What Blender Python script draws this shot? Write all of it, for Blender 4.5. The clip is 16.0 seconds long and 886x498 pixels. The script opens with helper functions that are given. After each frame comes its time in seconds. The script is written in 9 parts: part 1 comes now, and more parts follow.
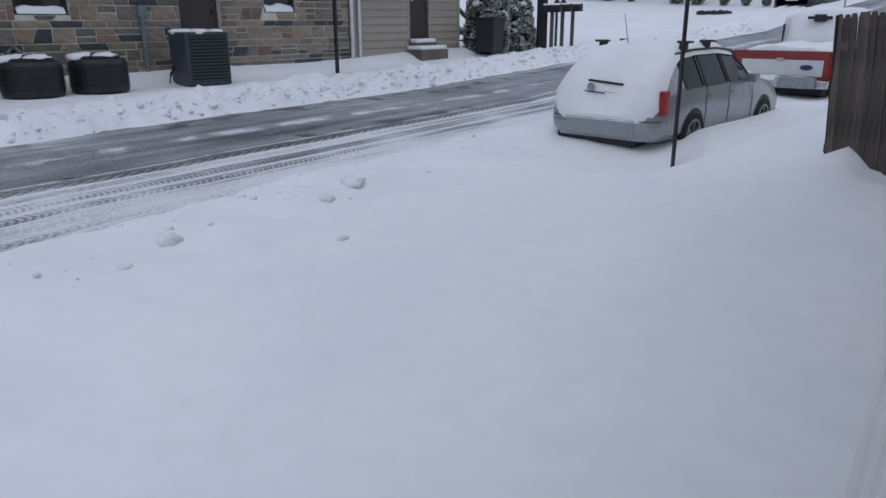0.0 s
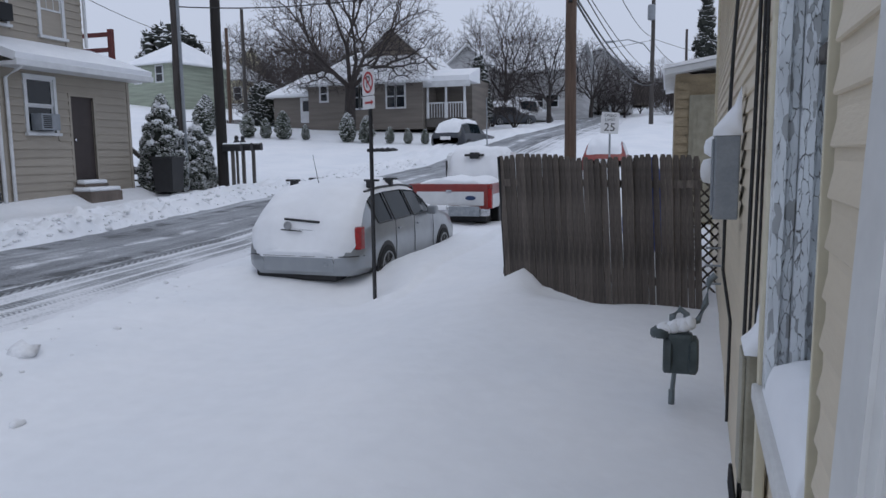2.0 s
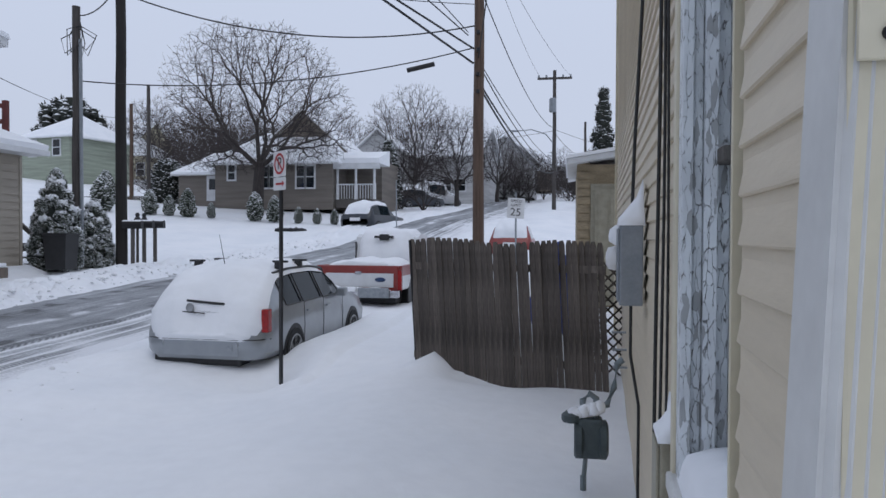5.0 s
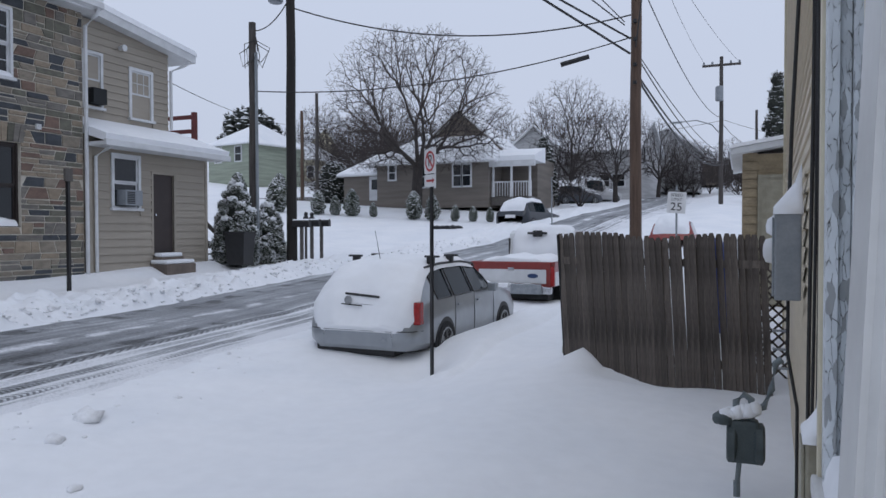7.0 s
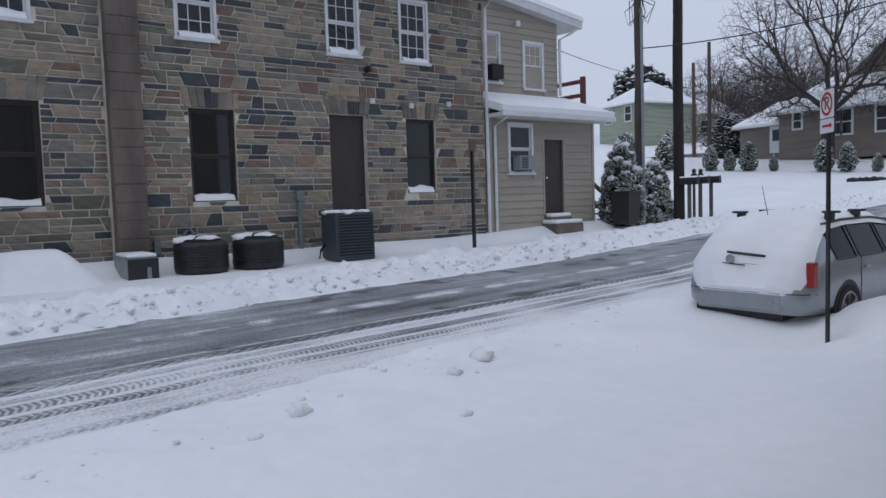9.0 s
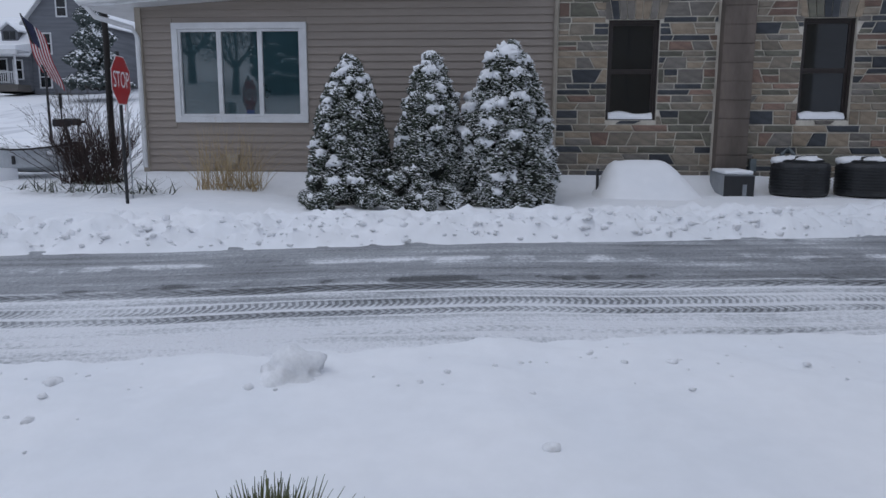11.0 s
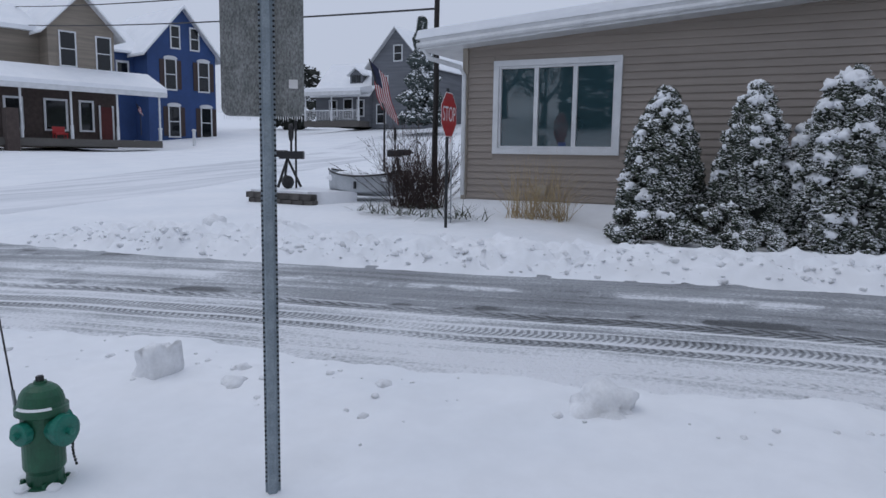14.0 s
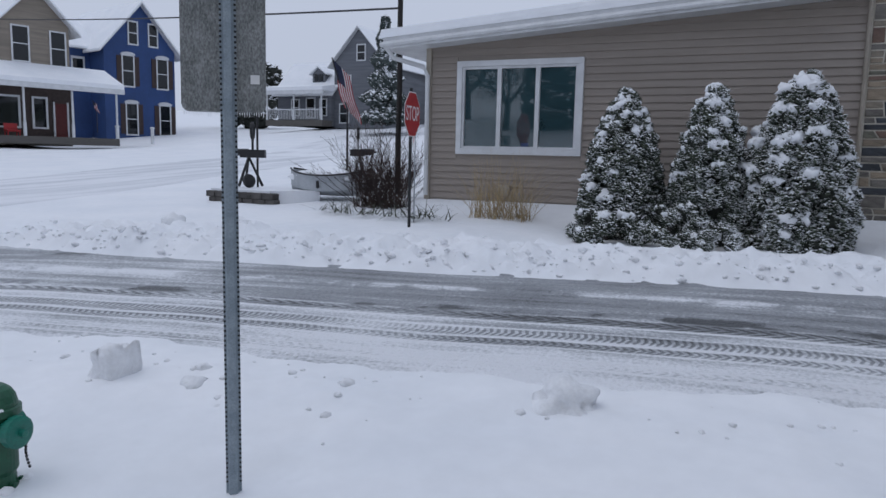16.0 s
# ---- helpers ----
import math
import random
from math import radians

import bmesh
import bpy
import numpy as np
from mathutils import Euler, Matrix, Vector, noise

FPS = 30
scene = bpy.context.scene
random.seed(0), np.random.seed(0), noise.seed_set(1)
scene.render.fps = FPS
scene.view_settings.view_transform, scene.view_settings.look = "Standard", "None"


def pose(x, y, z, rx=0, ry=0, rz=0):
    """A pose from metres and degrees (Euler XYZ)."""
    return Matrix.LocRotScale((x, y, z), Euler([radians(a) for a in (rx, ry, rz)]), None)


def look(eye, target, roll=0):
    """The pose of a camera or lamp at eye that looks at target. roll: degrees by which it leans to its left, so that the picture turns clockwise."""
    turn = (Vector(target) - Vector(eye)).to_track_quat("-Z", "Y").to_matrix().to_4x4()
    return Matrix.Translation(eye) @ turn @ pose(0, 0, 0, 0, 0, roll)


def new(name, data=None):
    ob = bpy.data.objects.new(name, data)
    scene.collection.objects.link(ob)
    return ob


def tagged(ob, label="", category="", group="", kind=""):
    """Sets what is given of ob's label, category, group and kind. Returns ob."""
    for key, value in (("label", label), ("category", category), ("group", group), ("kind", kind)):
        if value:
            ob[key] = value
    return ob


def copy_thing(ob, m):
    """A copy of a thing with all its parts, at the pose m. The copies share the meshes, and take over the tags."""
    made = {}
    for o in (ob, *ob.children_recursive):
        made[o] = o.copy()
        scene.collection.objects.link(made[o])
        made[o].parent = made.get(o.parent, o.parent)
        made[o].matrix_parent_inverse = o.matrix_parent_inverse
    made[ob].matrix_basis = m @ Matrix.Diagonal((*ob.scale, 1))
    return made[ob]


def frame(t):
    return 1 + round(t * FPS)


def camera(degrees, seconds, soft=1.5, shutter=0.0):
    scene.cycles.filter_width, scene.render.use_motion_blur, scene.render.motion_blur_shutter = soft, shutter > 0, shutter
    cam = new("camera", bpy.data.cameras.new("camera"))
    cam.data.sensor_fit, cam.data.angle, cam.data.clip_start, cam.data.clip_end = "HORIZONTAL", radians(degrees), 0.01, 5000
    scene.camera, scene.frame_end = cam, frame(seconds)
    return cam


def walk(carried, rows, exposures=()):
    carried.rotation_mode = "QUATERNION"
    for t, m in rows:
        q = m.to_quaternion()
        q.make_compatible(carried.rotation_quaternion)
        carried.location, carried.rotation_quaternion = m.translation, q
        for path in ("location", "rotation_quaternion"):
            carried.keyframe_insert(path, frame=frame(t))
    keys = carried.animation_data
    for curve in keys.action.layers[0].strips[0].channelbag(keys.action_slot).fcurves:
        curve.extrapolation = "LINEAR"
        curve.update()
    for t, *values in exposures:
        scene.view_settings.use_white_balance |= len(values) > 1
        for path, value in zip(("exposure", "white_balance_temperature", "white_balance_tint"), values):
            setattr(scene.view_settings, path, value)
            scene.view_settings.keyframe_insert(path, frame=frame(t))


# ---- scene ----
cam = camera(62.6, 16.0)
PATH = [
    (0, (0.147, 0.819, 1.795), (-1.121, 2.246, 1.199), -0.2),
    (0.5, (0.044, 0.852, 1.774), (-0.966, 2.503, 1.267), -0.3),
    (1, (-0.022, 0.901, 1.789), (-0.817, 2.691, 1.388), -1.0),
    (1.5, (-0.077, 0.898, 1.821), (-0.711, 2.767, 1.496), -0.7),
    (2, (-0.101, 0.87, 1.872), (-0.685, 2.766, 1.615), -0.7),
    (2.5, (-0.126, 0.857, 1.885), (-0.607, 2.784, 1.649), -1.7),
    (3, (-0.152, 0.86, 1.922), (-0.519, 2.823, 1.8), -2.2),
    (3.5, (-0.145, 0.865, 1.91), (-0.47, 2.838, 1.89), -1.5),
    (5.8, (-0.131, 0.887, 1.884), (-0.501, 2.851, 1.838), 1.1),
    (6, (-0.124, 0.887, 1.879), (-0.516, 2.847, 1.834), 0.9),
    (6.5, (-0.098, 0.883, 1.875), (-0.642, 2.808, 1.832), 0.4),
    (7, (-0.025, 0.892, 1.86), (-0.781, 2.743, 1.816), -0.1),
    (7.5, (0.054, 0.931, 1.837), (-0.854, 2.712, 1.785), -0.4),
    (8, (0.153, 0.973, 1.826), (-0.968, 2.628, 1.757), -0.8),
    (8.2, (0.186, 0.979, 1.826), (-1.04, 2.557, 1.743), -1.1),
    (10.3, (0.216, 0.56, 1.845), (-1.714, 1.009, 1.575), -0.6),
    (10.5, (0.201, 0.49, 1.844), (-1.753, 0.792, 1.543), -0.3),
    (11, (0.142, 0.301, 1.835), (-1.823, 0.147, 1.497), 0.2),
    (11.5, (0.114, 0.169, 1.85), (-1.75, -0.474, 1.517), -0.0),
    (12, (0.11, 0.143, 1.844), (-1.705, -0.637, 1.531), 0.3),
    (12.5, (0.104, 0.135, 1.844), (-1.69, -0.691, 1.529), 0.5),
    (13, (0.098, 0.128, 1.839), (-1.682, -0.727, 1.526), 0.6),
    (13.5, (0.113, 0.115, 1.825), (-1.654, -0.781, 1.551), 0.8),
    (14, (0.118, 0.108, 1.802), (-1.642, -0.806, 1.547), 0.9),
    (14.5, (0.106, 0.1, 1.785), (-1.669, -0.786, 1.536), 1.4),
    (15, (0.109, 0.104, 1.778), (-1.684, -0.749, 1.531), 1.6),
    (15.5, (0.117, 0.109, 1.783), (-1.681, -0.731, 1.534), 1.5),
    (16, (0.124, 0.111, 1.788), (-1.681, -0.713, 1.536), 1.3),
]
walk(cam, [(t, look(eye, target, roll)) for t, eye, target, roll in PATH],
     [(0.0, -0.05), (2.0, 0.0), (3.5, 0.08), (8.0, 0.04), (10.5, -0.06), (16.0, -0.08)])

# ---- world and light: one even overcast sky ----
world = bpy.data.worlds.new("overcast_sky")
scene.world = world
world.use_nodes = True
wn, wl = world.node_tree.nodes, world.node_tree.links
wn.clear()
w_out = wn.new("ShaderNodeOutputWorld")
w_bg = wn.new("ShaderNodeBackground")
w_tc = wn.new("ShaderNodeTexCoord")
w_sep = wn.new("ShaderNodeSeparateXYZ")
w_ramp = wn.new("ShaderNodeValToRGB")
w_noise = wn.new("ShaderNodeTexNoise")
w_noise.inputs["Scale"].default_value = 1.6
w_mix = wn.new("ShaderNodeMixRGB")
w_mix.blend_type = "MULTIPLY"
w_mix.inputs[0].default_value = 0.10
w_ramp.color_ramp.elements[0].position = 0.0
w_ramp.color_ramp.elements[0].color = (0.545, 0.605, 0.745, 1)
w_ramp.color_ramp.elements[1].position = 0.6
w_ramp.color_ramp.elements[1].color = (0.585, 0.66, 0.835, 1)
wl.new(w_tc.outputs["Generated"], w_sep.inputs[0])
wl.new(w_tc.outputs["Generated"], w_noise.inputs["Vector"])
wl.new(w_sep.outputs["Z"], w_ramp.inputs[0])
wl.new(w_ramp.outputs[0], w_mix.inputs[1])
wl.new(w_noise.outputs[0], w_mix.inputs[2])
wl.new(w_mix.outputs[0], w_bg.inputs["Color"])
w_bg.inputs["Strength"].default_value = 1.0
wl.new(w_bg.outputs[0], w_out.inputs[0])

sun_data = bpy.data.lights.new("sun", "SUN")
sun_data.energy, sun_data.angle, sun_data.color = 0.35, radians(40), (1.0, 0.97, 0.93)
sun = new("sun", sun_data)
sun.matrix_world = look((0, 0, 30), (-6, 10, 0))


# ---- materials ----
def material(name, color, rough=0.6, metal=0.0, color2=None, scale=8.0, detail=6.0, stretch=(1, 1, 1), bump=0.0, bump_scale=None,
             fine=0.0, random_mix=0.0, snow=0.0, spec=0.5, contrast=(0.35, 0.65), trans=0.0, coat=0.0):
    """A surface with two scales of variation, fine relief and, with snow > 0, snow that lies on what faces up."""
    m = bpy.data.materials.new(name)
    m.use_nodes = True
    n, l = m.node_tree.nodes, m.node_tree.links
    b = n["Principled BSDF"]
    b.inputs["Roughness"].default_value, b.inputs["Metallic"].default_value = rough, metal
    b.inputs["Specular IOR Level"].default_value = spec
    b.inputs["Transmission Weight"].default_value = trans
    b.inputs["Coat Weight"].default_value = coat
    tc = n.new("ShaderNodeTexCoord")
    mp = n.new("ShaderNodeMapping")
    mp.inputs["Scale"].default_value = stretch
    l.new(tc.outputs["Object"], mp.inputs[0])
    color2 = color2 or tuple(c * 0.72 for c in color)
    big = n.new("ShaderNodeTexNoise")
    big.inputs["Scale"].default_value, big.inputs["Detail"].default_value = scale, detail
    l.new(mp.outputs[0], big.inputs["Vector"])
    ramp = n.new("ShaderNodeValToRGB")
    ramp.color_ramp.elements[0].position, ramp.color_ramp.elements[1].position = contrast
    ramp.color_ramp.elements[0].color, ramp.color_ramp.elements[1].color = (*color2, 1), (*color, 1)
    l.new(big.outputs[0], ramp.inputs[0])
    out = ramp.outputs[0]
    if fine:
        small = n.new("ShaderNodeTexNoise")
        small.inputs["Scale"].default_value, small.inputs["Detail"].default_value = scale * 9, 4
        l.new(mp.outputs[0], small.inputs["Vector"])
        mr = n.new("ShaderNodeMapRange")
        mr.inputs["From Min"].default_value, mr.inputs["From Max"].default_value = 0.3, 0.7
        mr.inputs["To Min"].default_value, mr.inputs["To Max"].default_value = 1 - fine, 1 + fine
        l.new(small.outputs[0], mr.inputs[0])
        mul = n.new("ShaderNodeMixRGB")
        mul.blend_type = "MULTIPLY"
        mul.inputs[0].default_value = 1.0
        l.new(out, mul.inputs[1])
        l.new(mr.outputs[0], mul.inputs[2])
        out = mul.outputs[0]
    if random_mix:
        oi = n.new("ShaderNodeObjectInfo")
        mr = n.new("ShaderNodeMapRange")
        mr.inputs["To Min"].default_value, mr.inputs["To Max"].default_value = 1 - random_mix, 1 + random_mix
        l.new(oi.outputs["Random"], mr.inputs[0])
        mul = n.new("ShaderNodeMixRGB")
        mul.blend_type = "MULTIPLY"
        mul.inputs[0].default_value = 1.0
        l.new(out, mul.inputs[1])
        l.new(mr.outputs[0], mul.inputs[2])
        out = mul.outputs[0]
    if snow:
        geo = n.new("ShaderNodeNewGeometry")
        sep = n.new("ShaderNodeSeparateXYZ")
        l.new(geo.outputs["Normal"], sep.inputs[0])
        sn = n.new("ShaderNodeTexNoise")
        sn.inputs["Scale"].default_value, sn.inputs["Detail"].default_value = 5.0, 5
        l.new(tc.outputs["Object"], sn.inputs["Vector"])
        add = n.new("ShaderNodeMath")
        add.operation = "MULTIPLY_ADD"
        add.inputs[1].default_value = 0.8
        l.new(sep.outputs["Z"], add.inputs[0])
        l.new(sn.outputs[0], add.inputs[2])
        mr = n.new("ShaderNodeMapRange")
        mr.inputs["From Min"].default_value, mr.inputs["From Max"].default_value = 1.22 - snow, 1.30 - snow
        l.new(add.outputs[0], mr.inputs[0])
        mx = n.new("ShaderNodeMixRGB")
        l.new(mr.outputs[0], mx.inputs[0])
        l.new(out, mx.inputs[1])
        mx.inputs[2].default_value = (0.82, 0.84, 0.87, 1)
        out = mx.outputs[0]
    l.new(out, b.inputs["Base Color"])
    if bump:
        bn = n.new("ShaderNodeTexNoise")
        bn.inputs["Scale"].default_value, bn.inputs["Detail"].default_value = bump_scale or scale * 4, 6
        l.new(mp.outputs[0], bn.inputs["Vector"])
        bp = n.new("ShaderNodeBump")
        bp.inputs["Strength"].default_value, bp.inputs["Distance"].default_value = min(1.0, bump), 0.02
        l.new(bn.outputs[0], bp.inputs["Height"])
        l.new(bp.outputs[0], b.inputs["Normal"])
    return m


M = {}
M["snow"] = material("fresh_snow", (0.86, 0.87, 0.89), 0.7, color2=(0.80, 0.82, 0.85), scale=0.7, bump=0.25, bump_scale=9, fine=0.02, spec=0.25)
M["snow_clump"] = material("ploughed_snow", (0.84, 0.85, 0.87), 0.75, color2=(0.75, 0.76, 0.78), scale=3.5, bump=0.6, bump_scale=25, fine=0.06, spec=0.2)
M["mortar"] = material("pale_mortar", (0.66, 0.62, 0.54), 0.9, color2=(0.50, 0.46, 0.39), scale=3, bump=0.4, bump_scale=60, fine=0.1)
STONES = [((0.25, 0.215, 0.17), 'a'), ((0.20, 0.183, 0.162), 'b'), ((0.32, 0.258, 0.19), 'c'), ((0.058, 0.064, 0.073), 'd'), ((0.26, 0.172, 0.134), 'e'), ((0.16, 0.154, 0.12), 'f')]
for k, (c, s) in enumerate(STONES):
    M["stone%d" % k] = material("field_stone_" + s, c, 0.85, color2=tuple(v * 0.66 for v in c), scale=5, bump=0.7, bump_scale=30, fine=0.14, random_mix=0.22, stretch=(1, 1, 2.2))
M["concrete"] = material("brown_concrete", (0.16, 0.13, 0.11), 0.9, color2=(0.095, 0.08, 0.068), scale=2.2, bump=0.4, bump_scale=50, fine=0.1, stretch=(1, 1, 0.3))
M["taupe"] = material("taupe_clapboard", (0.305, 0.262, 0.225), 0.6, color2=(0.26, 0.222, 0.19), scale=1.2, bump=0.15, bump_scale=40, fine=0.05, stretch=(1, 0.25, 2), random_mix=0.04)
M["beige"] = material("beige_siding", (0.36, 0.32, 0.265), 0.6, color2=(0.31, 0.275, 0.225), scale=1.2, bump=0.12, bump_scale=40, fine=0.04, stretch=(1, 0.25, 2), random_mix=0.04)
M["cream"] = material("cream_vinyl_siding", (0.62, 0.54, 0.41), 0.5, color2=(0.55, 0.475, 0.355), scale=2.5, bump=0.12, bump_scale=70, fine=0.03, stretch=(1, 0.3, 2), random_mix=0.03)
M["cream_trim"] = material("cream_trim", (0.62, 0.57, 0.43), 0.5, color2=(0.55, 0.50, 0.37), scale=4, fine=0.03)
M["white"] = material("white_trim_paint", (0.66, 0.67, 0.68), 0.5, color2=(0.57, 0.58, 0.59), scale=3, fine=0.03, bump=0.05, bump_scale=60)
M["gutter"] = material("white_aluminium_downspout", (0.60, 0.60, 0.585), 0.42, color2=(0.53, 0.53, 0.515), scale=5, fine=0.03)
M["glass"] = material("dark_window_glass", (0.010, 0.013, 0.016), 0.04, color2=(0.006, 0.008, 0.010), scale=1.2, spec=0.5)
M["glass_bright"] = material("double_glazed_pane", (0.030, 0.066, 0.076), 0.02, color2=(0.022, 0.050, 0.058), scale=0.7, spec=1.0, coat=1.0)
M["screen"] = material("window_screen", (0.035, 0.036, 0.04), 0.6, color2=(0.02, 0.02, 0.022), scale=2)
M["dark_frame"] = material("dark_brown_window_frame", (0.03, 0.022, 0.02), 0.5, scale=6)
M["curtain"] = material("gathered_beige_curtain", (0.20, 0.16, 0.10), 0.9, color2=(0.09, 0.07, 0.045), scale=9, stretch=(3, 3, 0.4))
M["brown_door"] = material("brown_painted_door", (0.042, 0.030, 0.027), 0.55, color2=(0.034, 0.024, 0.022), scale=3, fine=0.06)
M["black_metal"] = material("black_painted_metal", (0.014, 0.014, 0.016), 0.5, scale=8, fine=0.15)
M["ac_black"] = material("black_condenser_grille", (0.02, 0.022, 0.025), 0.5, scale=8, fine=0.15)
M["ac_blue"] = material("slate_blue_condenser", (0.035, 0.05, 0.062), 0.5, color2=(0.028, 0.042, 0.052), scale=5, fine=0.08)
M["ac_dark"] = material("condenser_coil_dark", (0.010, 0.012, 0.014), 0.7, scale=9)
M["grey_metal"] = material("galvanised_steel", (0.33, 0.35, 0.37), 0.42, metal=0.5, color2=(0.24, 0.26, 0.28), scale=14, fine=0.12)
M["sign_back"] = material("weathered_aluminium_sign_back", (0.225, 0.235, 0.235), 0.55, metal=0.3, color2=(0.16, 0.17, 0.17), scale=16, stretch=(1, 1, 0.5), fine=0.45, bump=0.2, bump_scale=90)
M["post_steel"] = material("blue_grey_galvanised_post", (0.27, 0.32, 0.36), 0.5, metal=0.2, color2=(0.20, 0.245, 0.28), scale=12, fine=0.15)
M["faded_yellow"] = material("faded_yellow_boards", (0.34, 0.275, 0.18), 0.8, color2=(0.25, 0.20, 0.13), scale=3, stretch=(1, 1, 3), fine=0.15)
M["hole"] = material("punched_hole", (0.02, 0.02, 0.022), 0.8)
M["hydrant"] = material("green_hydrant_paint", (0.012, 0.10, 0.05), 0.42, color2=(0.008, 0.068, 0.036), scale=9, fine=0.12, bump=0.12, bump_scale=60)
M["hydrant_cap"] = material("teal_hydrant_cap_paint", (0.008, 0.17, 0.12), 0.42, color2=(0.006, 0.12, 0.09), scale=9, fine=0.12)
M["red"] = material("stop_sign_red", (0.42, 0.02, 0.022), 0.4, color2=(0.36, 0.018, 0.02), scale=6)
M["sign_white"] = material("sign_white", (0.72, 0.72, 0.72), 0.45, color2=(0.65, 0.65, 0.65), scale=6)
M["sign_black"] = material("sign_black", (0.015, 0.015, 0.015), 0.5)
M["silver"] = material("silver_car_paint", (0.33, 0.35, 0.37), 0.28, metal=0.55, color2=(0.29, 0.31, 0.33), scale=4, coat=0.4)
M["car_glass"] = material("tinted_car_glass", (0.012, 0.020, 0.025), 0.03, color2=(0.008, 0.013, 0.016), scale=2, spec=0.15)
M["rubber"] = material("black_rubber", (0.014, 0.014, 0.015), 0.8, scale=12, fine=0.2)
M["black_plastic"] = material("black_plastic", (0.018, 0.018, 0.02), 0.5, scale=9)
M["rim"] = material("alloy_rim", (0.38, 0.39, 0.40), 0.35, metal=0.7, scale=9)
M["tail_red"] = material("red_lamp_lens", (0.35, 0.012, 0.012), 0.2, color2=(0.24, 0.008, 0.008), scale=20)
M["truck_red"] = material("red_truck_paint", (0.24, 0.028, 0.022), 0.35, color2=(0.20, 0.022, 0.018), scale=5, coat=0.3)
M["truck_white"] = material("white_truck_paint", (0.66, 0.67, 0.68), 0.35, color2=(0.60, 0.61, 0.62), scale=5, coat=0.3)
M["chrome"] = material("chrome", (0.6, 0.6, 0.62), 0.2, metal=1.0, scale=8)
M["badge_blue"] = material("dark_blue_badge", (0.02, 0.05, 0.14), 0.4)
M["fence"] = material("weathered_grey_fence_board", (0.14, 0.118, 0.102), 0.85, color2=(0.052, 0.043, 0.037), scale=3.0, stretch=(6, 6, 0.6), bump=0.5, bump_scale=14, fine=0.25, random_mix=0.28)
M["pole_brown"] = material("brown_utility_pole", (0.125, 0.082, 0.058), 0.85, color2=(0.08, 0.05, 0.036), scale=3, stretch=(6, 6, 0.4), bump=0.4, bump_scale=12, fine=0.2)
M["pole_black"] = material("creosote_black_pole", (0.022, 0.018, 0.016), 0.8, color2=(0.012, 0.01, 0.009), scale=3, stretch=(6, 6, 0.4), fine=0.2)
M["pole_grey"] = material("grey_weathered_pole", (0.085, 0.075, 0.07), 0.85, color2=(0.05, 0.044, 0.04), scale=3, stretch=(6, 6, 0.4), fine=0.2)
M["wire"] = material("black_cable", (0.018, 0.018, 0.02), 0.6)
M["bark"] = material("grey_brown_bark", (0.058, 0.048, 0.044), 0.9, color2=(0.03, 0.025, 0.023), scale=4, stretch=(3, 3, 0.7), bump=0.5, bump_scale=16, fine=0.2)
M["twig"] = material("winter_twigs", (0.06, 0.048, 0.045), 0.9, color2=(0.04, 0.032, 0.03), scale=2)
M["needle"] = material("snow_dusted_evergreen", (0.080, 0.095, 0.066), 0.85, color2=(0.030, 0.040, 0.030), scale=9, fine=0.5, bump=0.6, bump_scale=40, snow=0.41)
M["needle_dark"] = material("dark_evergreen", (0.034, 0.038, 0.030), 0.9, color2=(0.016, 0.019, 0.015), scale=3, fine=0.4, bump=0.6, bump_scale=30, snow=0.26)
M["needle_blue"] = material("frosted_spruce", (0.07, 0.09, 0.085), 0.9, color2=(0.03, 0.04, 0.038), scale=3, fine=0.4, snow=0.50)
M["leaf_rust"] = material("rusty_hanging_leaves", (0.055, 0.035, 0.03), 0.9, color2=(0.03, 0.02, 0.018), scale=3, fine=0.3)
M["grass"] = material("dry_straw_grass", (0.44, 0.34, 0.19), 0.8, color2=(0.30, 0.22, 0.12), scale=6)
M["yucca"] = material("dull_green_blades", (0.05, 0.06, 0.035), 0.7, color2=(0.03, 0.035, 0.02), scale=6)
M["cedar"] = material("bright_green_sprigs", (0.13, 0.14, 0.055), 0.7, color2=(0.05, 0.07, 0.03), scale=9)
M["wood_red"] = material("red_stained_wood", (0.12, 0.022, 0.02), 0.7, scale=6, fine=0.15)
M["wood_grey"] = material("grey_wood", (0.12, 0.11, 0.10), 0.8, scale=6, stretch=(5, 5, 1), fine=0.2)
M["peel"] = None
M["roof_dark"] = material("dark_shingle_edge", (0.06, 0.06, 0.065), 0.8, scale=6, fine=0.2)
M["bung"] = material("grey_tan_house_siding", (0.20, 0.175, 0.15), 0.7, scale=1, stretch=(0.3, 0.3, 4), fine=0.06)
M["green_house"] = material("pale_green_siding", (0.33, 0.37, 0.29), 0.7, scale=1, stretch=(0.3, 0.3, 5), fine=0.06)
M["yellow_house"] = material("pale_yellow_siding", (0.55, 0.50, 0.36), 0.7, scale=1, stretch=(0.3, 0.3, 5), fine=0.06)
M["white_house"] = material("white_siding", (0.58, 0.58, 0.58), 0.7, scale=1, stretch=(0.3, 0.3, 5), fine=0.06)
M["tan_house"] = material("tan_siding", (0.27, 0.23, 0.185), 0.7, scale=1, stretch=(0.3, 0.3, 5), fine=0.06)
M["blue_house"] = material("bright_blue_house_paint", (0.026, 0.066, 0.20), 0.7, color2=(0.020, 0.052, 0.155), scale=0.8, fine=0.08)
M["grey_house"] = material("blue_grey_siding", (0.155, 0.165, 0.185), 0.7, scale=1, stretch=(0.3, 0.3, 5), fine=0.06)
M["brick_dark"] = material("dark_red_brick", (0.075, 0.055, 0.048), 0.85, scale=5, fine=0.3, bump=0.3)
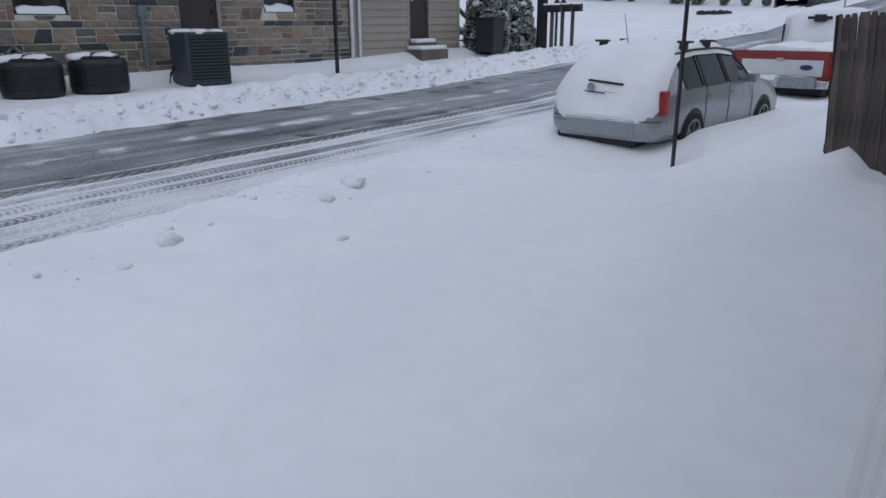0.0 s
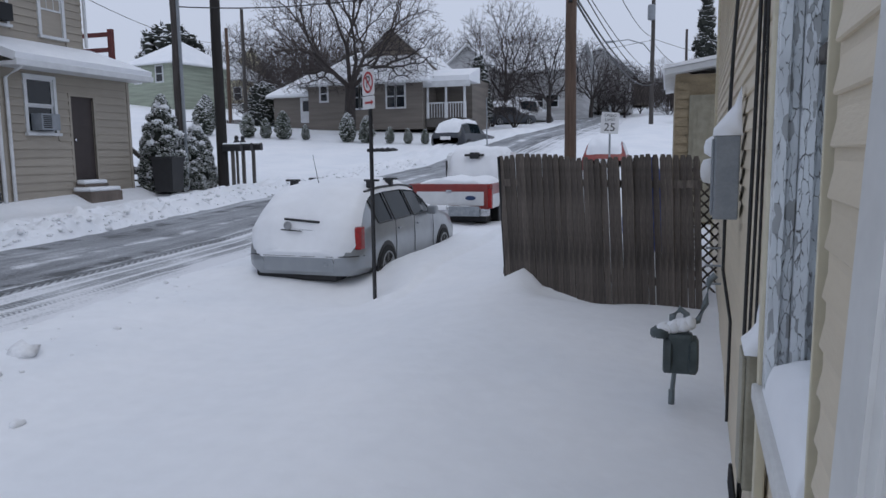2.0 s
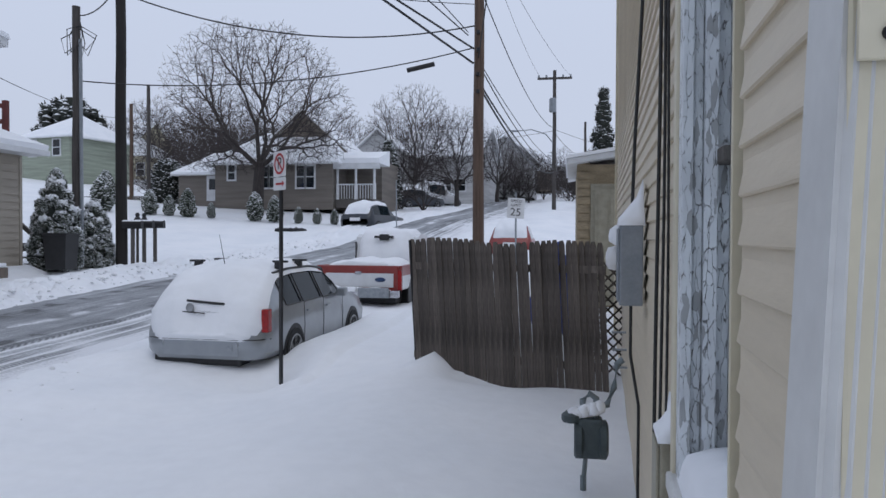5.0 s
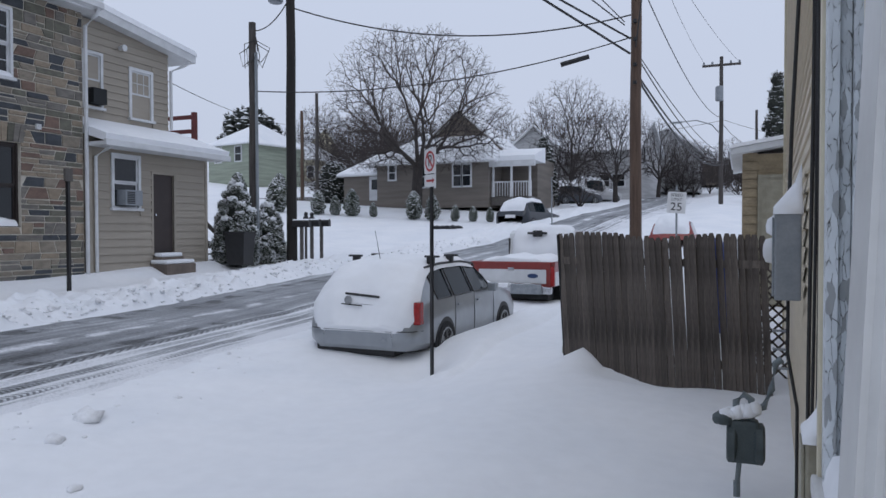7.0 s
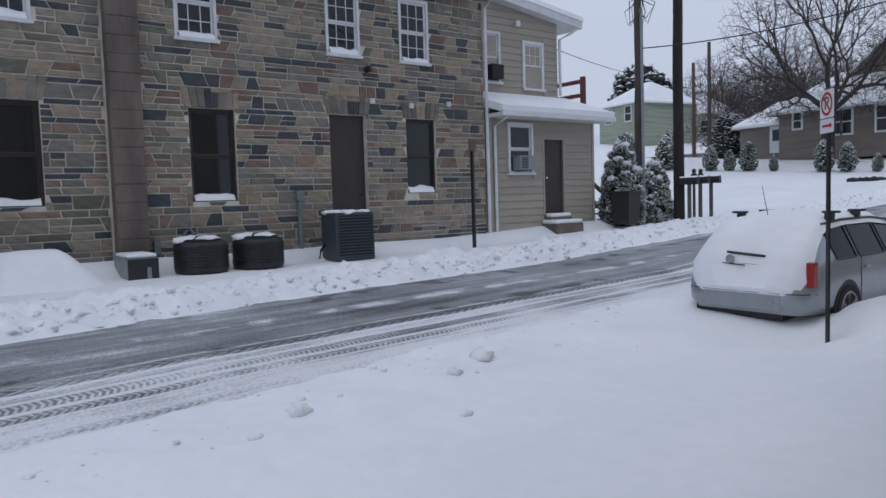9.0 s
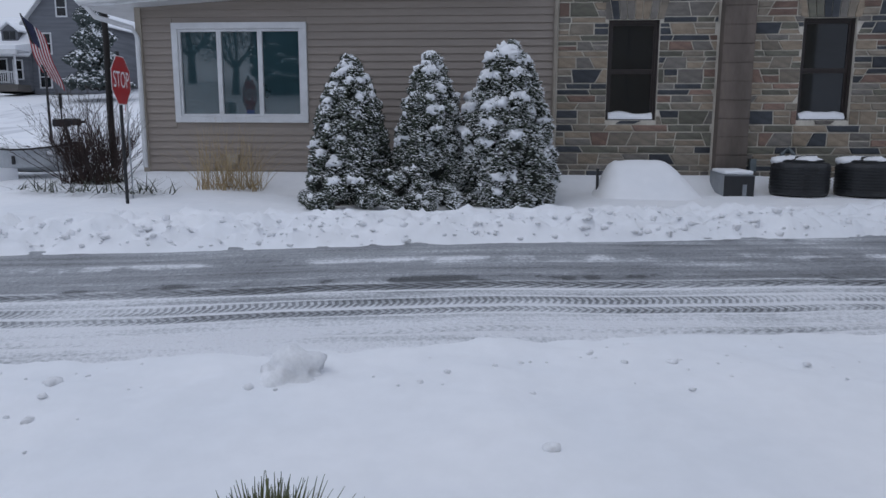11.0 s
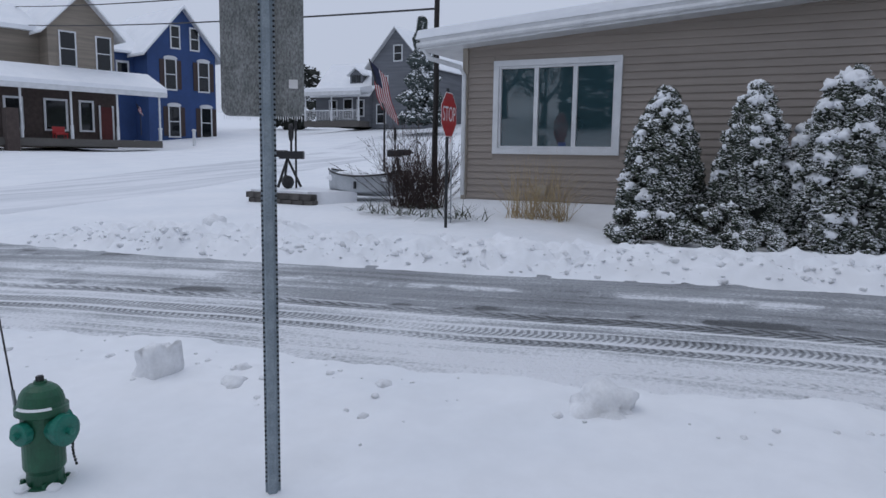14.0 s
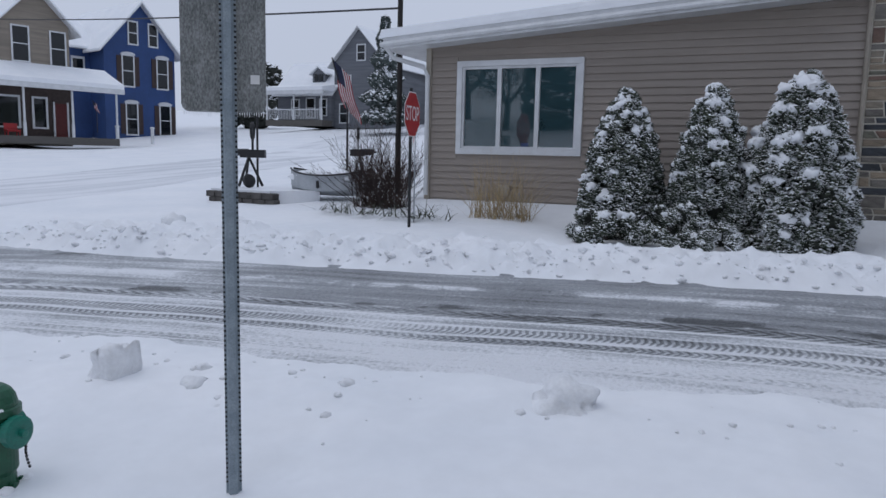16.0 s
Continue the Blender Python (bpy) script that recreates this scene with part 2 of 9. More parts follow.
M["shutter"] = material("brown_shutter", (0.045, 0.025, 0.022), 0.6)
M["meter_grey"] = material("grey_enamel", (0.16, 0.19, 0.20), 0.5, color2=(0.13, 0.155, 0.165), scale=9, fine=0.1)
M["meter_green"] = material("grey_green_gas_meter", (0.065, 0.085, 0.088), 0.55, color2=(0.05, 0.065, 0.068), scale=9, fine=0.12)
M["box_grey"] = material("light_grey_steel_box", (0.25, 0.27, 0.29), 0.45, color2=(0.21, 0.23, 0.25), scale=7, fine=0.06)
M["box_beige"] = material("faded_beige_box", (0.33, 0.31, 0.24), 0.6, color2=(0.27, 0.25, 0.19), scale=7, fine=0.08)
M["boat"] = material("grey_white_hull_paint", (0.42, 0.44, 0.46), 0.6, color2=(0.30, 0.32, 0.34), scale=2.5, fine=0.08)
M["drystone"] = material("dark_dry_stone", (0.10, 0.092, 0.085), 0.9, color2=(0.05, 0.046, 0.043), scale=6, bump=0.7, bump_scale=25, fine=0.2, random_mix=0.25)
M["flag_red"] = material("flag_red_cloth", (0.36, 0.035, 0.04), 0.8, scale=7)
M["flag_white"] = material("flag_white_cloth", (0.62, 0.60, 0.60), 0.8, scale=7)
M["flag_blue"] = material("flag_navy_cloth", (0.025, 0.03, 0.07), 0.8, scale=7)
M["tarp"] = material("blue_tarp", (0.02, 0.06, 0.30), 0.5, scale=7)
M["dark_suv"] = material("dark_blue_car_paint", (0.02, 0.025, 0.035), 0.3, scale=6, coat=0.3)
# the dimness of unlit rooms is put into this wall colour
M["room"] = material("shade_toned_room_wall", (0.05, 0.045, 0.04), 0.9, scale=2)


def peeling_paint():
    m = material("peeling_white_paint", (0.74, 0.78, 0.80), 0.6, color2=(0.60, 0.63, 0.65), scale=6)
    n, l = m.node_tree.nodes, m.node_tree.links
    b = n["Principled BSDF"]
    old = b.inputs["Base Color"].links[0].from_socket
    tc = n.new("ShaderNodeTexCoord")
    mp = n.new("ShaderNodeMapping")
    mp.inputs["Scale"].default_value = (60, 60, 17)
    l.new(tc.outputs["Object"], mp.inputs[0])
    ns = n.new("ShaderNodeTexNoise")
    ns.inputs["Scale"].default_value, ns.inputs["Detail"].default_value, ns.inputs["Roughness"].default_value = 1.1, 8, 0.66
    l.new(mp.outputs[0], ns.inputs["Vector"])
    wv = n.new("ShaderNodeMixRGB")
    wv.blend_type = "ADD"
    wv.inputs[0].default_value = 0.9
    l.new(mp.outputs[0], wv.inputs[1])
    l.new(ns.outputs["Color"], wv.inputs[2])
    vo = n.new("ShaderNodeTexVoronoi")
    vo.feature = "DISTANCE_TO_EDGE"
    cells = n.new("ShaderNodeTexVoronoi")
    for v_ in (vo, cells):
        v_.inputs["Scale"].default_value = 1.0
        v_.inputs["Randomness"].default_value = 0.95
        l.new(wv.outputs[0], v_.inputs["Vector"])
    lost = n.new("ShaderNodeSeparateXYZ")
    l.new(cells.outputs["Color"], lost.inputs[0])
    bare = n.new("ShaderNodeMapRange")
    bare.inputs["From Min"].default_value, bare.inputs["From Max"].default_value = 0.90, 0.91
    bare.inputs["To Max"].default_value = 0.55
    l.new(lost.outputs["X"], bare.inputs[0])
    crack = n.new("ShaderNodeMapRange")
    crack.inputs["From Min"].default_value, crack.inputs["From Max"].default_value = 0.008, 0.04
    crack.inputs["To Min"].default_value, crack.inputs["To Max"].default_value = 1.0, 0.0
    l.new(vo.outputs["Distance"], crack.inputs[0])
    gate = n.new("ShaderNodeMapRange")
    gate.inputs["From Min"].default_value, gate.inputs["From Max"].default_value = 0.45, 0.58
    l.new(ns.outputs[0], gate.inputs[0])
    cg = n.new("ShaderNodeMath")
    cg.operation = "MULTIPLY"
    l.new(crack.outputs[0], cg.inputs[0])
    l.new(gate.outputs[0], cg.inputs[1])
    mx = n.new("ShaderNodeMath")
    mx.operation = "MAXIMUM"
    l.new(bare.outputs[0], mx.inputs[0])
    l.new(cg.outputs[0], mx.inputs[1])
    mix = n.new("ShaderNodeMixRGB")
    l.new(mx.outputs[0], mix.inputs[0])
    l.new(old, mix.inputs[1])
    mix.inputs[2].default_value = (0.12, 0.115, 0.105, 1)
    l.new(mix.outputs[0], b.inputs["Base Color"])
    bp = n.new("ShaderNodeBump")
    bp.invert = True
    bp.inputs["Strength"].default_value, bp.inputs["Distance"].default_value = 0.9, 0.006
    l.new(mx.outputs[0], bp.inputs["Height"])
    l.new(bp.outputs[0], b.inputs["Normal"])
    return m


M["peel"] = peeling_paint()


def road_material():
    """Wet asphalt under thin packed snow, streaked along the road, with tread prints of two tyres."""
    m = bpy.data.materials.new("slushy_road")
    m.use_nodes = True
    n, l = m.node_tree.nodes, m.node_tree.links
    b = n["Principled BSDF"]

    def node(kind, **kw):
        d = n.new(kind)
        for k, v in kw.items():
            if k == "operation":
                d.operation = v
            elif k == "blend":
                d.blend_type = v
        return d

    def math2(op, a, c):
        d = node("ShaderNodeMath", operation=op)
        for i, v in enumerate((a, c)):
            if isinstance(v, (int, float)):
                d.inputs[i].default_value = v
            else:
                l.new(v, d.inputs[i])
        return d.outputs[0]

    def ramp01(v, lo, hi, a=0.0, c=1.0):
        d = n.new("ShaderNodeMapRange")
        d.interpolation_type = "SMOOTHSTEP"
        d.inputs["From Min"].default_value, d.inputs["From Max"].default_value = lo, hi
        d.inputs["To Min"].default_value, d.inputs["To Max"].default_value = a, c
        l.new(v, d.inputs[0])
        return d.outputs[0]

    tc = n.new("ShaderNodeTexCoord")
    sep = n.new("ShaderNodeSeparateXYZ")
    l.new(tc.outputs["Object"], sep.inputs[0])
    y = sep.outputs["Y"]
    lay = n.new("ShaderNodeAttribute")
    lay.attribute_name = "across"
    wob = node("ShaderNodeTexNoise")
    wob.inputs["Scale"].default_value = 0.45
    l.new(tc.outputs["Object"], wob.inputs["Vector"])
    u = math2("ADD", lay.outputs["Fac"], math2("MULTIPLY", math2("SUBTRACT", wob.outputs[0], 0.5), 0.22))
    lie = n.new("ShaderNodeCombineXYZ")
    l.new(lay.outputs["Fac"], lie.inputs[0])
    l.new(y, lie.inputs[1])
    mp = n.new("ShaderNodeMapping")
    mp.inputs["Scale"].default_value = (5.0, 0.30, 1)
    l.new(lie.outputs[0], mp.inputs[0])
    st = n.new("ShaderNodeTexNoise")
    st.inputs["Scale"].default_value, st.inputs["Detail"].default_value, st.inputs["Roughness"].default_value = 0.8, 9, 0.62
    l.new(mp.outputs[0], st.inputs["Vector"])
    patch = n.new("ShaderNodeTexNoise")
    patch.inputs["Scale"].default_value, patch.inputs["Detail"].default_value = 0.55, 7
    l.new(tc.outputs["Object"], patch.inputs["Vector"])
    grit = n.new("ShaderNodeTexNoise")
    grit.inputs["Scale"].default_value, grit.inputs["Detail"].default_value = 30, 5
    l.new(tc.outputs["Object"], grit.inputs["Vector"])
    # how bare: far lane scraped and wet, near side packed white
    lane = math2("MULTIPLY", ramp01(u, -2.6, -2.15, 0.75, 1.0), ramp01(u, -0.05, 0.18, 1.0, 0.40))
    edge = math2("MULTIPLY", ramp01(u, 0.75, 1.15, 1.0, 0.0), lane)
    far_white = ramp01(y, -9.5, -4.0, 0.62, 1.0)
    bare = math2("ADD", math2("MULTIPLY", math2("MULTIPLY", edge, far_white), 0.60), math2("MULTIPLY", math2("SUBTRACT", st.outputs[0], 0.5), 1.7))
    bare = math2("ADD", bare, math2("MULTIPLY", math2("SUBTRACT", patch.outputs[0], 0.5), 1.0))
    bare = math2("ADD", bare, math2("MULTIPLY", math2("SUBTRACT", grit.outputs[0], 0.5), 0.85))
    # wet asphalt showing in torn strips beside the broad print and under the far bank
    torn = n.new("ShaderNodeTexNoise")
    torn.inputs["Scale"].default_value, torn.inputs["Detail"].default_value = 1.7, 6
    l.new(tc.outputs["Object"], torn.inputs["Vector"])
    for lo, mid, hi, gain in ((-0.42, -0.16, -0.05, 1.0), (-2.35, -2.0, -1.55, 0.8)):
        strip = math2("MULTIPLY", ramp01(u, lo, mid), ramp01(u, mid, hi, 1.0, 0.0))
        bare = math2("ADD", bare, math2("MULTIPLY", math2("MULTIPLY", strip, ramp01(torn.outputs[0], 0.50, 0.68)), gain))
    # a pale ridge of slush along the middle of the lane
    ridge = math2("MULTIPLY", ramp01(u, -1.25, -1.0), ramp01(u, -0.95, -0.75, 1.0, 0.0))
    bare = math2("SUBTRACT", bare, math2("MULTIPLY", math2("MULTIPLY", ridge, ramp01(torn.outputs[0], 0.40, 0.60)), 0.45))
    treads = None
    wear = ramp01(patch.outputs[0], 0.33, 0.60, 0.35, 1.15)
    for centre, width, pitch, slope, depth in ((0.02, 0.10, 6.5, 3.6, 0.50), (0.50, 0.10, 16.0, 0.6, 0.40), (0.76, 0.075, 14.0, 1.4, 0.42), (1.25, 0.06, 11.0, 2.0, 0.14)):
        off = math2("ABSOLUTE", math2("SUBTRACT", u, centre), 0.0)
        wave = math2("SINE", math2("MULTIPLY", math2("ADD", math2("ADD", math2("MULTIPLY", y, pitch), math2("MULTIPLY", off, slope * pitch / 2)), math2("MULTIPLY", grit.outputs[0], 0.35)), 6.2832), 0.0)
        band = ramp01(off, width * 0.75, width * 1.15, 1.0, 0.0)
        mark = math2("MULTIPLY", math2("MULTIPLY", ramp01(wave, -0.3, 0.5), band), depth)
        rim = math2("MULTIPLY", math2("MULTIPLY", ramp01(off, width, width * 1.2), ramp01(off, width * 1.3, width * 1.9, 1.0, 0.0)), -0.35)
        mark = math2("MULTIPLY", math2("ADD", mark, rim), wear)
        treads = mark if treads is None else math2("ADD", treads, mark)
    bare = math2("ADD", bare, treads)
    ramp = n.new("ShaderNodeValToRGB")
    e = ramp.color_ramp.elements
    e[0].position, e[0].color = 0.0, (0.80, 0.81, 0.84, 1)
    e[1].position, e[1].color = 1.0, (0.075, 0.08, 0.085, 1)
    for p, c in ((0.22, (0.62, 0.635, 0.66)), (0.48, (0.33, 0.345, 0.365)), (0.72, (0.22, 0.23, 0.245))):
        q = e.new(p)
        q.color = (*c, 1)
    l.new(bare, ramp.inputs[0])
    l.new(ramp.outputs[0], b.inputs["Base Color"])
    l.new(ramp01(bare, 0.2, 0.8, 0.75, 0.42), b.inputs["Roughness"])
    bp = n.new("ShaderNodeBump")
    bp.invert = True
    bp.inputs["Strength"].default_value, bp.inputs["Distance"].default_value = 0.8, 0.04
    l.new(bare, bp.inputs["Height"])
    l.new(bp.outputs[0], b.inputs["Normal"])
    return m


M["road"] = road_material()
M["road_cross"] = material("packed_snow_road", (0.80, 0.81, 0.84), 0.7, color2=(0.60, 0.62, 0.65), scale=0.9, stretch=(0.12, 1.6, 1), contrast=(0.36, 0.60), bump=0.3, bump_scale=4, fine=0.06)


# ---- building blocks ----
def thing(name, at=(0, 0, 0), rot=0.0, label="", category="", group="", kind=""):
    ob = new(name)
    ob.matrix_basis = pose(*at, 0, 0, rot)
    return tagged(ob, label, category, group, kind)


def part(name, bm, mat, parent=None, label="", smooth=False, kind="", mesh=None):
    """One mesh object under a thing or a part; a mesh at top level without parent."""
    if mesh is None:
        mesh = bpy.data.meshes.new(name)
        bmesh.ops.recalc_face_normals(bm, faces=bm.faces)
        bm.to_mesh(mesh)
        bm.free()
        for mm in (mat if isinstance(mat, (list, tuple)) else [mat]):
            mesh.materials.append(mm)
        if smooth:
            for p in mesh.polygons:
                p.use_smooth = True
    ob = new(name, mesh)
    ob.parent = parent
    return tagged(ob, label, kind=kind)


def B():
    return bmesh.new()


def box(bm, x0, y0, z0, x1, y1, z1, bevel=0.0, m=None):
    vs = [bm.verts.new(Vector((x, y, z))) for x in (x0, x1) for y in (y0, y1) for z in (z0, z1)]
    fs = [bm.faces.new([vs[i] for i in f]) for f in ((0, 1, 3, 2), (4, 6, 7, 5), (0, 4, 5, 1), (2, 3, 7, 6), (0, 2, 6, 4), (1, 5, 7, 3))]
    if bevel:
        es = list({e for f in fs for e in f.edges})
        r = bmesh.ops.bevel(bm, geom=es, offset=bevel, segments=2, affect="EDGES", profile=0.6)
        vs = list({v for f in r["faces"] for v in f.verts} | {v for v in vs if v.is_valid})
    if m is not None:
        for v in vs:
            v.co = m @ v.co
    return bm


def tube(bm, pts, r0, r1=None, seg=8, cap=True):
    """A round bar along points, tapered from r0 to r1."""
    pts = [Vector(p) for p in pts]
    r1 = r0 if r1 is None else r1
    rings = []
    for i, p in enumerate(pts):
        d = (pts[min(i + 1, len(pts) - 1)] - pts[max(i - 1, 0)]).normalized()
        a = d.cross(Vector((0, 0, 1)) if abs(d.z) < 0.95 else Vector((1, 0, 0))).normalized()
        c = d.cross(a)
        r = r0 + (r1 - r0) * i / max(1, len(pts) - 1)
        rings.append([bm.verts.new(p + r * (math.cos(6.28319 * k / seg) * a + math.sin(6.28319 * k / seg) * c)) for k in range(seg)])
    for p, q in zip(rings, rings[1:]):
        for k in range(seg):
            bm.faces.new((p[k], p[(k + 1) % seg], q[(k + 1) % seg], q[k]))
    if cap:
        bm.faces.new(rings[0][::-1])
        bm.faces.new(rings[-1])
    return bm


def prism(bm, outline, depth_vec):
    """A flat outline (list of points) pushed along a vector."""
    a = [bm.verts.new(Vector(p)) for p in outline]
    c = [bm.verts.new(Vector(p) + Vector(depth_vec)) for p in outline]
    bm.faces.new(a)
    bm.faces.new(c[::-1])
    for i in range(len(a)):
        j = (i + 1) % len(a)
        bm.faces.new((a[i], c[i], c[j], a[j]))
    return bm


def lathe(bm, profile, at=(0, 0, 0), seg=20, axis="z"):
    """Turns (radius, height) pairs round an axis."""
    at = Vector(at)
    rings = []
    for r, h in profile:
        ring = []
        for k in range(seg):
            ca, sa = math.cos(6.28319 * k / seg) * r, math.sin(6.28319 * k / seg) * r
            v = (ca, sa, h) if axis == "z" else ((h, ca, sa) if axis == "x" else (ca, h, sa))
            ring.append(bm.verts.new(at + Vector(v)))
        rings.append(ring)
    for p, q in zip(rings, rings[1:]):
        for k in range(seg):
            bm.faces.new((p[k], p[(k + 1) % seg], q[(k + 1) % seg], q[k]))
    bm.faces.new(rings[0][::-1])
    bm.faces.new(rings[-1])
    return bm


def lump(bm, c, r, seed=0.0, rough=0.35, sub=2, squash=(1, 1, 1), freq=1.6):
    """An uneven clod."""
    res = bmesh.ops.create_icosphere(bm, subdivisions=sub, radius=1.0)
    for v in res["verts"]:
        d = v.co.copy()
        k = 1 + rough * noise.fractal(d * freq + Vector((seed * 7.1, seed * 3.3, seed)), 1.0, 2.0, 2)
        v.co = Vector((d.x * r * squash[0] * k, d.y * r * squash[1] * k, d.z * r * squash[2] * k)) + Vector(c)
    return res["verts"]


def text_mesh(name, body, size, mat, parent, m, label=""):
    cu = bpy.data.curves.new(name, "FONT")
    cu.body, cu.size, cu.extrude, cu.align_x, cu.align_y = body, size, 0.001, "CENTER", "CENTER"
    tmp = bpy.data.objects.new(name, cu)
    mesh = bpy.data.meshes.new_from_object(tmp)
    bpy.data.objects.remove(tmp)
    mesh.materials.clear()
    mesh.materials.append(mat)
    ob = new(name, mesh)
    ob.parent = parent
    ob.matrix_basis = m
    return tagged(ob, label)


# ---- lie of the land ----
def interp(v, xs, ys):
    return float(np.interp(v, xs, ys))


def smooth01(a, b, v):
    t = min(1.0, max(0.0, (v - a) / (b - a)))
    return t * t * (3 - 2 * t)


def road_far(y):
    return interp(y, (-40, -14, -11.4, -9, -7, -5.4, -3.1, -1.3, 0.4, 3.56, 6.3, 8.9, 12.5, 17.5, 21, 24, 29.4, 34, 44, 60, 160),
                  (6, -6.2, -6.8, -7.0, -7.25, -7.5, -7.85, -8.2, -8.5, -9.0, -9.5, -9.8, -10.3, -10.75, -10.8, -10.4, -9.75, -9.4, -8.1, -7.5, -7.5))


def road_near(y):
    return interp(y, (-40, -13, -8, -6.6, -5, -3.2, -1.8, 0.4, 2, 3.5, 5, 7, 11, 16, 24, 34, 44, 60, 160),
                  (9, -3.2, -3.6, -3.95, -4.3, -4.5, -4.8, -5.3, -5.5, -5.6, -5.9, -6.15, -6.5, -6.6, -6.2, -5.5, -4.6, -3.5, -3.5))


def wheel_line(y):
    """Where the broad tread print of the far lane runs."""
    return interp(y, (-40, -14, -10.5, -8.56, -7.03, -4.92, -3.64, -2.5, -1.46, 0, 1.67, 4.2, 7, 9.4, 13.1, 18, 24, 30, 36, 44, 60, 160),
                  (8, -3.2, -4.5, -5.07, -5.43, -5.87, -6.07, -6.29, -6.5, -6.72, -6.87, -7.1, -7.33, -7.56, -7.88, -8.1, -7.9, -7.3, -6.9, -6.2, -5.5, -5.5))


def base(x, y):
    """The ground without snow heaps: it tilts up across the street and climbs along it."""
    z = interp(x, (-400, -60, -34, -14, -8.4, 1, 10, 25, 60, 400), (24, 4.5, 1.7, 0.60, 0.425, -0.28, 0.1, 4.2, 8.0, 16.0))
    z += interp(y, (-300, -34, -12, 12, 22, 30, 42, 50, 100, 160, 400), (6, 0.1, 0.0, 0.0, 0.35, 0.95, 2.5, 3.1, 7.2, 10.8, 22.0))
    return z


def ground(x, y, fine=True):
    z = base(x, y)
    rf, rn = road_far(y), road_near(y)
    near_y = smooth01(-13.5, -9.0, y) * (1 - smooth01(40, 60, y))
    # house side: the drift rises towards the fence
    if x > -5:
        k = smooth01(-4.2, -1.5, x)
        z += k * interp(y, (-10, 0, 4, 8.5, 11, 30), (0.04, 0.02, 0.18, 0.48, 0.55, 0.4))
    # snow on the near verge
    z += 0.05 * smooth01(rn - 0.2, rn + 0.9, x) * near_y
    # the ploughed bank beyond the road
    d = rf - x
    if d > -0.4:
        bank = smooth01(-0.12, 0.30, d) * 0.15 + smooth01(0.4, 1.0, d) * 0.03 - smooth01(1.3, 3.0, d) * 0.16
        z += bank * near_y
        # the bed of the shrubs lies lower
        z -= 0.10 * smooth01(-5.0, -3.2, y) * (1 - smooth01(1.3, 2.3, y)) * smooth01(-10.2, -11.4, x) * (1 - smooth01(-13.1, -13.9, x))
        if -7.2 < y < 18.2:
            z += 0.24 * smooth01(-13.55, -14.3, x)
        if fine and near_y > 0 and d < 3.2:
            rough = near_y * smooth01(-0.1, 0.2, d) * (1 - smooth01(1.2, 2.3, d))
            z += rough * (0.15 * noise.fractal(Vector((x * 1.3, y * 0.9, 0)), 1.0, 2.0, 3) + 0.13 * noise.fractal(Vector((x * 3.5, y * 3.5, 3)), 0.6, 2.0, 5) + 0.05 * abs(noise.noise(Vector((x * 6, y * 6, 8)))))
    # the yards beyond the cross street lie lower
    z -= 0.9 * smooth01(-35, -46, y) * smooth01(-26, -42, x)
    if fine:
        z += 0.035 * noise.noise(Vector((x * 0.35, y * 0.35, 5))) + 0.008 * noise.noise(Vector((x * 1.9, y * 1.9, 9)))
        if abs(x - rn - 0.5) < 1.4:
            k = (1 - abs(x - rn - 0.5) / 1.4) * near_y
            z += k * 0.05 * noise.fractal(Vector((x * 2.6, y * 2.2, 1)), 1.0, 2.0, 3)
    return z


def axis_lines(fine0, fine1, step, mid, mstep, far):
    out = list(np.arange(fine0, fine1, step))
    a, c = fine0, fine1
    while a > mid[0]:
        a -= mstep
        out.append(a)
    while c < mid[1]:
        out.append(c)
        c += mstep
    s = mstep
    while a > -far:
        s *= 1.25
        a -= s
        out.append(a)
    s = mstep
    while c < far:
        out.append(c)
        s *= 1.25
        c += s
    out.append(c)
    return sorted(set(round(v, 3) for v in out))


def grid_sheet(xs, ys, zf):
    verts = [(x, y, zf(x, y)) for y in ys for x in xs]
    w = len(xs)
    faces = [(j * w + i, j * w + i + 1, (j + 1) * w + i + 1, (j + 1) * w + i) for j in range(len(ys) - 1) for i in range(w - 1)]
    mesh = bpy.data.meshes.new("sheet")
    mesh.from_pydata(verts, [], faces)
    for p in mesh.polygons:
        p.use_smooth = True
    return mesh


DENTS = []
for i in range(46):
    yy = random.uniform(-6, 8.5)
    xx = road_near(yy) + random.uniform(0.25, 1.9) ** 1.1
    DENTS.append((xx, yy, random.uniform(0.06, 0.16), random.uniform(-0.05, 0.03)))


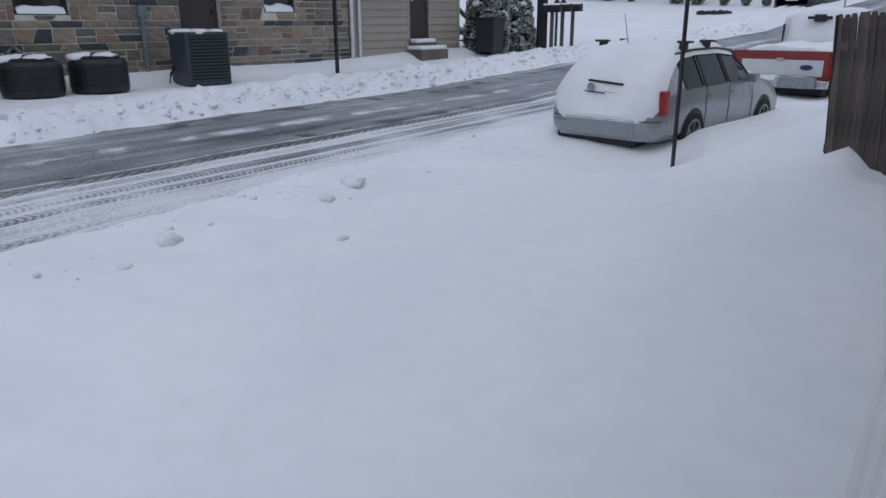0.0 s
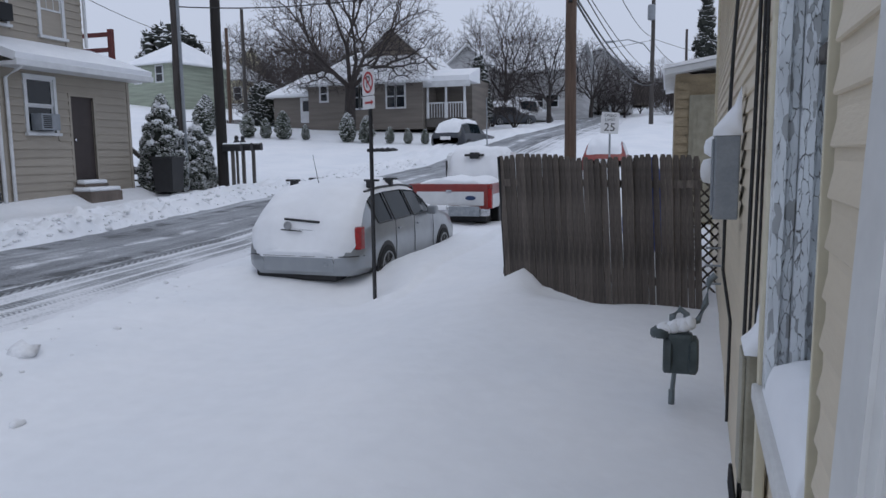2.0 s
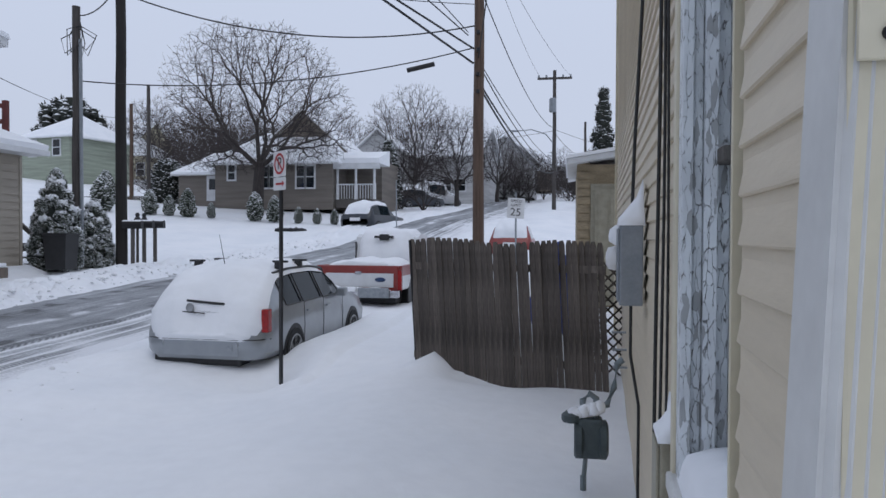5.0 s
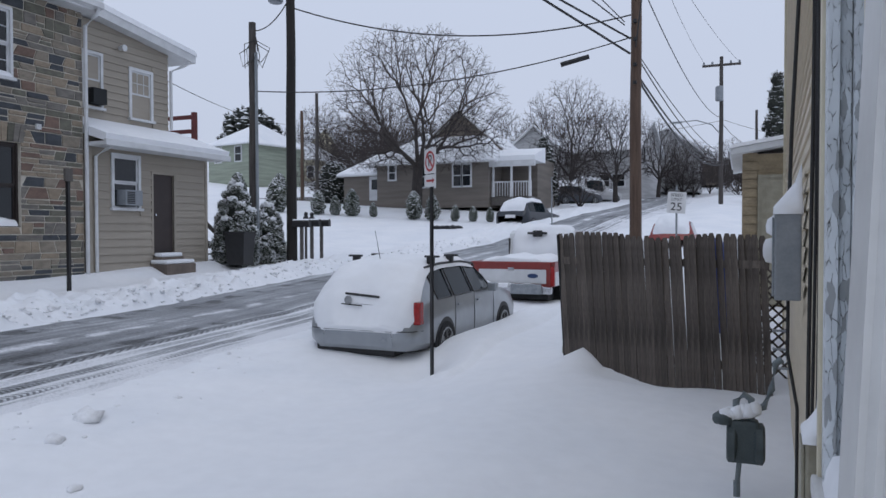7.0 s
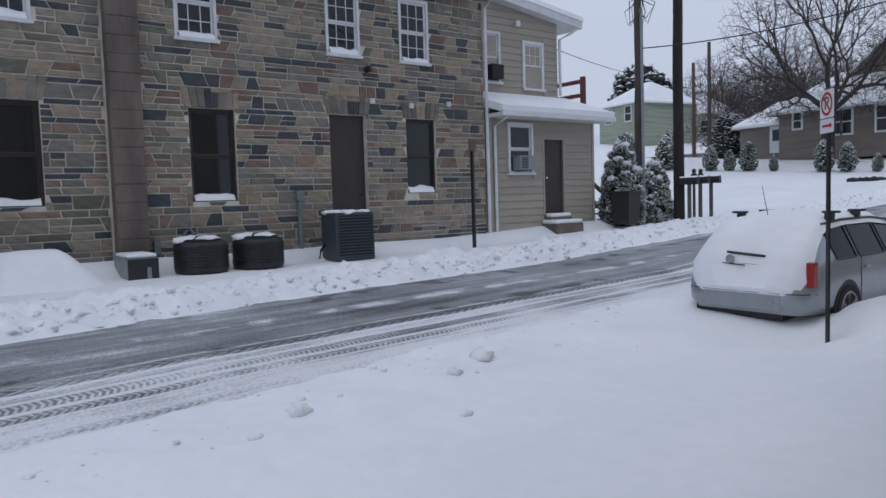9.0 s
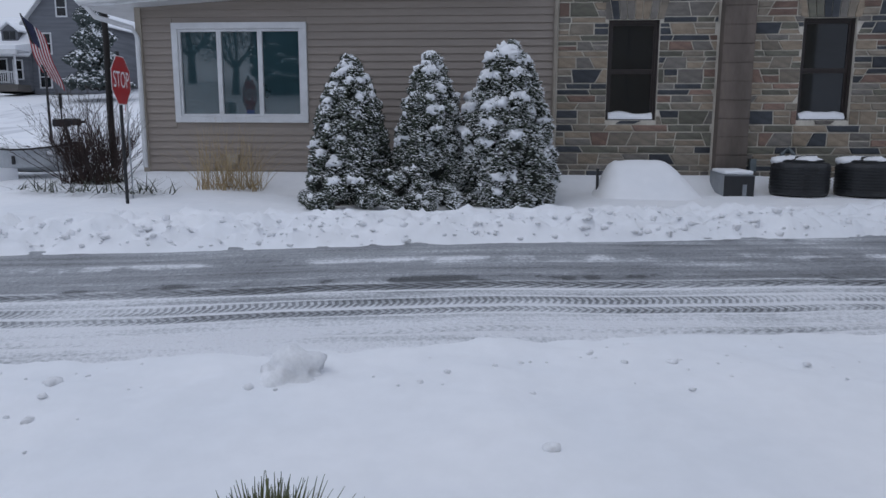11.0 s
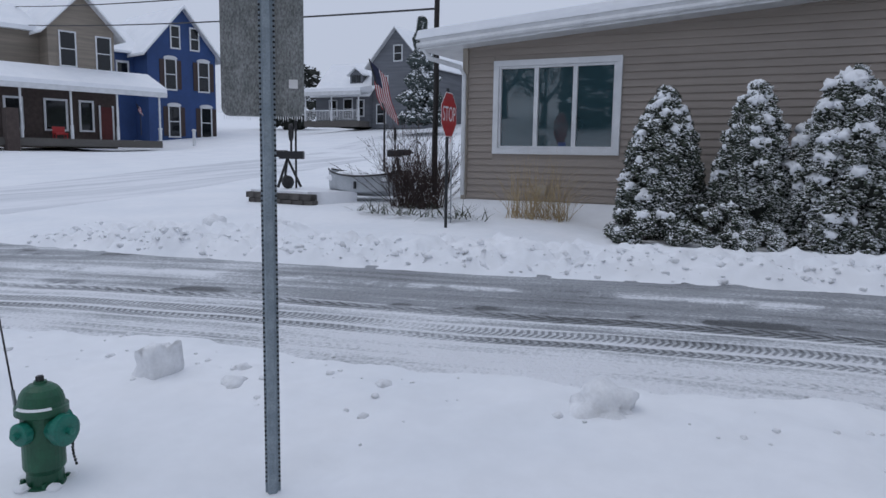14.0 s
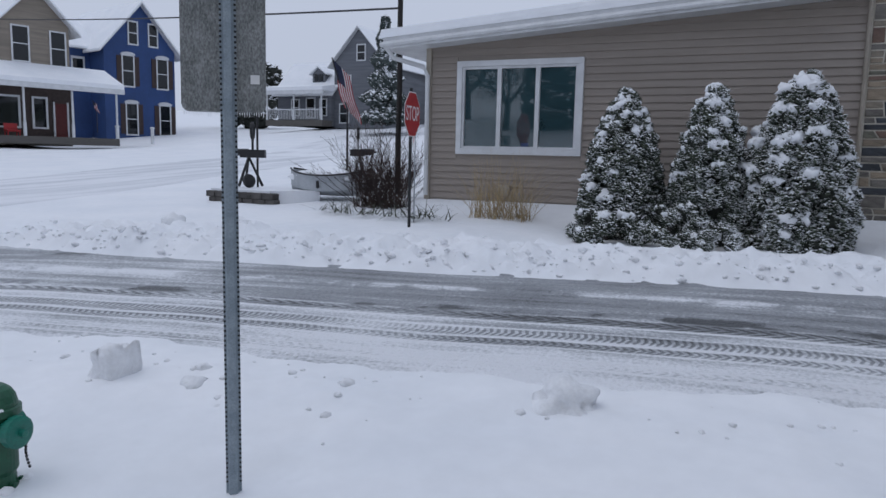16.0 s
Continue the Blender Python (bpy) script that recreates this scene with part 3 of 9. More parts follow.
def ground_sheet(x, y):
    z = ground(x, y)
    rf, rn = road_far(y), road_near(y)
    if rf < x < rn and -13 < y < 60:
        z -= 0.05 * min(1.0, smooth01(rf, rf + 0.25, x) * (1 - smooth01(rn - 0.35, rn, x)) * 1.2)
    if -6.6 < x < -2 and -7 < y < 10:
        for dx, dy, r, h in DENTS:
            q = ((x - dx) ** 2 + (y - dy) ** 2) / (r * r)
            if q < 4:
                z += h * math.exp(-q)
    # wind-scooped hollow and ridge along the fence foot
    if 7.4 < y < 9.6 and -2.8 < x < 0.4:
        z += 0.22 * math.exp(-((x + 1.66) / 0.13) ** 2 - ((y - 8.72) / 0.24) ** 2) - 0.10 * math.exp(-((x + 0.9) / 0.5) ** 2 - ((y - 8.55) / 0.2) ** 2)
    # hollow round the wagon
    if 8.4 < y < 14.4 and -6 < x < -3:
        z += 0.07 * smooth01(0.0, 0.4, x + 3.55) + 0.11 * math.exp(-((x + 3.58) / 0.22) ** 2) * smooth01(9.5, 10.2, y)
    z -= 0.15 * math.exp(-((x + 3.5) ** 2 + (y - 8.95) ** 2) / 0.16)
    z -= 0.06 * math.exp(-((x + 2.75) ** 2 + (y + 2.4) ** 2) / 0.14)
    if -7 < x < -2 and 7 < y < 15.5:
        z += 0.17 * smooth01(8.4, 10.0, y) * (1 - smooth01(13.6, 15.2, y)) * smooth01(-6.6, -5.4, x) * (1 - smooth01(-3.4, -2.2, x))
    return z


mesh = grid_sheet(axis_lines(-12.4, -2.4, 0.07, (-17, 4), 0.20, 700), axis_lines(-10.5, 15, 0.075, (-16, 32), 0.30, 900), ground_sheet)
mesh.materials.append(M["snow"])
tagged(new("ground", mesh), "smooth fresh snow covering ground and verges", "ground", kind="structure")

# the street, its near edge lost in packed snow
rx = np.linspace(0, 1, 46)
ry = list(np.arange(-13.0, 24, 0.25)) + list(np.arange(24, 160, 2.0))
verts, faces = [], []
for y in ry:
    a, c = road_far(y) - 0.12, road_near(y) + 0.35
    for t in rx:
        x = a + (c - a) * t
        verts.append((x, y, base(x, y) + 0.012 - 0.12 * smooth01(road_near(y) - 0.15, road_near(y) + 0.3, x) + 0.006 * noise.noise(Vector((x * 2.5, y * 0.6, 2)))))
for j in range(len(ry) - 1):
    for i in range(45):
        faces.append((j * 46 + i, j * 46 + i + 1, (j + 1) * 46 + i + 1, (j + 1) * 46 + i))
mesh = bpy.data.meshes.new("road")
mesh.from_pydata(verts, [], faces)
mesh.materials.append(M["road"])
for p in mesh.polygons:
    p.use_smooth = True
across = mesh.attributes.new("across", "FLOAT", "POINT")
across.data.foreach_set("value", [v[0] - wheel_line(v[1]) for v in verts])
tagged(new("road", mesh), "slushy grey street with packed snow and tyre tread prints", "road", kind="structure")

# the cross street
ca, cb, half = Vector((2, -15.5)), Vector((-75, -33)), 3.6
cdir = (cb - ca).normalized()
cnor = Vector((-cdir.y, cdir.x))
verts, faces = [], []
for i in range(240):
    for j in range(33):
        p = ca + (cb - ca) * (i / 239) + cnor * half * (j / 16 - 1)
        verts.append((p.x, p.y, ground(p.x, p.y) + 0.02 - 0.25 * smooth01(0.80, 1.0, abs(j / 16 - 1))))
for i in range(239):
    for j in range(32):
        faces.append((i * 33 + j, i * 33 + j + 1, (i + 1) * 33 + j + 1, (i + 1) * 33 + j))
mesh = bpy.data.meshes.new("cross_street")
mesh.from_pydata(verts, [], faces)
mesh.materials.append(M["road_cross"])
tagged(new("road_2", mesh), "snow-packed cross street with wheel tracks", "road", kind="structure")


# ---- buildings: shared pieces ----
def pierced(bm, axis_x, thick, u0, u1, z0, z1, holes):
    """A wall in the plane x = axis_x, from u0 to u1 along y, with openings that go through it."""
    us = sorted({u0, u1, *(h[0] for h in holes), *(h[1] for h in holes)})
    zs = sorted({z0, z1, *(h[2] for h in holes), *(h[3] for h in holes)})
    us, zs = [u for u in us if u0 <= u <= u1], [z for z in zs if z0 <= z <= z1]
    for a, c in zip(us, us[1:]):
        run = None
        for e, f in zip(zs, zs[1:]):
            mu, mz = (a + c) / 2, (e + f) / 2
            hit = any(h[0] < mu < h[1] and h[2] < mz < h[3] for h in holes)
            if not hit:
                run = (run[0], f) if run else (e, f)
            if hit and run:
                box(bm, axis_x - thick, a, run[0], axis_x, c, run[1])
                run = None
        if run:
            box(bm, axis_x - thick, a, run[0], axis_x, c, run[1])
    return bm


def sash_window(parent, x, y0, y1, z0, z1, frame_mat, w=0.07, muntins=(1, 2), snow=True, out=0.05, sill=True, label="", glass="glass", back=0.0):
    """A double-hung window set in the plane x, looking to +x: casing, two sashes with bars, panes, sill and snow on it."""
    bm = B()
    for a, c, e, f in ((y0 - w, y0, z0, z1), (y1, y1 + w, z0, z1), (y0 - w, y1 + w, z1, z1 + w)):
        box(bm, x - 0.03, a, e, x + out, c, f)
    win = part("window", bm, frame_mat, parent, label)
    bm = B()
    mid = (z0 + z1) / 2
    for e, f, d in ((z0, mid, -0.02), (mid, z1, 0.0)):
        xx = x + d - back
        s = 0.045
        for q in ((y0, y0 + s, e, f), (y1 - s, y1, e, f), (y0 + s, y1 - s, e, e + s), (y0 + s, y1 - s, f - s, f)):
            box(bm, xx - 0.02, q[0], q[2], xx + 0.012, q[1], q[3])
        for k in range(1, muntins[0] + 1):
            zc = e + (f - e) * k / (muntins[0] + 1)
            box(bm, xx - 0.01, y0 + s, zc - 0.009, xx + 0.006, y1 - s, zc + 0.009)
        for k in range(1, muntins[1] + 1):
            yc = y0 + (y1 - y0) * k / (muntins[1] + 1)
            box(bm, xx - 0.009, yc - 0.009, e + s, xx + 0.007, yc + 0.009, f - s)
    part("sash", bm, frame_mat, win)
    bm = B()
    box(bm, x - 0.034 - back, y0, z0, x - 0.026 - back, y1, mid)
    part("pane", bm, M[glass], win)
    bm = B()
    box(bm, x - 0.018 - back, y0, mid, x - 0.010 - back, y1, z1)
    part("pane", bm, M[glass], win)
    if sill:
        bm = B()
        box(bm, x - 0.02 - back, y0 - w - 0.03, z0 - 0.07, x + out + 0.06, y1 + w + 0.03, z0 - 0.002)
        part("sill", bm, frame_mat, win)
    if snow:
        bm = B()
        n = 14
        prev = None
        for i in range(n + 1):
            yy = y0 + 0.01 + (y1 - y0 - 0.02) * i / n
            h = 0.09 + 0.06 * (0.5 + noise.noise(Vector((yy * 4, z0 * 3, x)))) * (0.6 + 0.4 * math.sin(3.14 * i / n))
            ring = [bm.verts.new(Vector(p)) for p in ((x - back - 0.0, yy, z0), (x - back, yy, z0 + h * 1.2), (x + out * 0.6, yy, z0 + h), (x + out + 0.05, yy, z0 + h * 0.4), (x + out + 0.055, yy, z0))]
            if prev:
                for a in range(4):
                    bm.faces.new((prev[a], prev[a + 1], ring[a + 1], ring[a]))
            prev = ring
        part("snow_ledge", bm, M["snow"], win, "snow lying on the sill", smooth=True)
    return win


def boards(parent, x, y0, y1, z0, z1, step, mat, holes=(), lip=0.03, rise=None):
    """Lapped boards on the plane x, each a piece of its own, cut round openings; rise: slope of the top edge."""
    n = int((z1 - z0) / step) + 1
    cache = {}
    for i in range(n):
        a, c = z0 + i * step, z0 + (i + 1) * step
        spans = [(y0, y1)]
        for h in holes:
            if h[2] < c - 0.02 and h[3] > a + 0.02:
                spans = [s for p, q in spans for s in ((p, min(q, h[0])), (max(p, h[1]), q)) if s[1] - s[0] > 0.02]
        if rise:
            need = y0 + max(0.0, (a + step - rise[0])) / rise[1]
            spans = [(max(p, need), q) for p, q in spans if q - max(p, need) > 0.05]
        for p, q in spans:
            key = (round(q - p, 3), step)
            if key not in cache:
                bm = B()
                vs = [bm.verts.new(Vector(v)) for v in ((0, 0, 0), (lip, 0, 0), (0.003, 0, step), (0, 0, step), (0, q - p, 0), (lip, q - p, 0), (0.003, q - p, step), (0, q - p, step))]
                for f in ((0, 1, 2, 3), (7, 6, 5, 4), (0, 4, 5, 1), (1, 5, 6, 2), (2, 6, 7, 3)):
                    bm.faces.new([vs[k] for k in f])
                me = bpy.data.meshes.new("board")
                bm.to_mesh(me)
                bm.free()
                me.materials.append(mat)
                cache[key] = me
            ob = new("board", cache[key])
            ob.parent = parent
            ob.location = (x, p, a)


# ---- the stone building and the two wings along the far pavement ----
FX = -14.3
stone_house = thing("stone_building", (0, 0, 0), label="two-storey house of multicoloured field stone with snow on its sills", category="building")
HOLES = [(2.29, 3.24, 1.92, 3.78), (5.84, 6.79, 1.93, 3.79), (8.97, 9.93, 0.7, 3.81), (11.05, 11.94, 2.0, 3.80), (5.65, 6.5, 5.15, 6.62), (8.96, 9.83, 5.15, 6.62), (10.92, 11.79, 5.15, 6.62), (2.3, 3.2, 5.15, 6.62)]
bm = B()
pierced(bm, FX, 0.35, 1.34, 13.55, 0.3, 7.0, HOLES)
wall_stone = part("wall", bm, M["mortar"], stone_house, "field stone wall with pale mortar joints")
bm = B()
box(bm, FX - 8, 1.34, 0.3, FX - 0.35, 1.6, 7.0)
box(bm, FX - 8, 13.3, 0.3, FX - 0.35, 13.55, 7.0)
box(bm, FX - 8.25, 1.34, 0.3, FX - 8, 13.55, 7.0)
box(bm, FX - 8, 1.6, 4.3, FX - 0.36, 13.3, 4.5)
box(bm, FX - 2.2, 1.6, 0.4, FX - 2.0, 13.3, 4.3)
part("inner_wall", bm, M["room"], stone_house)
for h in HOLES:
    if h[2] > 5:
        sash_window(stone_house, FX - 0.03, h[0] + 0.06, h[1] - 0.06, h[2], h[3] - 0.06, M["white"], w=0.06, muntins=(1, 2), out=0.06, label="white double-hung window with divided panes")
    elif h[2] > 1:
        w_ = sash_window(stone_house, FX - 0.10, h[0] + 0.05, h[1] - 0.05, h[2] + 0.02, h[3] - 0.05, M["dark_frame"], w=0.05, muntins=(0, 0), out=0.02, sill=True, label="dark brown double-hung window with snow on its sill", back=0.02)
        if h[0] < 11:
            bm = B()
            for k in range(22):
                t0 = k / 22
                yy = h[1] - 0.08 - 0.34 * (1 - t0) ** 1.0
                top = h[3] - 0.1
                bot = top - 0.25 - 0.85 * t0 ** 1.6
                box(bm, FX - 0.24 + 0.015 * math.sin(k * 2.1), yy, bot, FX - 0.225 + 0.015 * math.sin(k * 2.1), yy + 0.022, top)
            for k in range(16):
                yy = h[0] + 0.16 + 0.03 * k
                box(bm, FX - 0.23 + 0.012 * math.sin(k * 2.4), yy, h[3] - 0.42 - 0.12 * math.sin(k / 15 * 3.14), FX - 0.22 + 0.012 * math.sin(k * 2.4), yy + 0.035, h[3] - 0.22)
            part("curtain", bm, M["curtain"], w_, "gathered beige curtain behind the glass")
bm = B()
box(bm, FX - 0.20, 8.97, 0.7, FX - 0.13, 9.93, 3.81, 0.006)
door_s = part("door", bm, M["brown_door"], stone_house, "tall flush door painted dark brown")
bm = B()
tube(bm, [(FX - 0.13, 9.80, 2.0), (FX - 0.07, 9.80, 2.0)], 0.025)
part("handle", bm, M["black_metal"], door_s)
bm = B()
box(bm, FX - 0.1, 4.34, 0.4, FX + 0.22, 4.92, 7.05, 0.03)
for k in range(19):
    box(bm, FX + 0.215, 4.345 + 0.004 * (k % 2), 0.6 + k * 0.34, FX + 0.226 + 0.006 * (k % 3), 4.915, 0.6 + k * 0.34 + 0.325, 0.006)
part("pilaster", bm, M["concrete"], stone_house, "brown rendered pilaster")
# eaves, gutter and snowy roof
bm = B()
box(bm, FX - 0.1, 1.2, 7.0, FX + 0.42, 13.7, 7.16)
part("soffit", bm, M["white"], stone_house)
bm = B()
prism(bm, [(FX + 0.42, 1.2, 7.04), (FX + 0.56, 1.2, 7.08), (FX + 0.56, 1.2, 7.20), (FX + 0.42, 1.2, 7.20)], (0, 12.5, 0))
part("gutter", bm, M["white"], stone_house)
bm = B()
prism(bm, [(FX + 0.5, 1.2, 7.17), (FX + 0.55, 1.2, 7.32), (FX - 4.1, 1.2, 9.1), (FX - 8.7, 1.2, 7.32), (FX - 8.6, 1.2, 7.17)], (0, 12.5, 0))
part("roof", bm, M["snow"], stone_house, "low roof under even snow")
# wall fittings
for yy, zz in ((10.1, 4.15), (11.2, 4.10), (12.35, 4.2)):
    bm = B()
    box(bm, FX + 0.01, yy - 0.06, zz - 0.06, FX + 0.07, yy + 0.06, zz + 0.06, 0.008)
    box(bm, FX + 0.07, yy - 0.03, zz - 0.005, FX + 0.085, yy + 0.03, zz + 0.035)
    part("vent_cover", bm, M["white"], stone_house, "small white vent cover")
bm = B()
lathe(bm, [(0.07, 0), (0.08, 0.06), (0.06, 0.16), (0.03, 0.2)], (FX + 0.02, 9.98, 4.86), 10, "x")
part("lamp", bm, M["black_metal"], stone_house, "small black wall lamp")
bm = B()
box(bm, FX + 0.01, 8.05, 1.9, FX + 0.12, 8.22, 2.12, 0.01)
tube(bm, [(FX + 0.06, 8.13, 1.92), (FX + 0.06, 8.13, 0.7)], 0.05)
part("meter", bm, M["meter_grey"], stone_house, "grey electric meter on a pipe")
bm = B()
box(bm, FX + 0.01, 5.02, 0.95, FX + 0.12, 5.14, 1.2, 0.01)
tube(bm, [(FX + 0.05, 5.62, 0.9), (FX + 0.05, 5.62, 1.3), (FX + 0.09, 5.72, 1.4), (FX + 0.12, 5.80, 1.3), (FX + 0.12, 5.80, 0.9)], 0.045)
tube(bm, [(FX + 0.04, 6.22, 0.9), (FX + 0.04, 6.22, 1.25)], 0.02)
part("pipes", bm, M["meter_grey"], stone_house)
bm = B()
for yy, x_ in ((13.58, FX + 0.08), ):
    tube(bm, [(FX + 0.50, yy, 7.06), (FX + 0.42, yy, 6.9), (x_, yy, 6.7), (x_, yy, 0.9)], 0.045, seg=8)
part("downspout", bm, M["white"], stone_house, "white corner downspout")
bm = B()
tube(bm, [(FX + 0.05, 1.30, 0.8), (FX + 0.05, 1.30, 4.7)], 0.035, seg=8)
part("downspout", bm, M["beige"], stone_house)

# wing with the picture window
wing = thing("clapboard_wing", (0, 0, 0), label="low taupe clapboard wing with a broad picture window", category="building")
PIC = (-6.10, -3.63, 1.97, 3.66)
WZ = lambda y: 4.02 + 0.066 * (y + 7.7)
bm = B()
pierced(bm, FX - 0.02, 0.2, -6.95, 1.30, 0.4, 4.05, [PIC])
prism(bm, [(FX - 0.22, -6.95, 4.05), (FX - 0.22, 1.3, 4.05), (FX - 0.22, 1.3, WZ(1.3) + 0.05), (FX - 0.22, -6.95, WZ(-6.95) + 0.02)], (0.2, 0, 0))
box(bm, FX - 8, -6.95, 0.4, FX - 0.22, -6.75, 4.05)
box(bm, FX - 8, 1.1, 0.4, FX - 0.22, 1.3, 4.5)
box(bm, FX - 8.2, -6.95, 0.4, FX - 8, 1.3, 4.05)
box(bm, FX - 3.2, -6.75, 0.4, FX - 3.0, 1.1, 4.2)
box(bm, FX - 3.0, -6.75, 0.5, FX - 0.22, 1.1, 0.6)
wing_wall = part("wall", bm, M["taupe"], wing)
bm = B()
w0, w1 = PIC[0], PIC[1]
for a, c, e, f in ((w0 - 0.12, w0, PIC[2], PIC[3]), (w1, w1 + 0.12, PIC[2], PIC[3]), (w0 - 0.12, w1 + 0.12, PIC[3], PIC[3] + 0.12), (w0 - 0.12, w1 + 0.12, PIC[2] - 0.12, PIC[2])):
    box(bm, FX - 0.06, a, e, FX + 0.05, c, f, 0.008)
pw = part("window", bm, M["white"], wing, "white three-light picture window")
third = (w1 - w0) / 3
for k in range(3):
    a, c = w0 + k * third, w0 + (k + 1) * third
    bm = B()
    for q in ((a, a + 0.045, PIC[2], PIC[3]), (c - 0.045, c, PIC[2], PIC[3]), (a + 0.045, c - 0.045, PIC[2], PIC[2] + 0.05), (a + 0.045, c - 0.045, PIC[3] - 0.05, PIC[3])):
        box(bm, FX - 0.06, q[0], q[2], FX + 0.015, q[1], q[3], 0.004)
    fr = part("light_frame", bm, M["white"], pw)
    bm = B()
    box(bm, FX - 0.045, a + 0.04, PIC[2] + 0.045, FX - 0.037, c - 0.04, PIC[3] - 0.045)
    part("pane", bm, M["glass_bright"], fr)
bm = B()
box(bm, FX - 0.034, -4.78, PIC[2] + 0.05, FX - 0.03, -4.62, PIC[2] + 0.13)
part("sticker", bm, M["badge_blue"], pw)
# shed roof with a deep snowy edge
bm = B()
for y0_, y1_ in ((-7.75, 1.3),):
    prism(bm, [(FX + 0.50, y0_, WZ(y0_) + 0.0), (FX + 0.50, y1_, WZ(y1_)), (FX + 0.50, y1_, WZ(y1_) + 0.24), (FX + 0.50, y0_, WZ(y0_) + 0.24)], (-9, 0, 0))
part("fascia", bm, M["white"], wing)
bm = B()
prism(bm, [(FX + 0.53, -7.85, WZ(-7.85) + 0.24), (FX + 0.53, 1.3, WZ(1.3) + 0.24), (FX + 0.53, 1.3, WZ(1.3) + 0.44), (FX + 0.5, -7.8, WZ(-7.8) + 0.42)], (-9.1, 0, 0))
part("roof", bm, M["snow"], wing, "shed roof under snow")
bm = B()
tube(bm, [(FX + 0.52, -7.8, WZ(-7.8) + 0.10), (FX + 0.52, 1.3, WZ(1.3) + 0.10)], 0.06, seg=8)
tube(bm, [(FX + 0.50, -7.65, 4.02), (FX + 0.40, -7.55, 3.85), (FX + 0.10, -6.98, 3.68), (FX + 0.06, -6.90, 3.5), (FX + 0.06, -6.90, 0.95)], 0.05, seg=8)
part("gutter", bm, M["white"], wing, "gutter and downspout at the corner")
bm = B()
box(bm, FX + 0.0, -6.95, 0.6, FX + 0.035, -6.83, 4.15)
part("corner_board", bm, M["beige"], wing)
bm = B()
box(bm, FX + 0.0, -5.22, 1.0, FX + 0.06, -4.98, 1.22, 0.01)
part("outlet_box", bm, M["beige"], wing)

# rear wing: single-storey front room and upper storey set back
rear = thing("sided_rear_wing", (0, 0, 0), label="beige sided rear wing with a brown door and snowy lean-to roof", category="building")
RH = [(14.42, 15.20, 2.5, 3.76), (15.73, 16.48, 1.2, 3.42)]
bm = B()
pierced(bm, FX, 0.2, 13.68, 17.80, 0.5, 4.25, RH)
box(bm, FX - 6, 17.6, 0.5, FX - 0.2, 17.8, 4.25)
box(bm, FX - 6, 13.68, 0.5, FX - 0.2, 13.8, 4.25)
box(bm, FX - 1.5, 13.8, 0.5, FX - 1.3, 17.6, 7.2)
box(bm, FX - 6.2, 13.68, 0.5, FX - 6, 17.8, 7.2)
box(bm, FX - 6, 17.6, 4.25, FX - 1.5, 17.8, 6.95)
rear_wall = part("wall", bm, M["beige"], rear)
cw = sash_window(rear, FX, 14.42, 15.20, 2.5, 3.76, M["white"], w=0.08, muntins=(0, 0), snow=False, label="white sash window with an air conditioner in its lower half")
bm = B()
box(bm, FX - 0.2, 14.55, 2.56, FX + 0.28, 15.1, 2.94, 0.015)
ac_ = part("air_conditioner", bm, M["box_grey"], cw, "small window air conditioner")
bm = B()
for k in range(7):
    box(bm, FX + 0.281, 14.6, 2.6 + k * 0.045, FX + 0.287, 14.84, 2.625 + k * 0.045)
part("grille", bm, M["ac_dark"], ac_)
bm = B()
box(bm, FX - 0.1, 15.73, 1.2, FX - 0.04, 16.48, 3.42, 0.005)
rd = part("door", bm, M["brown_door"], rear, "plain dark brown door")
bm = B()
tube(bm, [(FX - 0.04, 15.82, 2.35), (FX + 0.02, 15.82, 2.35)], 0.03)
part("handle", bm, M["chrome"], rd)
bm = B()
box(bm, FX - 0.02, 15.66, 1.3, FX + 0.025, 15.73, 3.49)
box(bm, FX - 0.02, 16.48, 1.3, FX + 0.025, 16.55, 3.49)
box(bm, FX - 0.02, 15.73, 3.42, FX + 0.025, 16.48, 3.49)
part("door_casing", bm, M["beige"], rear)
for k, (d, z, s) in enumerate(((0.60, 1.06, 0.15), (0.30, 1.24, 0.02))):
    bm = B()
    box(bm, FX + 0.01, 15.72 - s, z - 0.5, FX + d, 16.5 + s, z, 0.02)
    st = part("step", bm, M["concrete"], rear, "concrete door step")
    bm = B()
    box(bm, FX + 0.02, 15.74 - s, z, FX + d - 0.02, 16.48 + s, z + 0.11, 0.04)
    part("snow_cap", bm, M["snow"], st, smooth=True)
bm = B()
prism(bm, [(FX + 0.62, 13.62, 4.02), (FX + 0.66, 13.62, 4.20), (FX - 1.3, 13.62, 4.86), (FX - 1.3, 13.62, 4.6)], (0, 4.4, 0))
lean = part("lean_to_roof", bm, M["snow"], rear, "lean-to roof under snow")
bm = B()
box(bm, FX + 0.0, 13.62, 3.93, FX + 0.6, 18.02, 4.02)
box(bm, FX + 0.6, 13.6, 3.92, FX + 0.68, 18.05, 4.07, 0.02)
part("gutter", bm, M["white"], rear, "white soffit and gutter")
bm = B()
tube(bm, [(FX + 0.6, 13.85, 3.95), (FX + 0.4, 13.85, 3.85), (FX + 0.07, 13.85, 3.7), (FX + 0.07, 13.85, 0.9)], 0.04, seg=8)
part("downspout", bm, M["white"], rear)
bm = B()
for a in (13.68, 17.72):
    bm = B()
    box(bm, FX, a, 0.7, FX + 0.03, a + 0.09, 4.1)
    part("corner_board", bm, M["beige"], rear)
UX = FX - 1.3
sash_window(rear, UX, 16.30, 17.0, 5.05, 6.35, M["white"], w=0.09, muntins=(1, 2), snow=False, label="white sash window with divided panes")
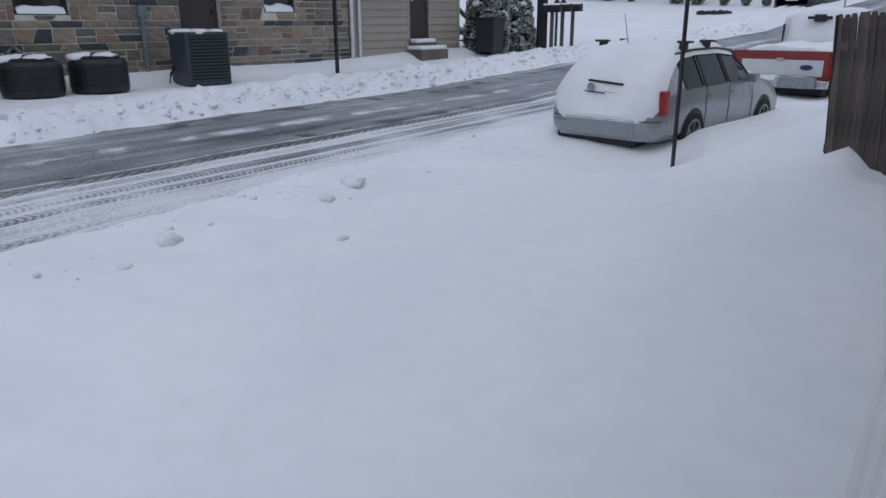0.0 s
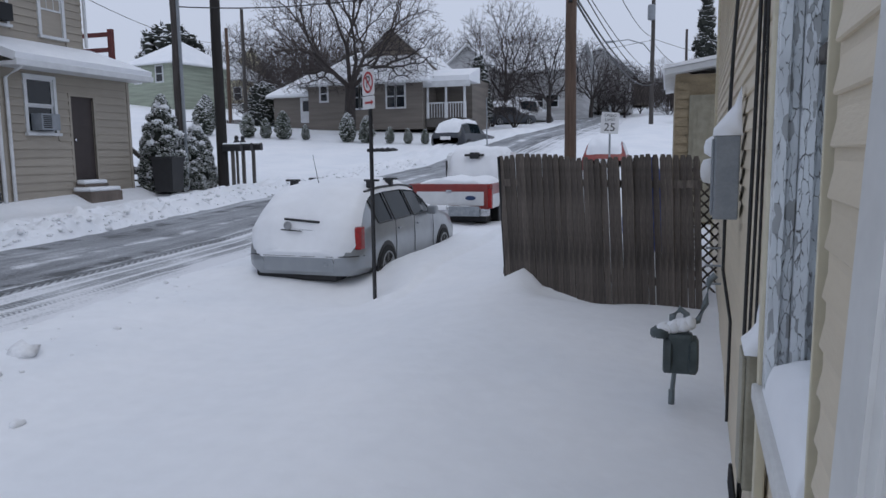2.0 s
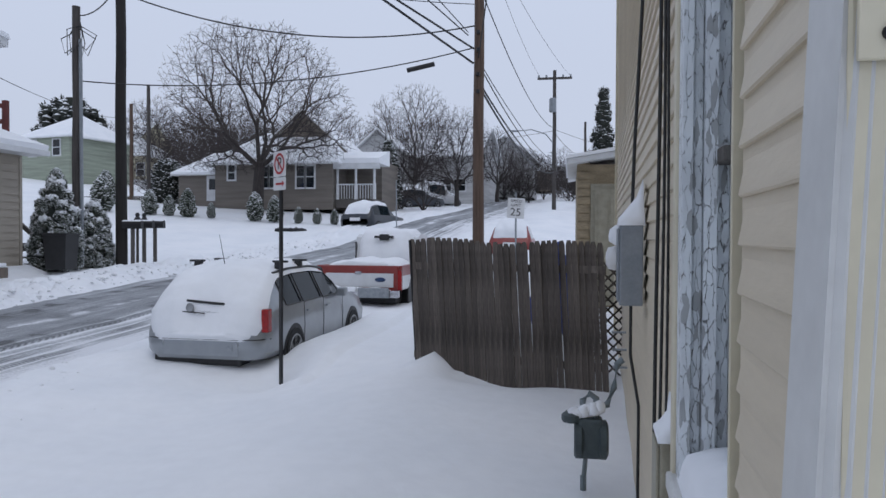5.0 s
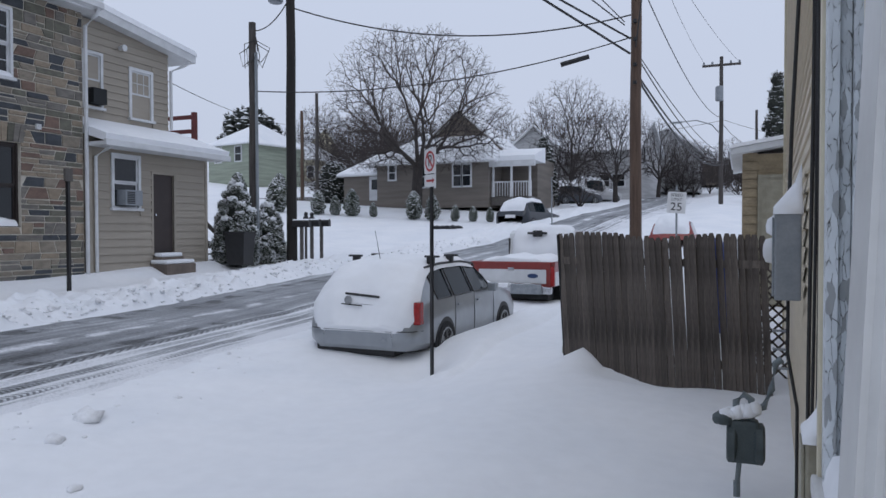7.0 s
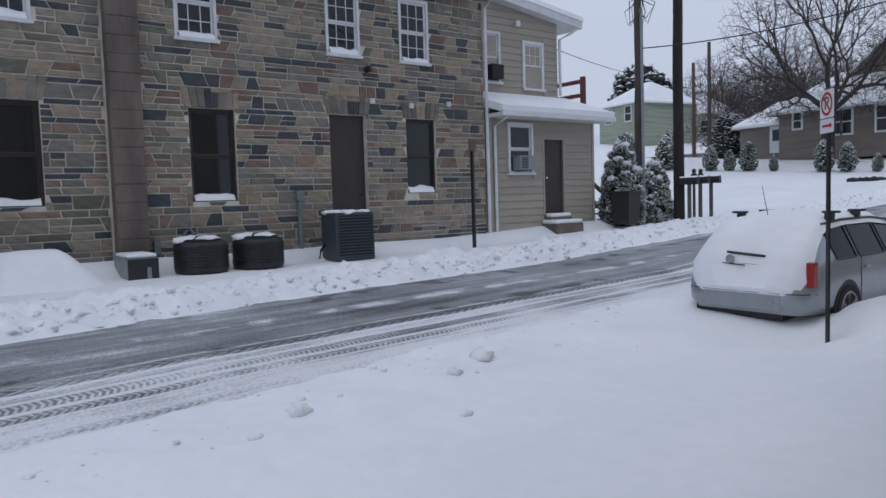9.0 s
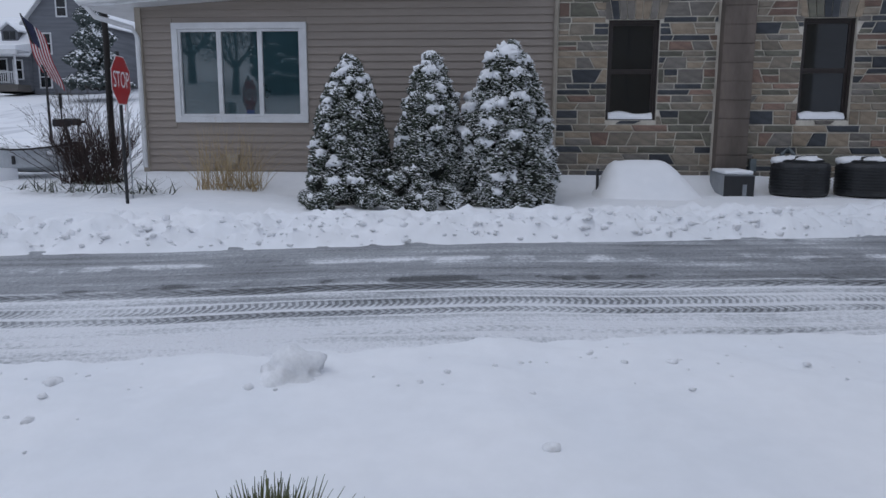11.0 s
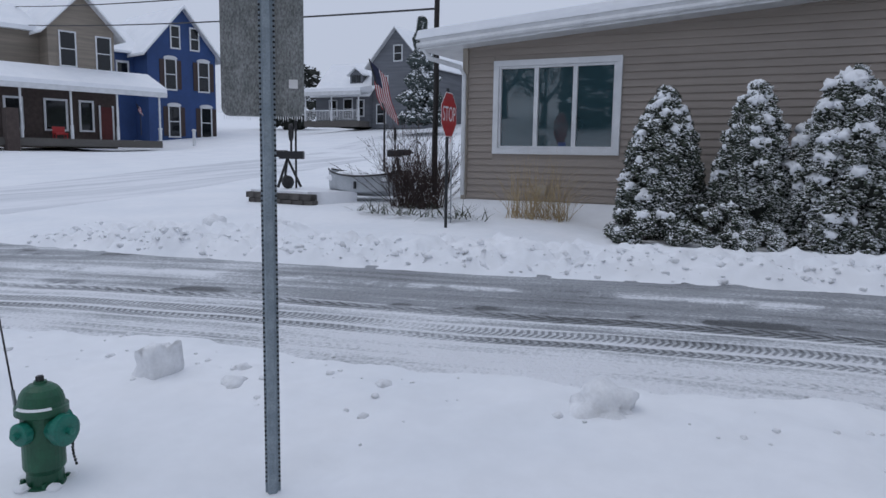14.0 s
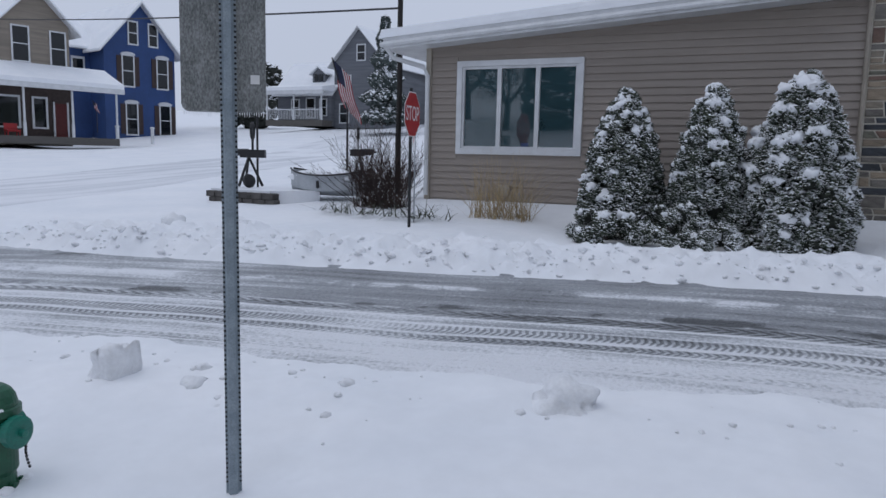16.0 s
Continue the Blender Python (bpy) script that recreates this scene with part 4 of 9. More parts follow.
uw = sash_window(rear, UX, 14.75, 15.25, 5.15, 6.5, M["white"], w=0.08, muntins=(0, 0), snow=False, label="narrow white window with an air conditioner")
bm = B()
box(bm, UX - 0.1, 14.78, 5.2, UX + 0.3, 15.22, 5.6, 0.015)
part("air_conditioner", bm, M["ac_dark"], uw)
bm = B()
RZ = lambda y: 7.62 - 0.13 * (y - 13.6)
prism(bm, [(UX + 0.35, 13.6, RZ(13.6) - 0.02), (UX + 0.35, 18.5, RZ(18.5) - 0.02), (UX + 0.35, 18.5, RZ(18.5) + 0.2), (UX + 0.35, 13.6, RZ(13.6) + 0.2)], (-6, 0, 0))
part("fascia", bm, M["white"], rear)
bm = B()
prism(bm, [(UX + 0.38, 13.6, RZ(13.6) + 0.2), (UX + 0.38, 18.55, RZ(18.55) + 0.2), (UX + 0.36, 18.5, RZ(18.5) + 0.34), (UX + 0.36, 13.6, RZ(13.6) + 0.36)], (-6.1, 0, 0))
part("roof", bm, M["snow"], rear, "upper roof under snow")
bm = B()
tube(bm, [(UX + 0.3, 18.3, 6.95), (UX + 0.2, 18.1, 6.8), (UX + 0.08, 17.75, 6.6), (UX + 0.08, 17.75, 4.9)], 0.045, seg=8)
part("downspout", bm, M["white"], rear)
bm = B()
lathe(bm, [(0.05, 0), (0.07, 0.08), (0.09, 0.2)], (UX + 0.02, 15.9, 6.85), 10, "x")
part("floodlight", bm, M["white"], rear, "small white floodlight")


# ---- the house beside the camera ----
own = thing("cream_house", (0.19, 2.40, 0), -2.12, "house with cream vinyl siding, cables and meters on its long wall", "house")
CW = (0.02, 0.90, 1.12, 3.6)
bm = B()
pierced(bm, 0.16, 0.15, -0.86, 9.7, -0.4, 6.6, [CW])
box(bm, 0.16, 9.5, -0.4, 4.0, 9.7, 6.6)
box(bm, 0.16, -0.86, -0.4, 4.0, -0.70, 6.6)
box(bm, 3.8, -0.7, -0.4, 4.0, 9.5, 6.6)
box(bm, 0.16, -0.7, 6.4, 3.8, 9.5, 6.6)
own_wall = part("wall", bm, M["cream"], own)
bm = B()
box(bm, -0.012, -0.88, -0.3, 0.05, -0.80, 6.5)
box(bm, -0.03, 9.62, -0.3, 0.05, 9.74, 6.5)
part("corner_post", bm, M["cream_trim"], own)
bm = B()
box(bm, -0.083, -0.905, -0.3, 0.6, -0.87, 6.4, 0.004)
part("front_board", bm, M["cream_trim"], own)
bm = B()
prism(bm, [(-0.5, -1.0, 6.45), (-0.5, 9.9, 6.45), (-0.5, 9.9, 6.7), (-0.5, -1.0, 6.7)], (4.6, 0, 0))
part("roof", bm, M["snow"], own)
# old window in a deep reveal, its far jamb boards thick with peeling paint
bm = B()
box(bm, 0.125, 0.02, 1.12, 0.155, 0.90, 3.6)
oldw = part("old_window", bm, M["peel"], own, "old window with thick peeling white paint and snow on its sill")
for nm, dims in (("casing", (-0.022, 0.80, 1.14, 0.010, 0.898, 3.7, 0.004)), ("bead", (0.011, 0.825, 1.14, 0.042, 0.898, 3.7, 0.008)), ("jamb", (0.043, 0.808, 1.14, 0.084, 0.898, 3.7, 0.003)), ("sash_stile", (0.085, 0.845, 1.14, 0.124, 0.898, 3.7, 0.004))):
    bm = B()
    box(bm, *dims)
    part(nm, bm, M["peel"], oldw)
bm = B()
box(bm, 0.080, 0.70, 2.115, 0.124, 0.844, 2.16, 0.004)
part("broken_stop", bm, M["wood_grey"], oldw, "split bare wooden stop")
bm = B()
box(bm, -0.05, 0.035, 1.075, 0.124, 0.93, 1.135, 0.012)
part("sill", bm, M["gutter"], oldw)
bm = B()
prev = None
for i in range(23):
    t = i / 22
    yy = 0.05 + 0.80 * t
    hh = 0.085 + 0.05 * math.sin(3.14 * t) + 0.03 * noise.noise(Vector((yy * 6, 2, 0)))
    ring = [bm.verts.new(Vector(p)) for p in ((0.123, yy, 1.13), (0.123, yy, 1.14 + hh * 1.15), (0.06, yy, 1.14 + hh * 1.05), (0.0, yy, 1.14 + hh * 0.85), (-0.015, yy, 1.14 + hh * 0.5), (-0.025, yy, 1.13))]
    if prev:
        for a in range(5):
            bm.faces.new((prev[a], prev[a + 1], ring[a + 1], ring[a]))
    else:
        bm.faces.new(ring)
    prev = ring
bm.faces.new(prev[::-1])
part("snow_ledge", bm, M["snow"], oldw, "snow heaped on the sill", smooth=True)
bm = B()
box(bm, -0.032, 0.90, 0.0, 0.0, 0.975, 6.4, 0.006)
box(bm, -0.006, 0.046, 0.0, 0.10, 0.062, 6.4, 0.003)
part("window_trim", bm, M["cream_trim"], own, "cream channel round the old window")

# downspout at the near corner, smooth side and fluted front, with its strap
bm = B()
out = []
n = 5
for k in range(n * 4 + 1):
    t = k / (n * 4)
    out.append((0.073 + 0.062 * t, 1.497 + 0.004 * (0.5 - 0.5 * math.cos(t * n * 6.28319)), -0.2))
out += [(0.135, 1.585, -0.2), (0.128, 1.59, -0.2), (0.079, 1.59, -0.2), (0.073, 1.584, -0.2)]
prism(bm, out, (0, 0, 6.4))
for v in bm.verts:
    v.co.x += 0.04 * (v.co.z - 2.15)  # the spout leans out at its foot
spout = tagged(part("downspout", bm, M["gutter"], None), "white fluted aluminium downspout at the house corner", "downspout")
bm = B()
box(bm, 0.078, 1.488, 2.03, 0.165, 1.494, 2.11, 0.002)
strap = part("strap", bm, M["cream_trim"], spout, "cream metal strap with two screws")
for zz in (2.05, 2.092):
    bm = B()
    lathe(bm, [(0.006, 0), (0.006, -0.004), (0.003, -0.005)], (0.1, 1.488, zz), 10, "y")
    part("screw", bm, M["rubber"], strap, "rusty screw")

# meters, boxes and cables on the long wall
def wall_box(name, y0, y1, z0, z1, out, mat, label, category, snowcap=0.0):
    t = thing(name, own.matrix_basis @ Vector((0, 0, 0)), -2.12, label, category)
    bm = B()
    box(bm, -out, y0, z0, -0.02, y1, z1, 0.01)
    part("body", bm, mat, t)
    bm = B()
    box(bm, -out - 0.012, y0 + 0.015, z0 + 0.02, -out - 0.001, y1 - 0.015, z1 - 0.02, 0.004)
    part("lid", bm, mat, t)
    if snowcap:
        bm = B()
        prev = None
        for k in range(9):
            f = k / 8
            yy = y0 - 0.005 + (y1 - y0 + 0.01) * f
            g = snowcap * (0.35 + 0.65 * max(0.0, math.sin(3.1416 * f)) ** 0.6) * (1 - 0.3 * f)
            ring = [bm.verts.new(Vector(p)) for p in ((-out - 0.008, yy, z1 - 0.004), (-out - 0.006, yy, z1 + 0.035 * g), (-out * 0.7, yy, z1 + 0.09 * g), (-out * 0.35, yy, z1 + 0.15 * g), (-0.02, yy, z1 + 0.24 * g), (-0.01, yy, z1 - 0.004))]
            if prev:
                for a in range(5):
                    bm.faces.new((prev[a], prev[a + 1], ring[a + 1], ring[a]))
            else:
                bm.faces.new(ring)
            prev = ring
        bm.faces.new(prev[::-1])
        part("snow_cap", bm, M["snow"], t, smooth=True)
    return t


bx = wall_box("disconnect_box", 2.72, 3.02, 1.50, 1.96, 0.15, M["box_grey"], "grey steel disconnect box with a tall cap of snow", "electrical box", 1.3)
bm = B()
tube(bm, [(-0.08, 2.85, 1.5), (-0.08, 2.86, 1.2), (-0.03, 2.88, 0.9), (-0.03, 2.88, 0.3)], 0.009, seg=8)
tube(bm, [(-0.08, 2.85, 1.96), (-0.07, 2.8, 2.4), (-0.03, 2.7, 3.4), (-0.03, 2.7, 6.3)], 0.010, seg=8)
part("conduit", bm, M["wire"], bx)
lb = wall_box("utility_box", 1.02, 1.24, 0.72, 1.2, 0.06, M["box_beige"], "faded beige utility box capped with snow", "utility box", 0.75)
em = thing("electric_meter", own.matrix_basis @ Vector((0, 3.75, 0)), -2.12, "round glass electric meter on a beige socket", "meter")
bm = B()
box(bm, -0.10, -0.14, 1.55, -0.02, 0.14, 1.92, 0.012)
part("socket", bm, M["box_beige"], em)
bm = B()
lathe(bm, [(0.085, 0), (0.085, -0.06), (0.075, -0.10), (0.04, -0.115), (0.0, -0.118)], (-0.10, 0, 1.74), 16, "x")
part("dome", bm, M["sign_white"], em, smooth=True)
bm = B()
for k in range(4):
    lump(bm, (-0.12 + 0.01 * k, -0.1 + 0.07 * k, 1.9), 0.08, k, 0.25)
part("snow_cap", bm, M["snow"], em, smooth=True)
for k, (yy, rr, x_, bot) in enumerate(((1.75, 0.009, -0.018, 0.2), (1.52, 0.007, -0.018, 0.95), (1.36, 0.006, -0.016, 0.9))):
    bm = B()
    pts = [(x_ - 0.006 * math.sin(z * 1.7 + k), yy + 0.02 * math.sin(z * 0.9 + k), z) for z in np.linspace(bot, 6.3, 22)]
    tube(bm, pts, rr, seg=6)
    cb_ = part("cable", bm, M["wire"], None)
    cb_.matrix_basis = own.matrix_basis
    tagged(cb_, "black cable running up the cream siding", "cable", "wall cables")
bm = B()
for k in range(5):
    ph = k * 1.3
    pts = [(-0.05 - 0.03 * math.sin(t * 6.28 + ph), 1.35 + 0.09 * math.cos(t * 6.28 * 1.0 + ph) + 0.01 * k, 0.45 + 0.22 * math.sin(t * 6.28 + ph) - 0.02 * k) for t in np.linspace(0, 1, 20)]
    tube(bm, pts, 0.008, seg=5, cap=False)
tube(bm, [(-0.04, 1.3, 0.75), (-0.05, 1.32, 0.5), (-0.04, 1.3, 0.1)], 0.009, seg=5)
coil = part("cable_coil", bm, M["wire"], None)
coil.matrix_basis = own.matrix_basis
tagged(coil, "tangle of coiled black cable hanging on the wall", "cable")

# gas meter with its pipework
gm = thing("gas_meter", (0.02, 5.86, 0.0), 0, "grey-green gas meter capped with snow and icicles", "gas meter")
bm = B()
box(bm, -0.10, -0.08, 0.42, 0.12, 0.08, 0.76, 0.03)
part("body", bm, M["meter_green"], gm, smooth=False)
for sx in (-1, 1):
    bm = B()
    lathe(bm, [(0.14, -0.035), (0.165, -0.02), (0.165, 0.03), (0.13, 0.05)], (0.0, 0.0, 0.0), 20, "x")
    c = part("diaphragm_cover", bm, M["meter_green"], gm, smooth=False)
    c.matrix_basis = pose(0.01 + sx * 0.11, 0.02, 0.57)
bm = B()
tube(bm, [(-0.06, 0, 0.76), (-0.06, 0, 0.90), (0.0, 0, 0.96), (0.06, 0.0, 0.92), (0.06, 0, 0.76)], 0.03, seg=10)
tube(bm, [(0.07, 0.02, 0.84), (0.16, 0.05, 0.86), (0.22, 0.08, 1.0), (0.25, 0.1, 1.2), (0.30, 0.1, 1.24)], 0.03, seg=10)
tube(bm, [(-0.03, -0.02, 0.44), (-0.05, -0.03, 0.22)], 0.022, seg=10)
tube(bm, [(-0.05, -0.03, 0.27), (-0.05, -0.03, 0.15)], 0.032, seg=6)
part("pipe", bm, M["meter_grey"], gm)
bm = B()
lathe(bm, [(0.08, 0), (0.09, 0.02), (0.09, 0.06), (0.05, 0.09)], (-0.16, -0.02, 0.72), 16)
part("regulator", bm, M["meter_green"], gm)
bm = B()
for k in range(6):
    lump(bm, (-0.14 + 0.045 * k, -0.03 + 0.01 * (k % 2), 0.79 + 0.012 * k), 0.06, k, 0.3)
for k in range(3):
    tube(bm, [(-0.2 + 0.03 * k, -0.09, 0.77), (-0.2 + 0.03 * k, -0.09, 0.71 - 0.05 * random.random())], 0.006, 0.001, 5)
part("snow_cap", bm, M["snow"], gm, "snow with small icicles", smooth=True)
bm = B()
for k in range(3):
    tube(bm, [(0.27, 1.15 + 0.1 * k, 1.0 + 0.16 * k), (0.42, 1.15 + 0.1 * k, 1.0 + 0.16 * k)], 0.012, seg=6)
    tube(bm, [(0.28, 1.10 + 0.1 * k, 1.0 + 0.16 * k), (0.28, 1.20 + 0.1 * k, 1.0 + 0.16 * k)], 0.012, seg=6)
part("wall_hook", bm, M["grey_metal"], gm)
gm.matrix_basis = pose(0.0, 5.86, 0.07) @ Matrix.Diagonal((0.74, 0.74, 0.80, 1))

# leaning picket fence
fence = thing("picket_fence", (0, 0, 0), 0, "weathered grey dog-eared board fence, bowed and leaning", "fence")
FENCE_L, FENCE_R = Vector((-1.86, 8.92)), Vector((0.24, 8.42))
NP = 33
for k in range(NP):
    t = (k + 0.5) / NP
    p = FENCE_L.lerp(FENCE_R, t)
    p.y -= 0.10 * math.sin(t * 3.14)
    w = 0.0328 * random.uniform(0.92, 1.0)
    top = 1.86 + 0.03 * math.sin(t * 9) - 0.02 * random.random() - 0.03 * smooth01(0.6, 1.0, t)
    bot = 0.15
    lean = radians(4.6 + random.uniform(-0.22, 0.22) - 1.6 * t)
    bm = B()
    prism(bm, [(-w, 0, bot), (w, 0, bot), (w, 0, top - 0.05), (w * 0.55, 0, top), (-w * 0.55, 0, top), (-w, 0, top - 0.05)], (0, 0.018, 0))
    for v in bm.verts:
        v.co.x += 0.006 * math.sin(v.co.z * 3 + k)
    ob = part("picket", bm, M["fence"], fence)
    ob.matrix_basis = pose(p.x, p.y - 0.006 * (k % 2), 0.0, random.uniform(-0.8, 0.8) - 1.5, -math.degrees(lean), math.degrees(math.atan2((FENCE_R - FENCE_L).y, (FENCE_R - FENCE_L).x)))
    ob.location.x += math.sin(lean) * 0.7
for zz in (0.55, 1.55):
    bm = B()
    box(bm, -0.1, 0.03, zz - 0.04, 2.05, 0.07, zz + 0.04)
    r_ = part("rail", bm, M["fence"], fence)
    r_.matrix_basis = pose(FENCE_L.x + 0.08, FENCE_L.y - 0.02, 0, 0, 0, math.degrees(math.atan2((FENCE_R - FENCE_L).y, (FENCE_R - FENCE_L).x)))
bm = B()
tube(bm, [(FENCE_L.x + 0.03, FENCE_L.y + 0.05, 0.2), (FENCE_L.x - 0.07, FENCE_L.y + 0.06, 1.84)], 0.016, seg=8)
part("end_post", bm, M["black_metal"], fence)
# lattice panel between the fence and the house
lat = thing("lattice_panel", (0.30, 9.3, 0.3), 0, "dark wooden lattice panel between fence and house", "lattice")
for s in (-1, 1):
    bm = B()
    for k in range(10):
        c = k * 0.12
        box(bm, -0.3, -0.004 + 0.009 * s, -0.008, 0.3, 0.004 + 0.009 * s, 0.014, 0, Matrix.Translation((0.05, 0, 0.1 + c)) @ Matrix.Rotation(radians(45 * s), 4, "Y"))
    part("slats", bm, M["fence"], lat)

# outbuilding behind the fence
ob_ = thing("yellow_outbuilding", (0, 0, 0), 0, "small faded yellow outbuilding with an old board door", "outbuilding")
bm = B()
box(bm, 0.0, 16.0, 0.3, 3.6, 20.0, 3.35)
part("wall", bm, M["faded_yellow"], ob_)
bm = B()
prism(bm, [(-0.2, 15.6, 3.32), (3.8, 15.6, 3.95), (3.8, 15.6, 4.06), (-0.2, 15.6, 3.43)], (0, 5, 0))
part("roof_edge", bm, M["white"], ob_)
bm = B()
prism(bm, [(-0.24, 15.56, 3.43), (3.8, 15.56, 4.06), (3.8, 15.56, 4.14), (-0.2, 15.56, 3.50)], (0, 5, 0))
part("roof", bm, M["snow"], ob_)
bm = B()
box(bm, 0.27, 15.93, 0.5, 1.22, 15.99, 2.95)
part("door_casing", bm, M["box_beige"], ob_)
bm = B()
box(bm, 0.35, 15.90, 0.5, 1.14, 15.925, 2.85)
for k in range(3):
    box(bm, 0.42 + 0.24 * k, 15.885, 0.7, 0.60 + 0.24 * k, 15.899, 2.7)
part("door", bm, M["box_beige"], ob_, "old panelled door")
for k in range(17):
    bm = B()
    box(bm, 0.0, 15.985 - 0.004, 0.5 + 0.17 * k, 0.26, 15.998, 0.5 + 0.17 * k + 0.15)
    part("board", bm, M["faded_yellow"], ob_)


# ---- vehicles ----
def loft_rows(st):
    """Half-section points for stations (y, low, belt, top, w_low, w_belt, w_top)."""
    rows = []
    for y, zb, zc, zt, wl_, wc, wt in st:
        rows.append([(0, y, zb), (wl_ * 0.85, y, zb), (wl_ * 0.985, y, zb + 0.10), (wl_, y, (zb + zc) / 2 + 0.04), (wc * 0.99, y, zc - 0.05 if zt - zc > 0.06 else zc - 0.03),
                     (wc * 0.97, y, zc), (wt + 0.02, y, zt - 0.07 if zt - zc > 0.1 else zc + (zt - zc) * 0.4), (wt * 0.86, y, zt - 0.012), (wt * 0.4, y, zt + 0.012), (0, y, zt + 0.016)])
    return rows


def side_faces(bm, rows, pick):
    """Both mirrored sides of the loft where pick(station, ring) holds."""
    for s in (1, -1):
        vs = {}
        def v(i, k):
            if (i, k) not in vs:
                p = rows[i][k]
                vs[(i, k)] = bm.verts.new(Vector((p[0] * s, p[1], p[2])))
            return vs[(i, k)]
        for i in range(len(rows) - 1):
            for k in range(len(rows[0]) - 1):
                if pick(i, k):
                    q = [v(i, k), v(i, k + 1), v(i + 1, k + 1), v(i + 1, k)]
                    bm.faces.new(q if s > 0 else q[::-1])
    return bm


def wheel(parent, x, y, z, r, side, width=0.2):
    bm = B()
    lathe(bm, [(r * 0.72, 0), (r * 0.97, 0.0), (r, -0.03), (r, -width + 0.03), (r * 0.95, -width), (r * 0.7, -width)], (0, 0, 0), 28, "x")
    t = part("wheel", bm, M["rubber"], parent, smooth=False)
    t.matrix_basis = pose(x, y, z) @ Matrix.Diagonal((side, 1, 1, 1))
    bm = B()
    lathe(bm, [(r * 0.74, -0.02), (r * 0.72, 0.004), (r * 0.66, 0.004), (r * 0.63, -0.03)], (0, 0, 0), 28, "x")
    for k in range(6):
        a = k * 1.0472
        box(bm, -0.03, -0.035, 0, 0.0, 0.035, r * 0.68, 0, Matrix.Rotation(a, 4, "X"))
    lathe(bm, [(0.05, -0.02), (0.05, 0.008), (0.02, 0.012)], (0, 0, 0), 12, "x")
    part("rim", bm, M["rim"], t)
    return t


wagon = thing("station_wagon", (-4.60, 9.16, 0.05), -1.5, "silver station wagon buried to its sills, rear covered by snow", "car")
ST = [(0.0, 0.36, 0.60, 0.61, 0.52, 0.50, 0.46), (0.05, 0.31, 0.62, 0.66, 0.70, 0.68, 0.60), (0.15, 0.30, 0.64, 0.72, 0.81, 0.77, 0.68), (0.22, 0.30, 0.86, 0.94, 0.845, 0.80, 0.68),
      (0.36, 0.29, 0.90, 1.14, 0.862, 0.825, 0.67), (0.60, 0.28, 0.92, 1.30, 0.866, 0.835, 0.63), (0.78, 0.28, 0.925, 1.35, 0.868, 0.845, 0.61), (1.28, 0.27, 0.93, 1.39, 0.869, 0.85, 0.61),
      (1.36, 0.27, 0.93, 1.393, 0.869, 0.85, 0.61), (2.06, 0.27, 0.935, 1.395, 0.869, 0.85, 0.61), (2.14, 0.27, 0.935, 1.393, 0.869, 0.85, 0.61), (2.62, 0.27, 0.94, 1.35, 0.868, 0.845, 0.61),
      (2.95, 0.27, 0.94, 1.18, 0.867, 0.84, 0.66), (3.26, 0.27, 0.93, 0.985, 0.866, 0.83, 0.72), (3.75, 0.27, 0.87, 0.92, 0.862, 0.81, 0.70), (4.15, 0.28, 0.79, 0.83, 0.84, 0.78, 0.66), (4.33, 0.30, 0.66, 0.70, 0.78, 0.72, 0.6), (4.4, 0.36, 0.55, 0.56, 0.64, 0.6, 0.5)]
rows = loft_rows(ST)
GLASS_SPANS = {6: "a", 8: "b", 10: "c", 11: "c"}
bm = side_faces(B(), rows, lambda i, k: not (k == 5 and i in GLASS_SPANS))
bm.faces.new([bm.verts.new(Vector(p)) for p in ((-0.52, 0, 0.36), (0.52, 0, 0.36), (0.50, 0, 0.6), (-0.50, 0, 0.6))])
bmesh.ops.remove_doubles(bm, verts=bm.verts, dist=0.0005)
body = part("body", bm, M["silver"], wagon, smooth=True)
md = body.modifiers.new("edges", "EDGE_SPLIT")
md.split_angle = radians(38)
for spans in ((6,), (8,), (10, 11)):
    for s in (1, -1):
        bm = B()
        for i in spans:
            q = [rows[i][5], rows[i][6], rows[i + 1][6], rows[i + 1][5]]
            bm.faces.new([bm.verts.new(Vector((p[0] * s + 0.002 * s, p[1], p[2]))) for p in q])
        bmesh.ops.remove_doubles(bm, verts=bm.verts, dist=0.0005)
        sw = part("side_window", bm, M["car_glass"], wagon)
        bm = B()
        loop_ = [rows[spans[0]][5], rows[spans[0]][6]] + [rows[i + 1][6] for i in spans] + [rows[spans[-1] + 1][5]]
        pts = [(p[0] * s + 0.006 * s, p[1], p[2]) for p in loop_]
        tube(bm, pts + [pts[0]], 0.012, seg=4, cap=False)
        part("window_seal", bm, M["black_plastic"], sw)
bm = B()
for s in (1, -1):
    pts = [(rows[i][6][0] * s * 0.98, rows[i][0][1], rows[i][6][2] + 0.06) for i in (6, 7, 8, 9, 10, 11)]
    tube(bm, [(pts[0][0], pts[0][1] - 0.05, pts[0][2] - 0.05)] + pts + [(pts[-1][0], pts[-1][1] + 0.08, pts[-1][2] - 0.05)], 0.018, seg=6)
rail = part("roof_rail", bm, M["black_plastic"], wagon, "black roof rails")
for yy in (1.05, 1.75):
    bm = B()
    for s in (1, -1):
        box(bm, s * 0.60 - 0.05, yy - 0.045, 1.38, s * 0.60 + 0.05, yy + 0.045, 1.49, 0.015)
        box(bm, s * 0.62 - 0.11, yy - 0.03, 1.47, s * 0.62 + 0.11, yy + 0.03, 1.50, 0.012)
    part("crossbar", bm, M["black_plastic"], wagon, "black roof crossbar")
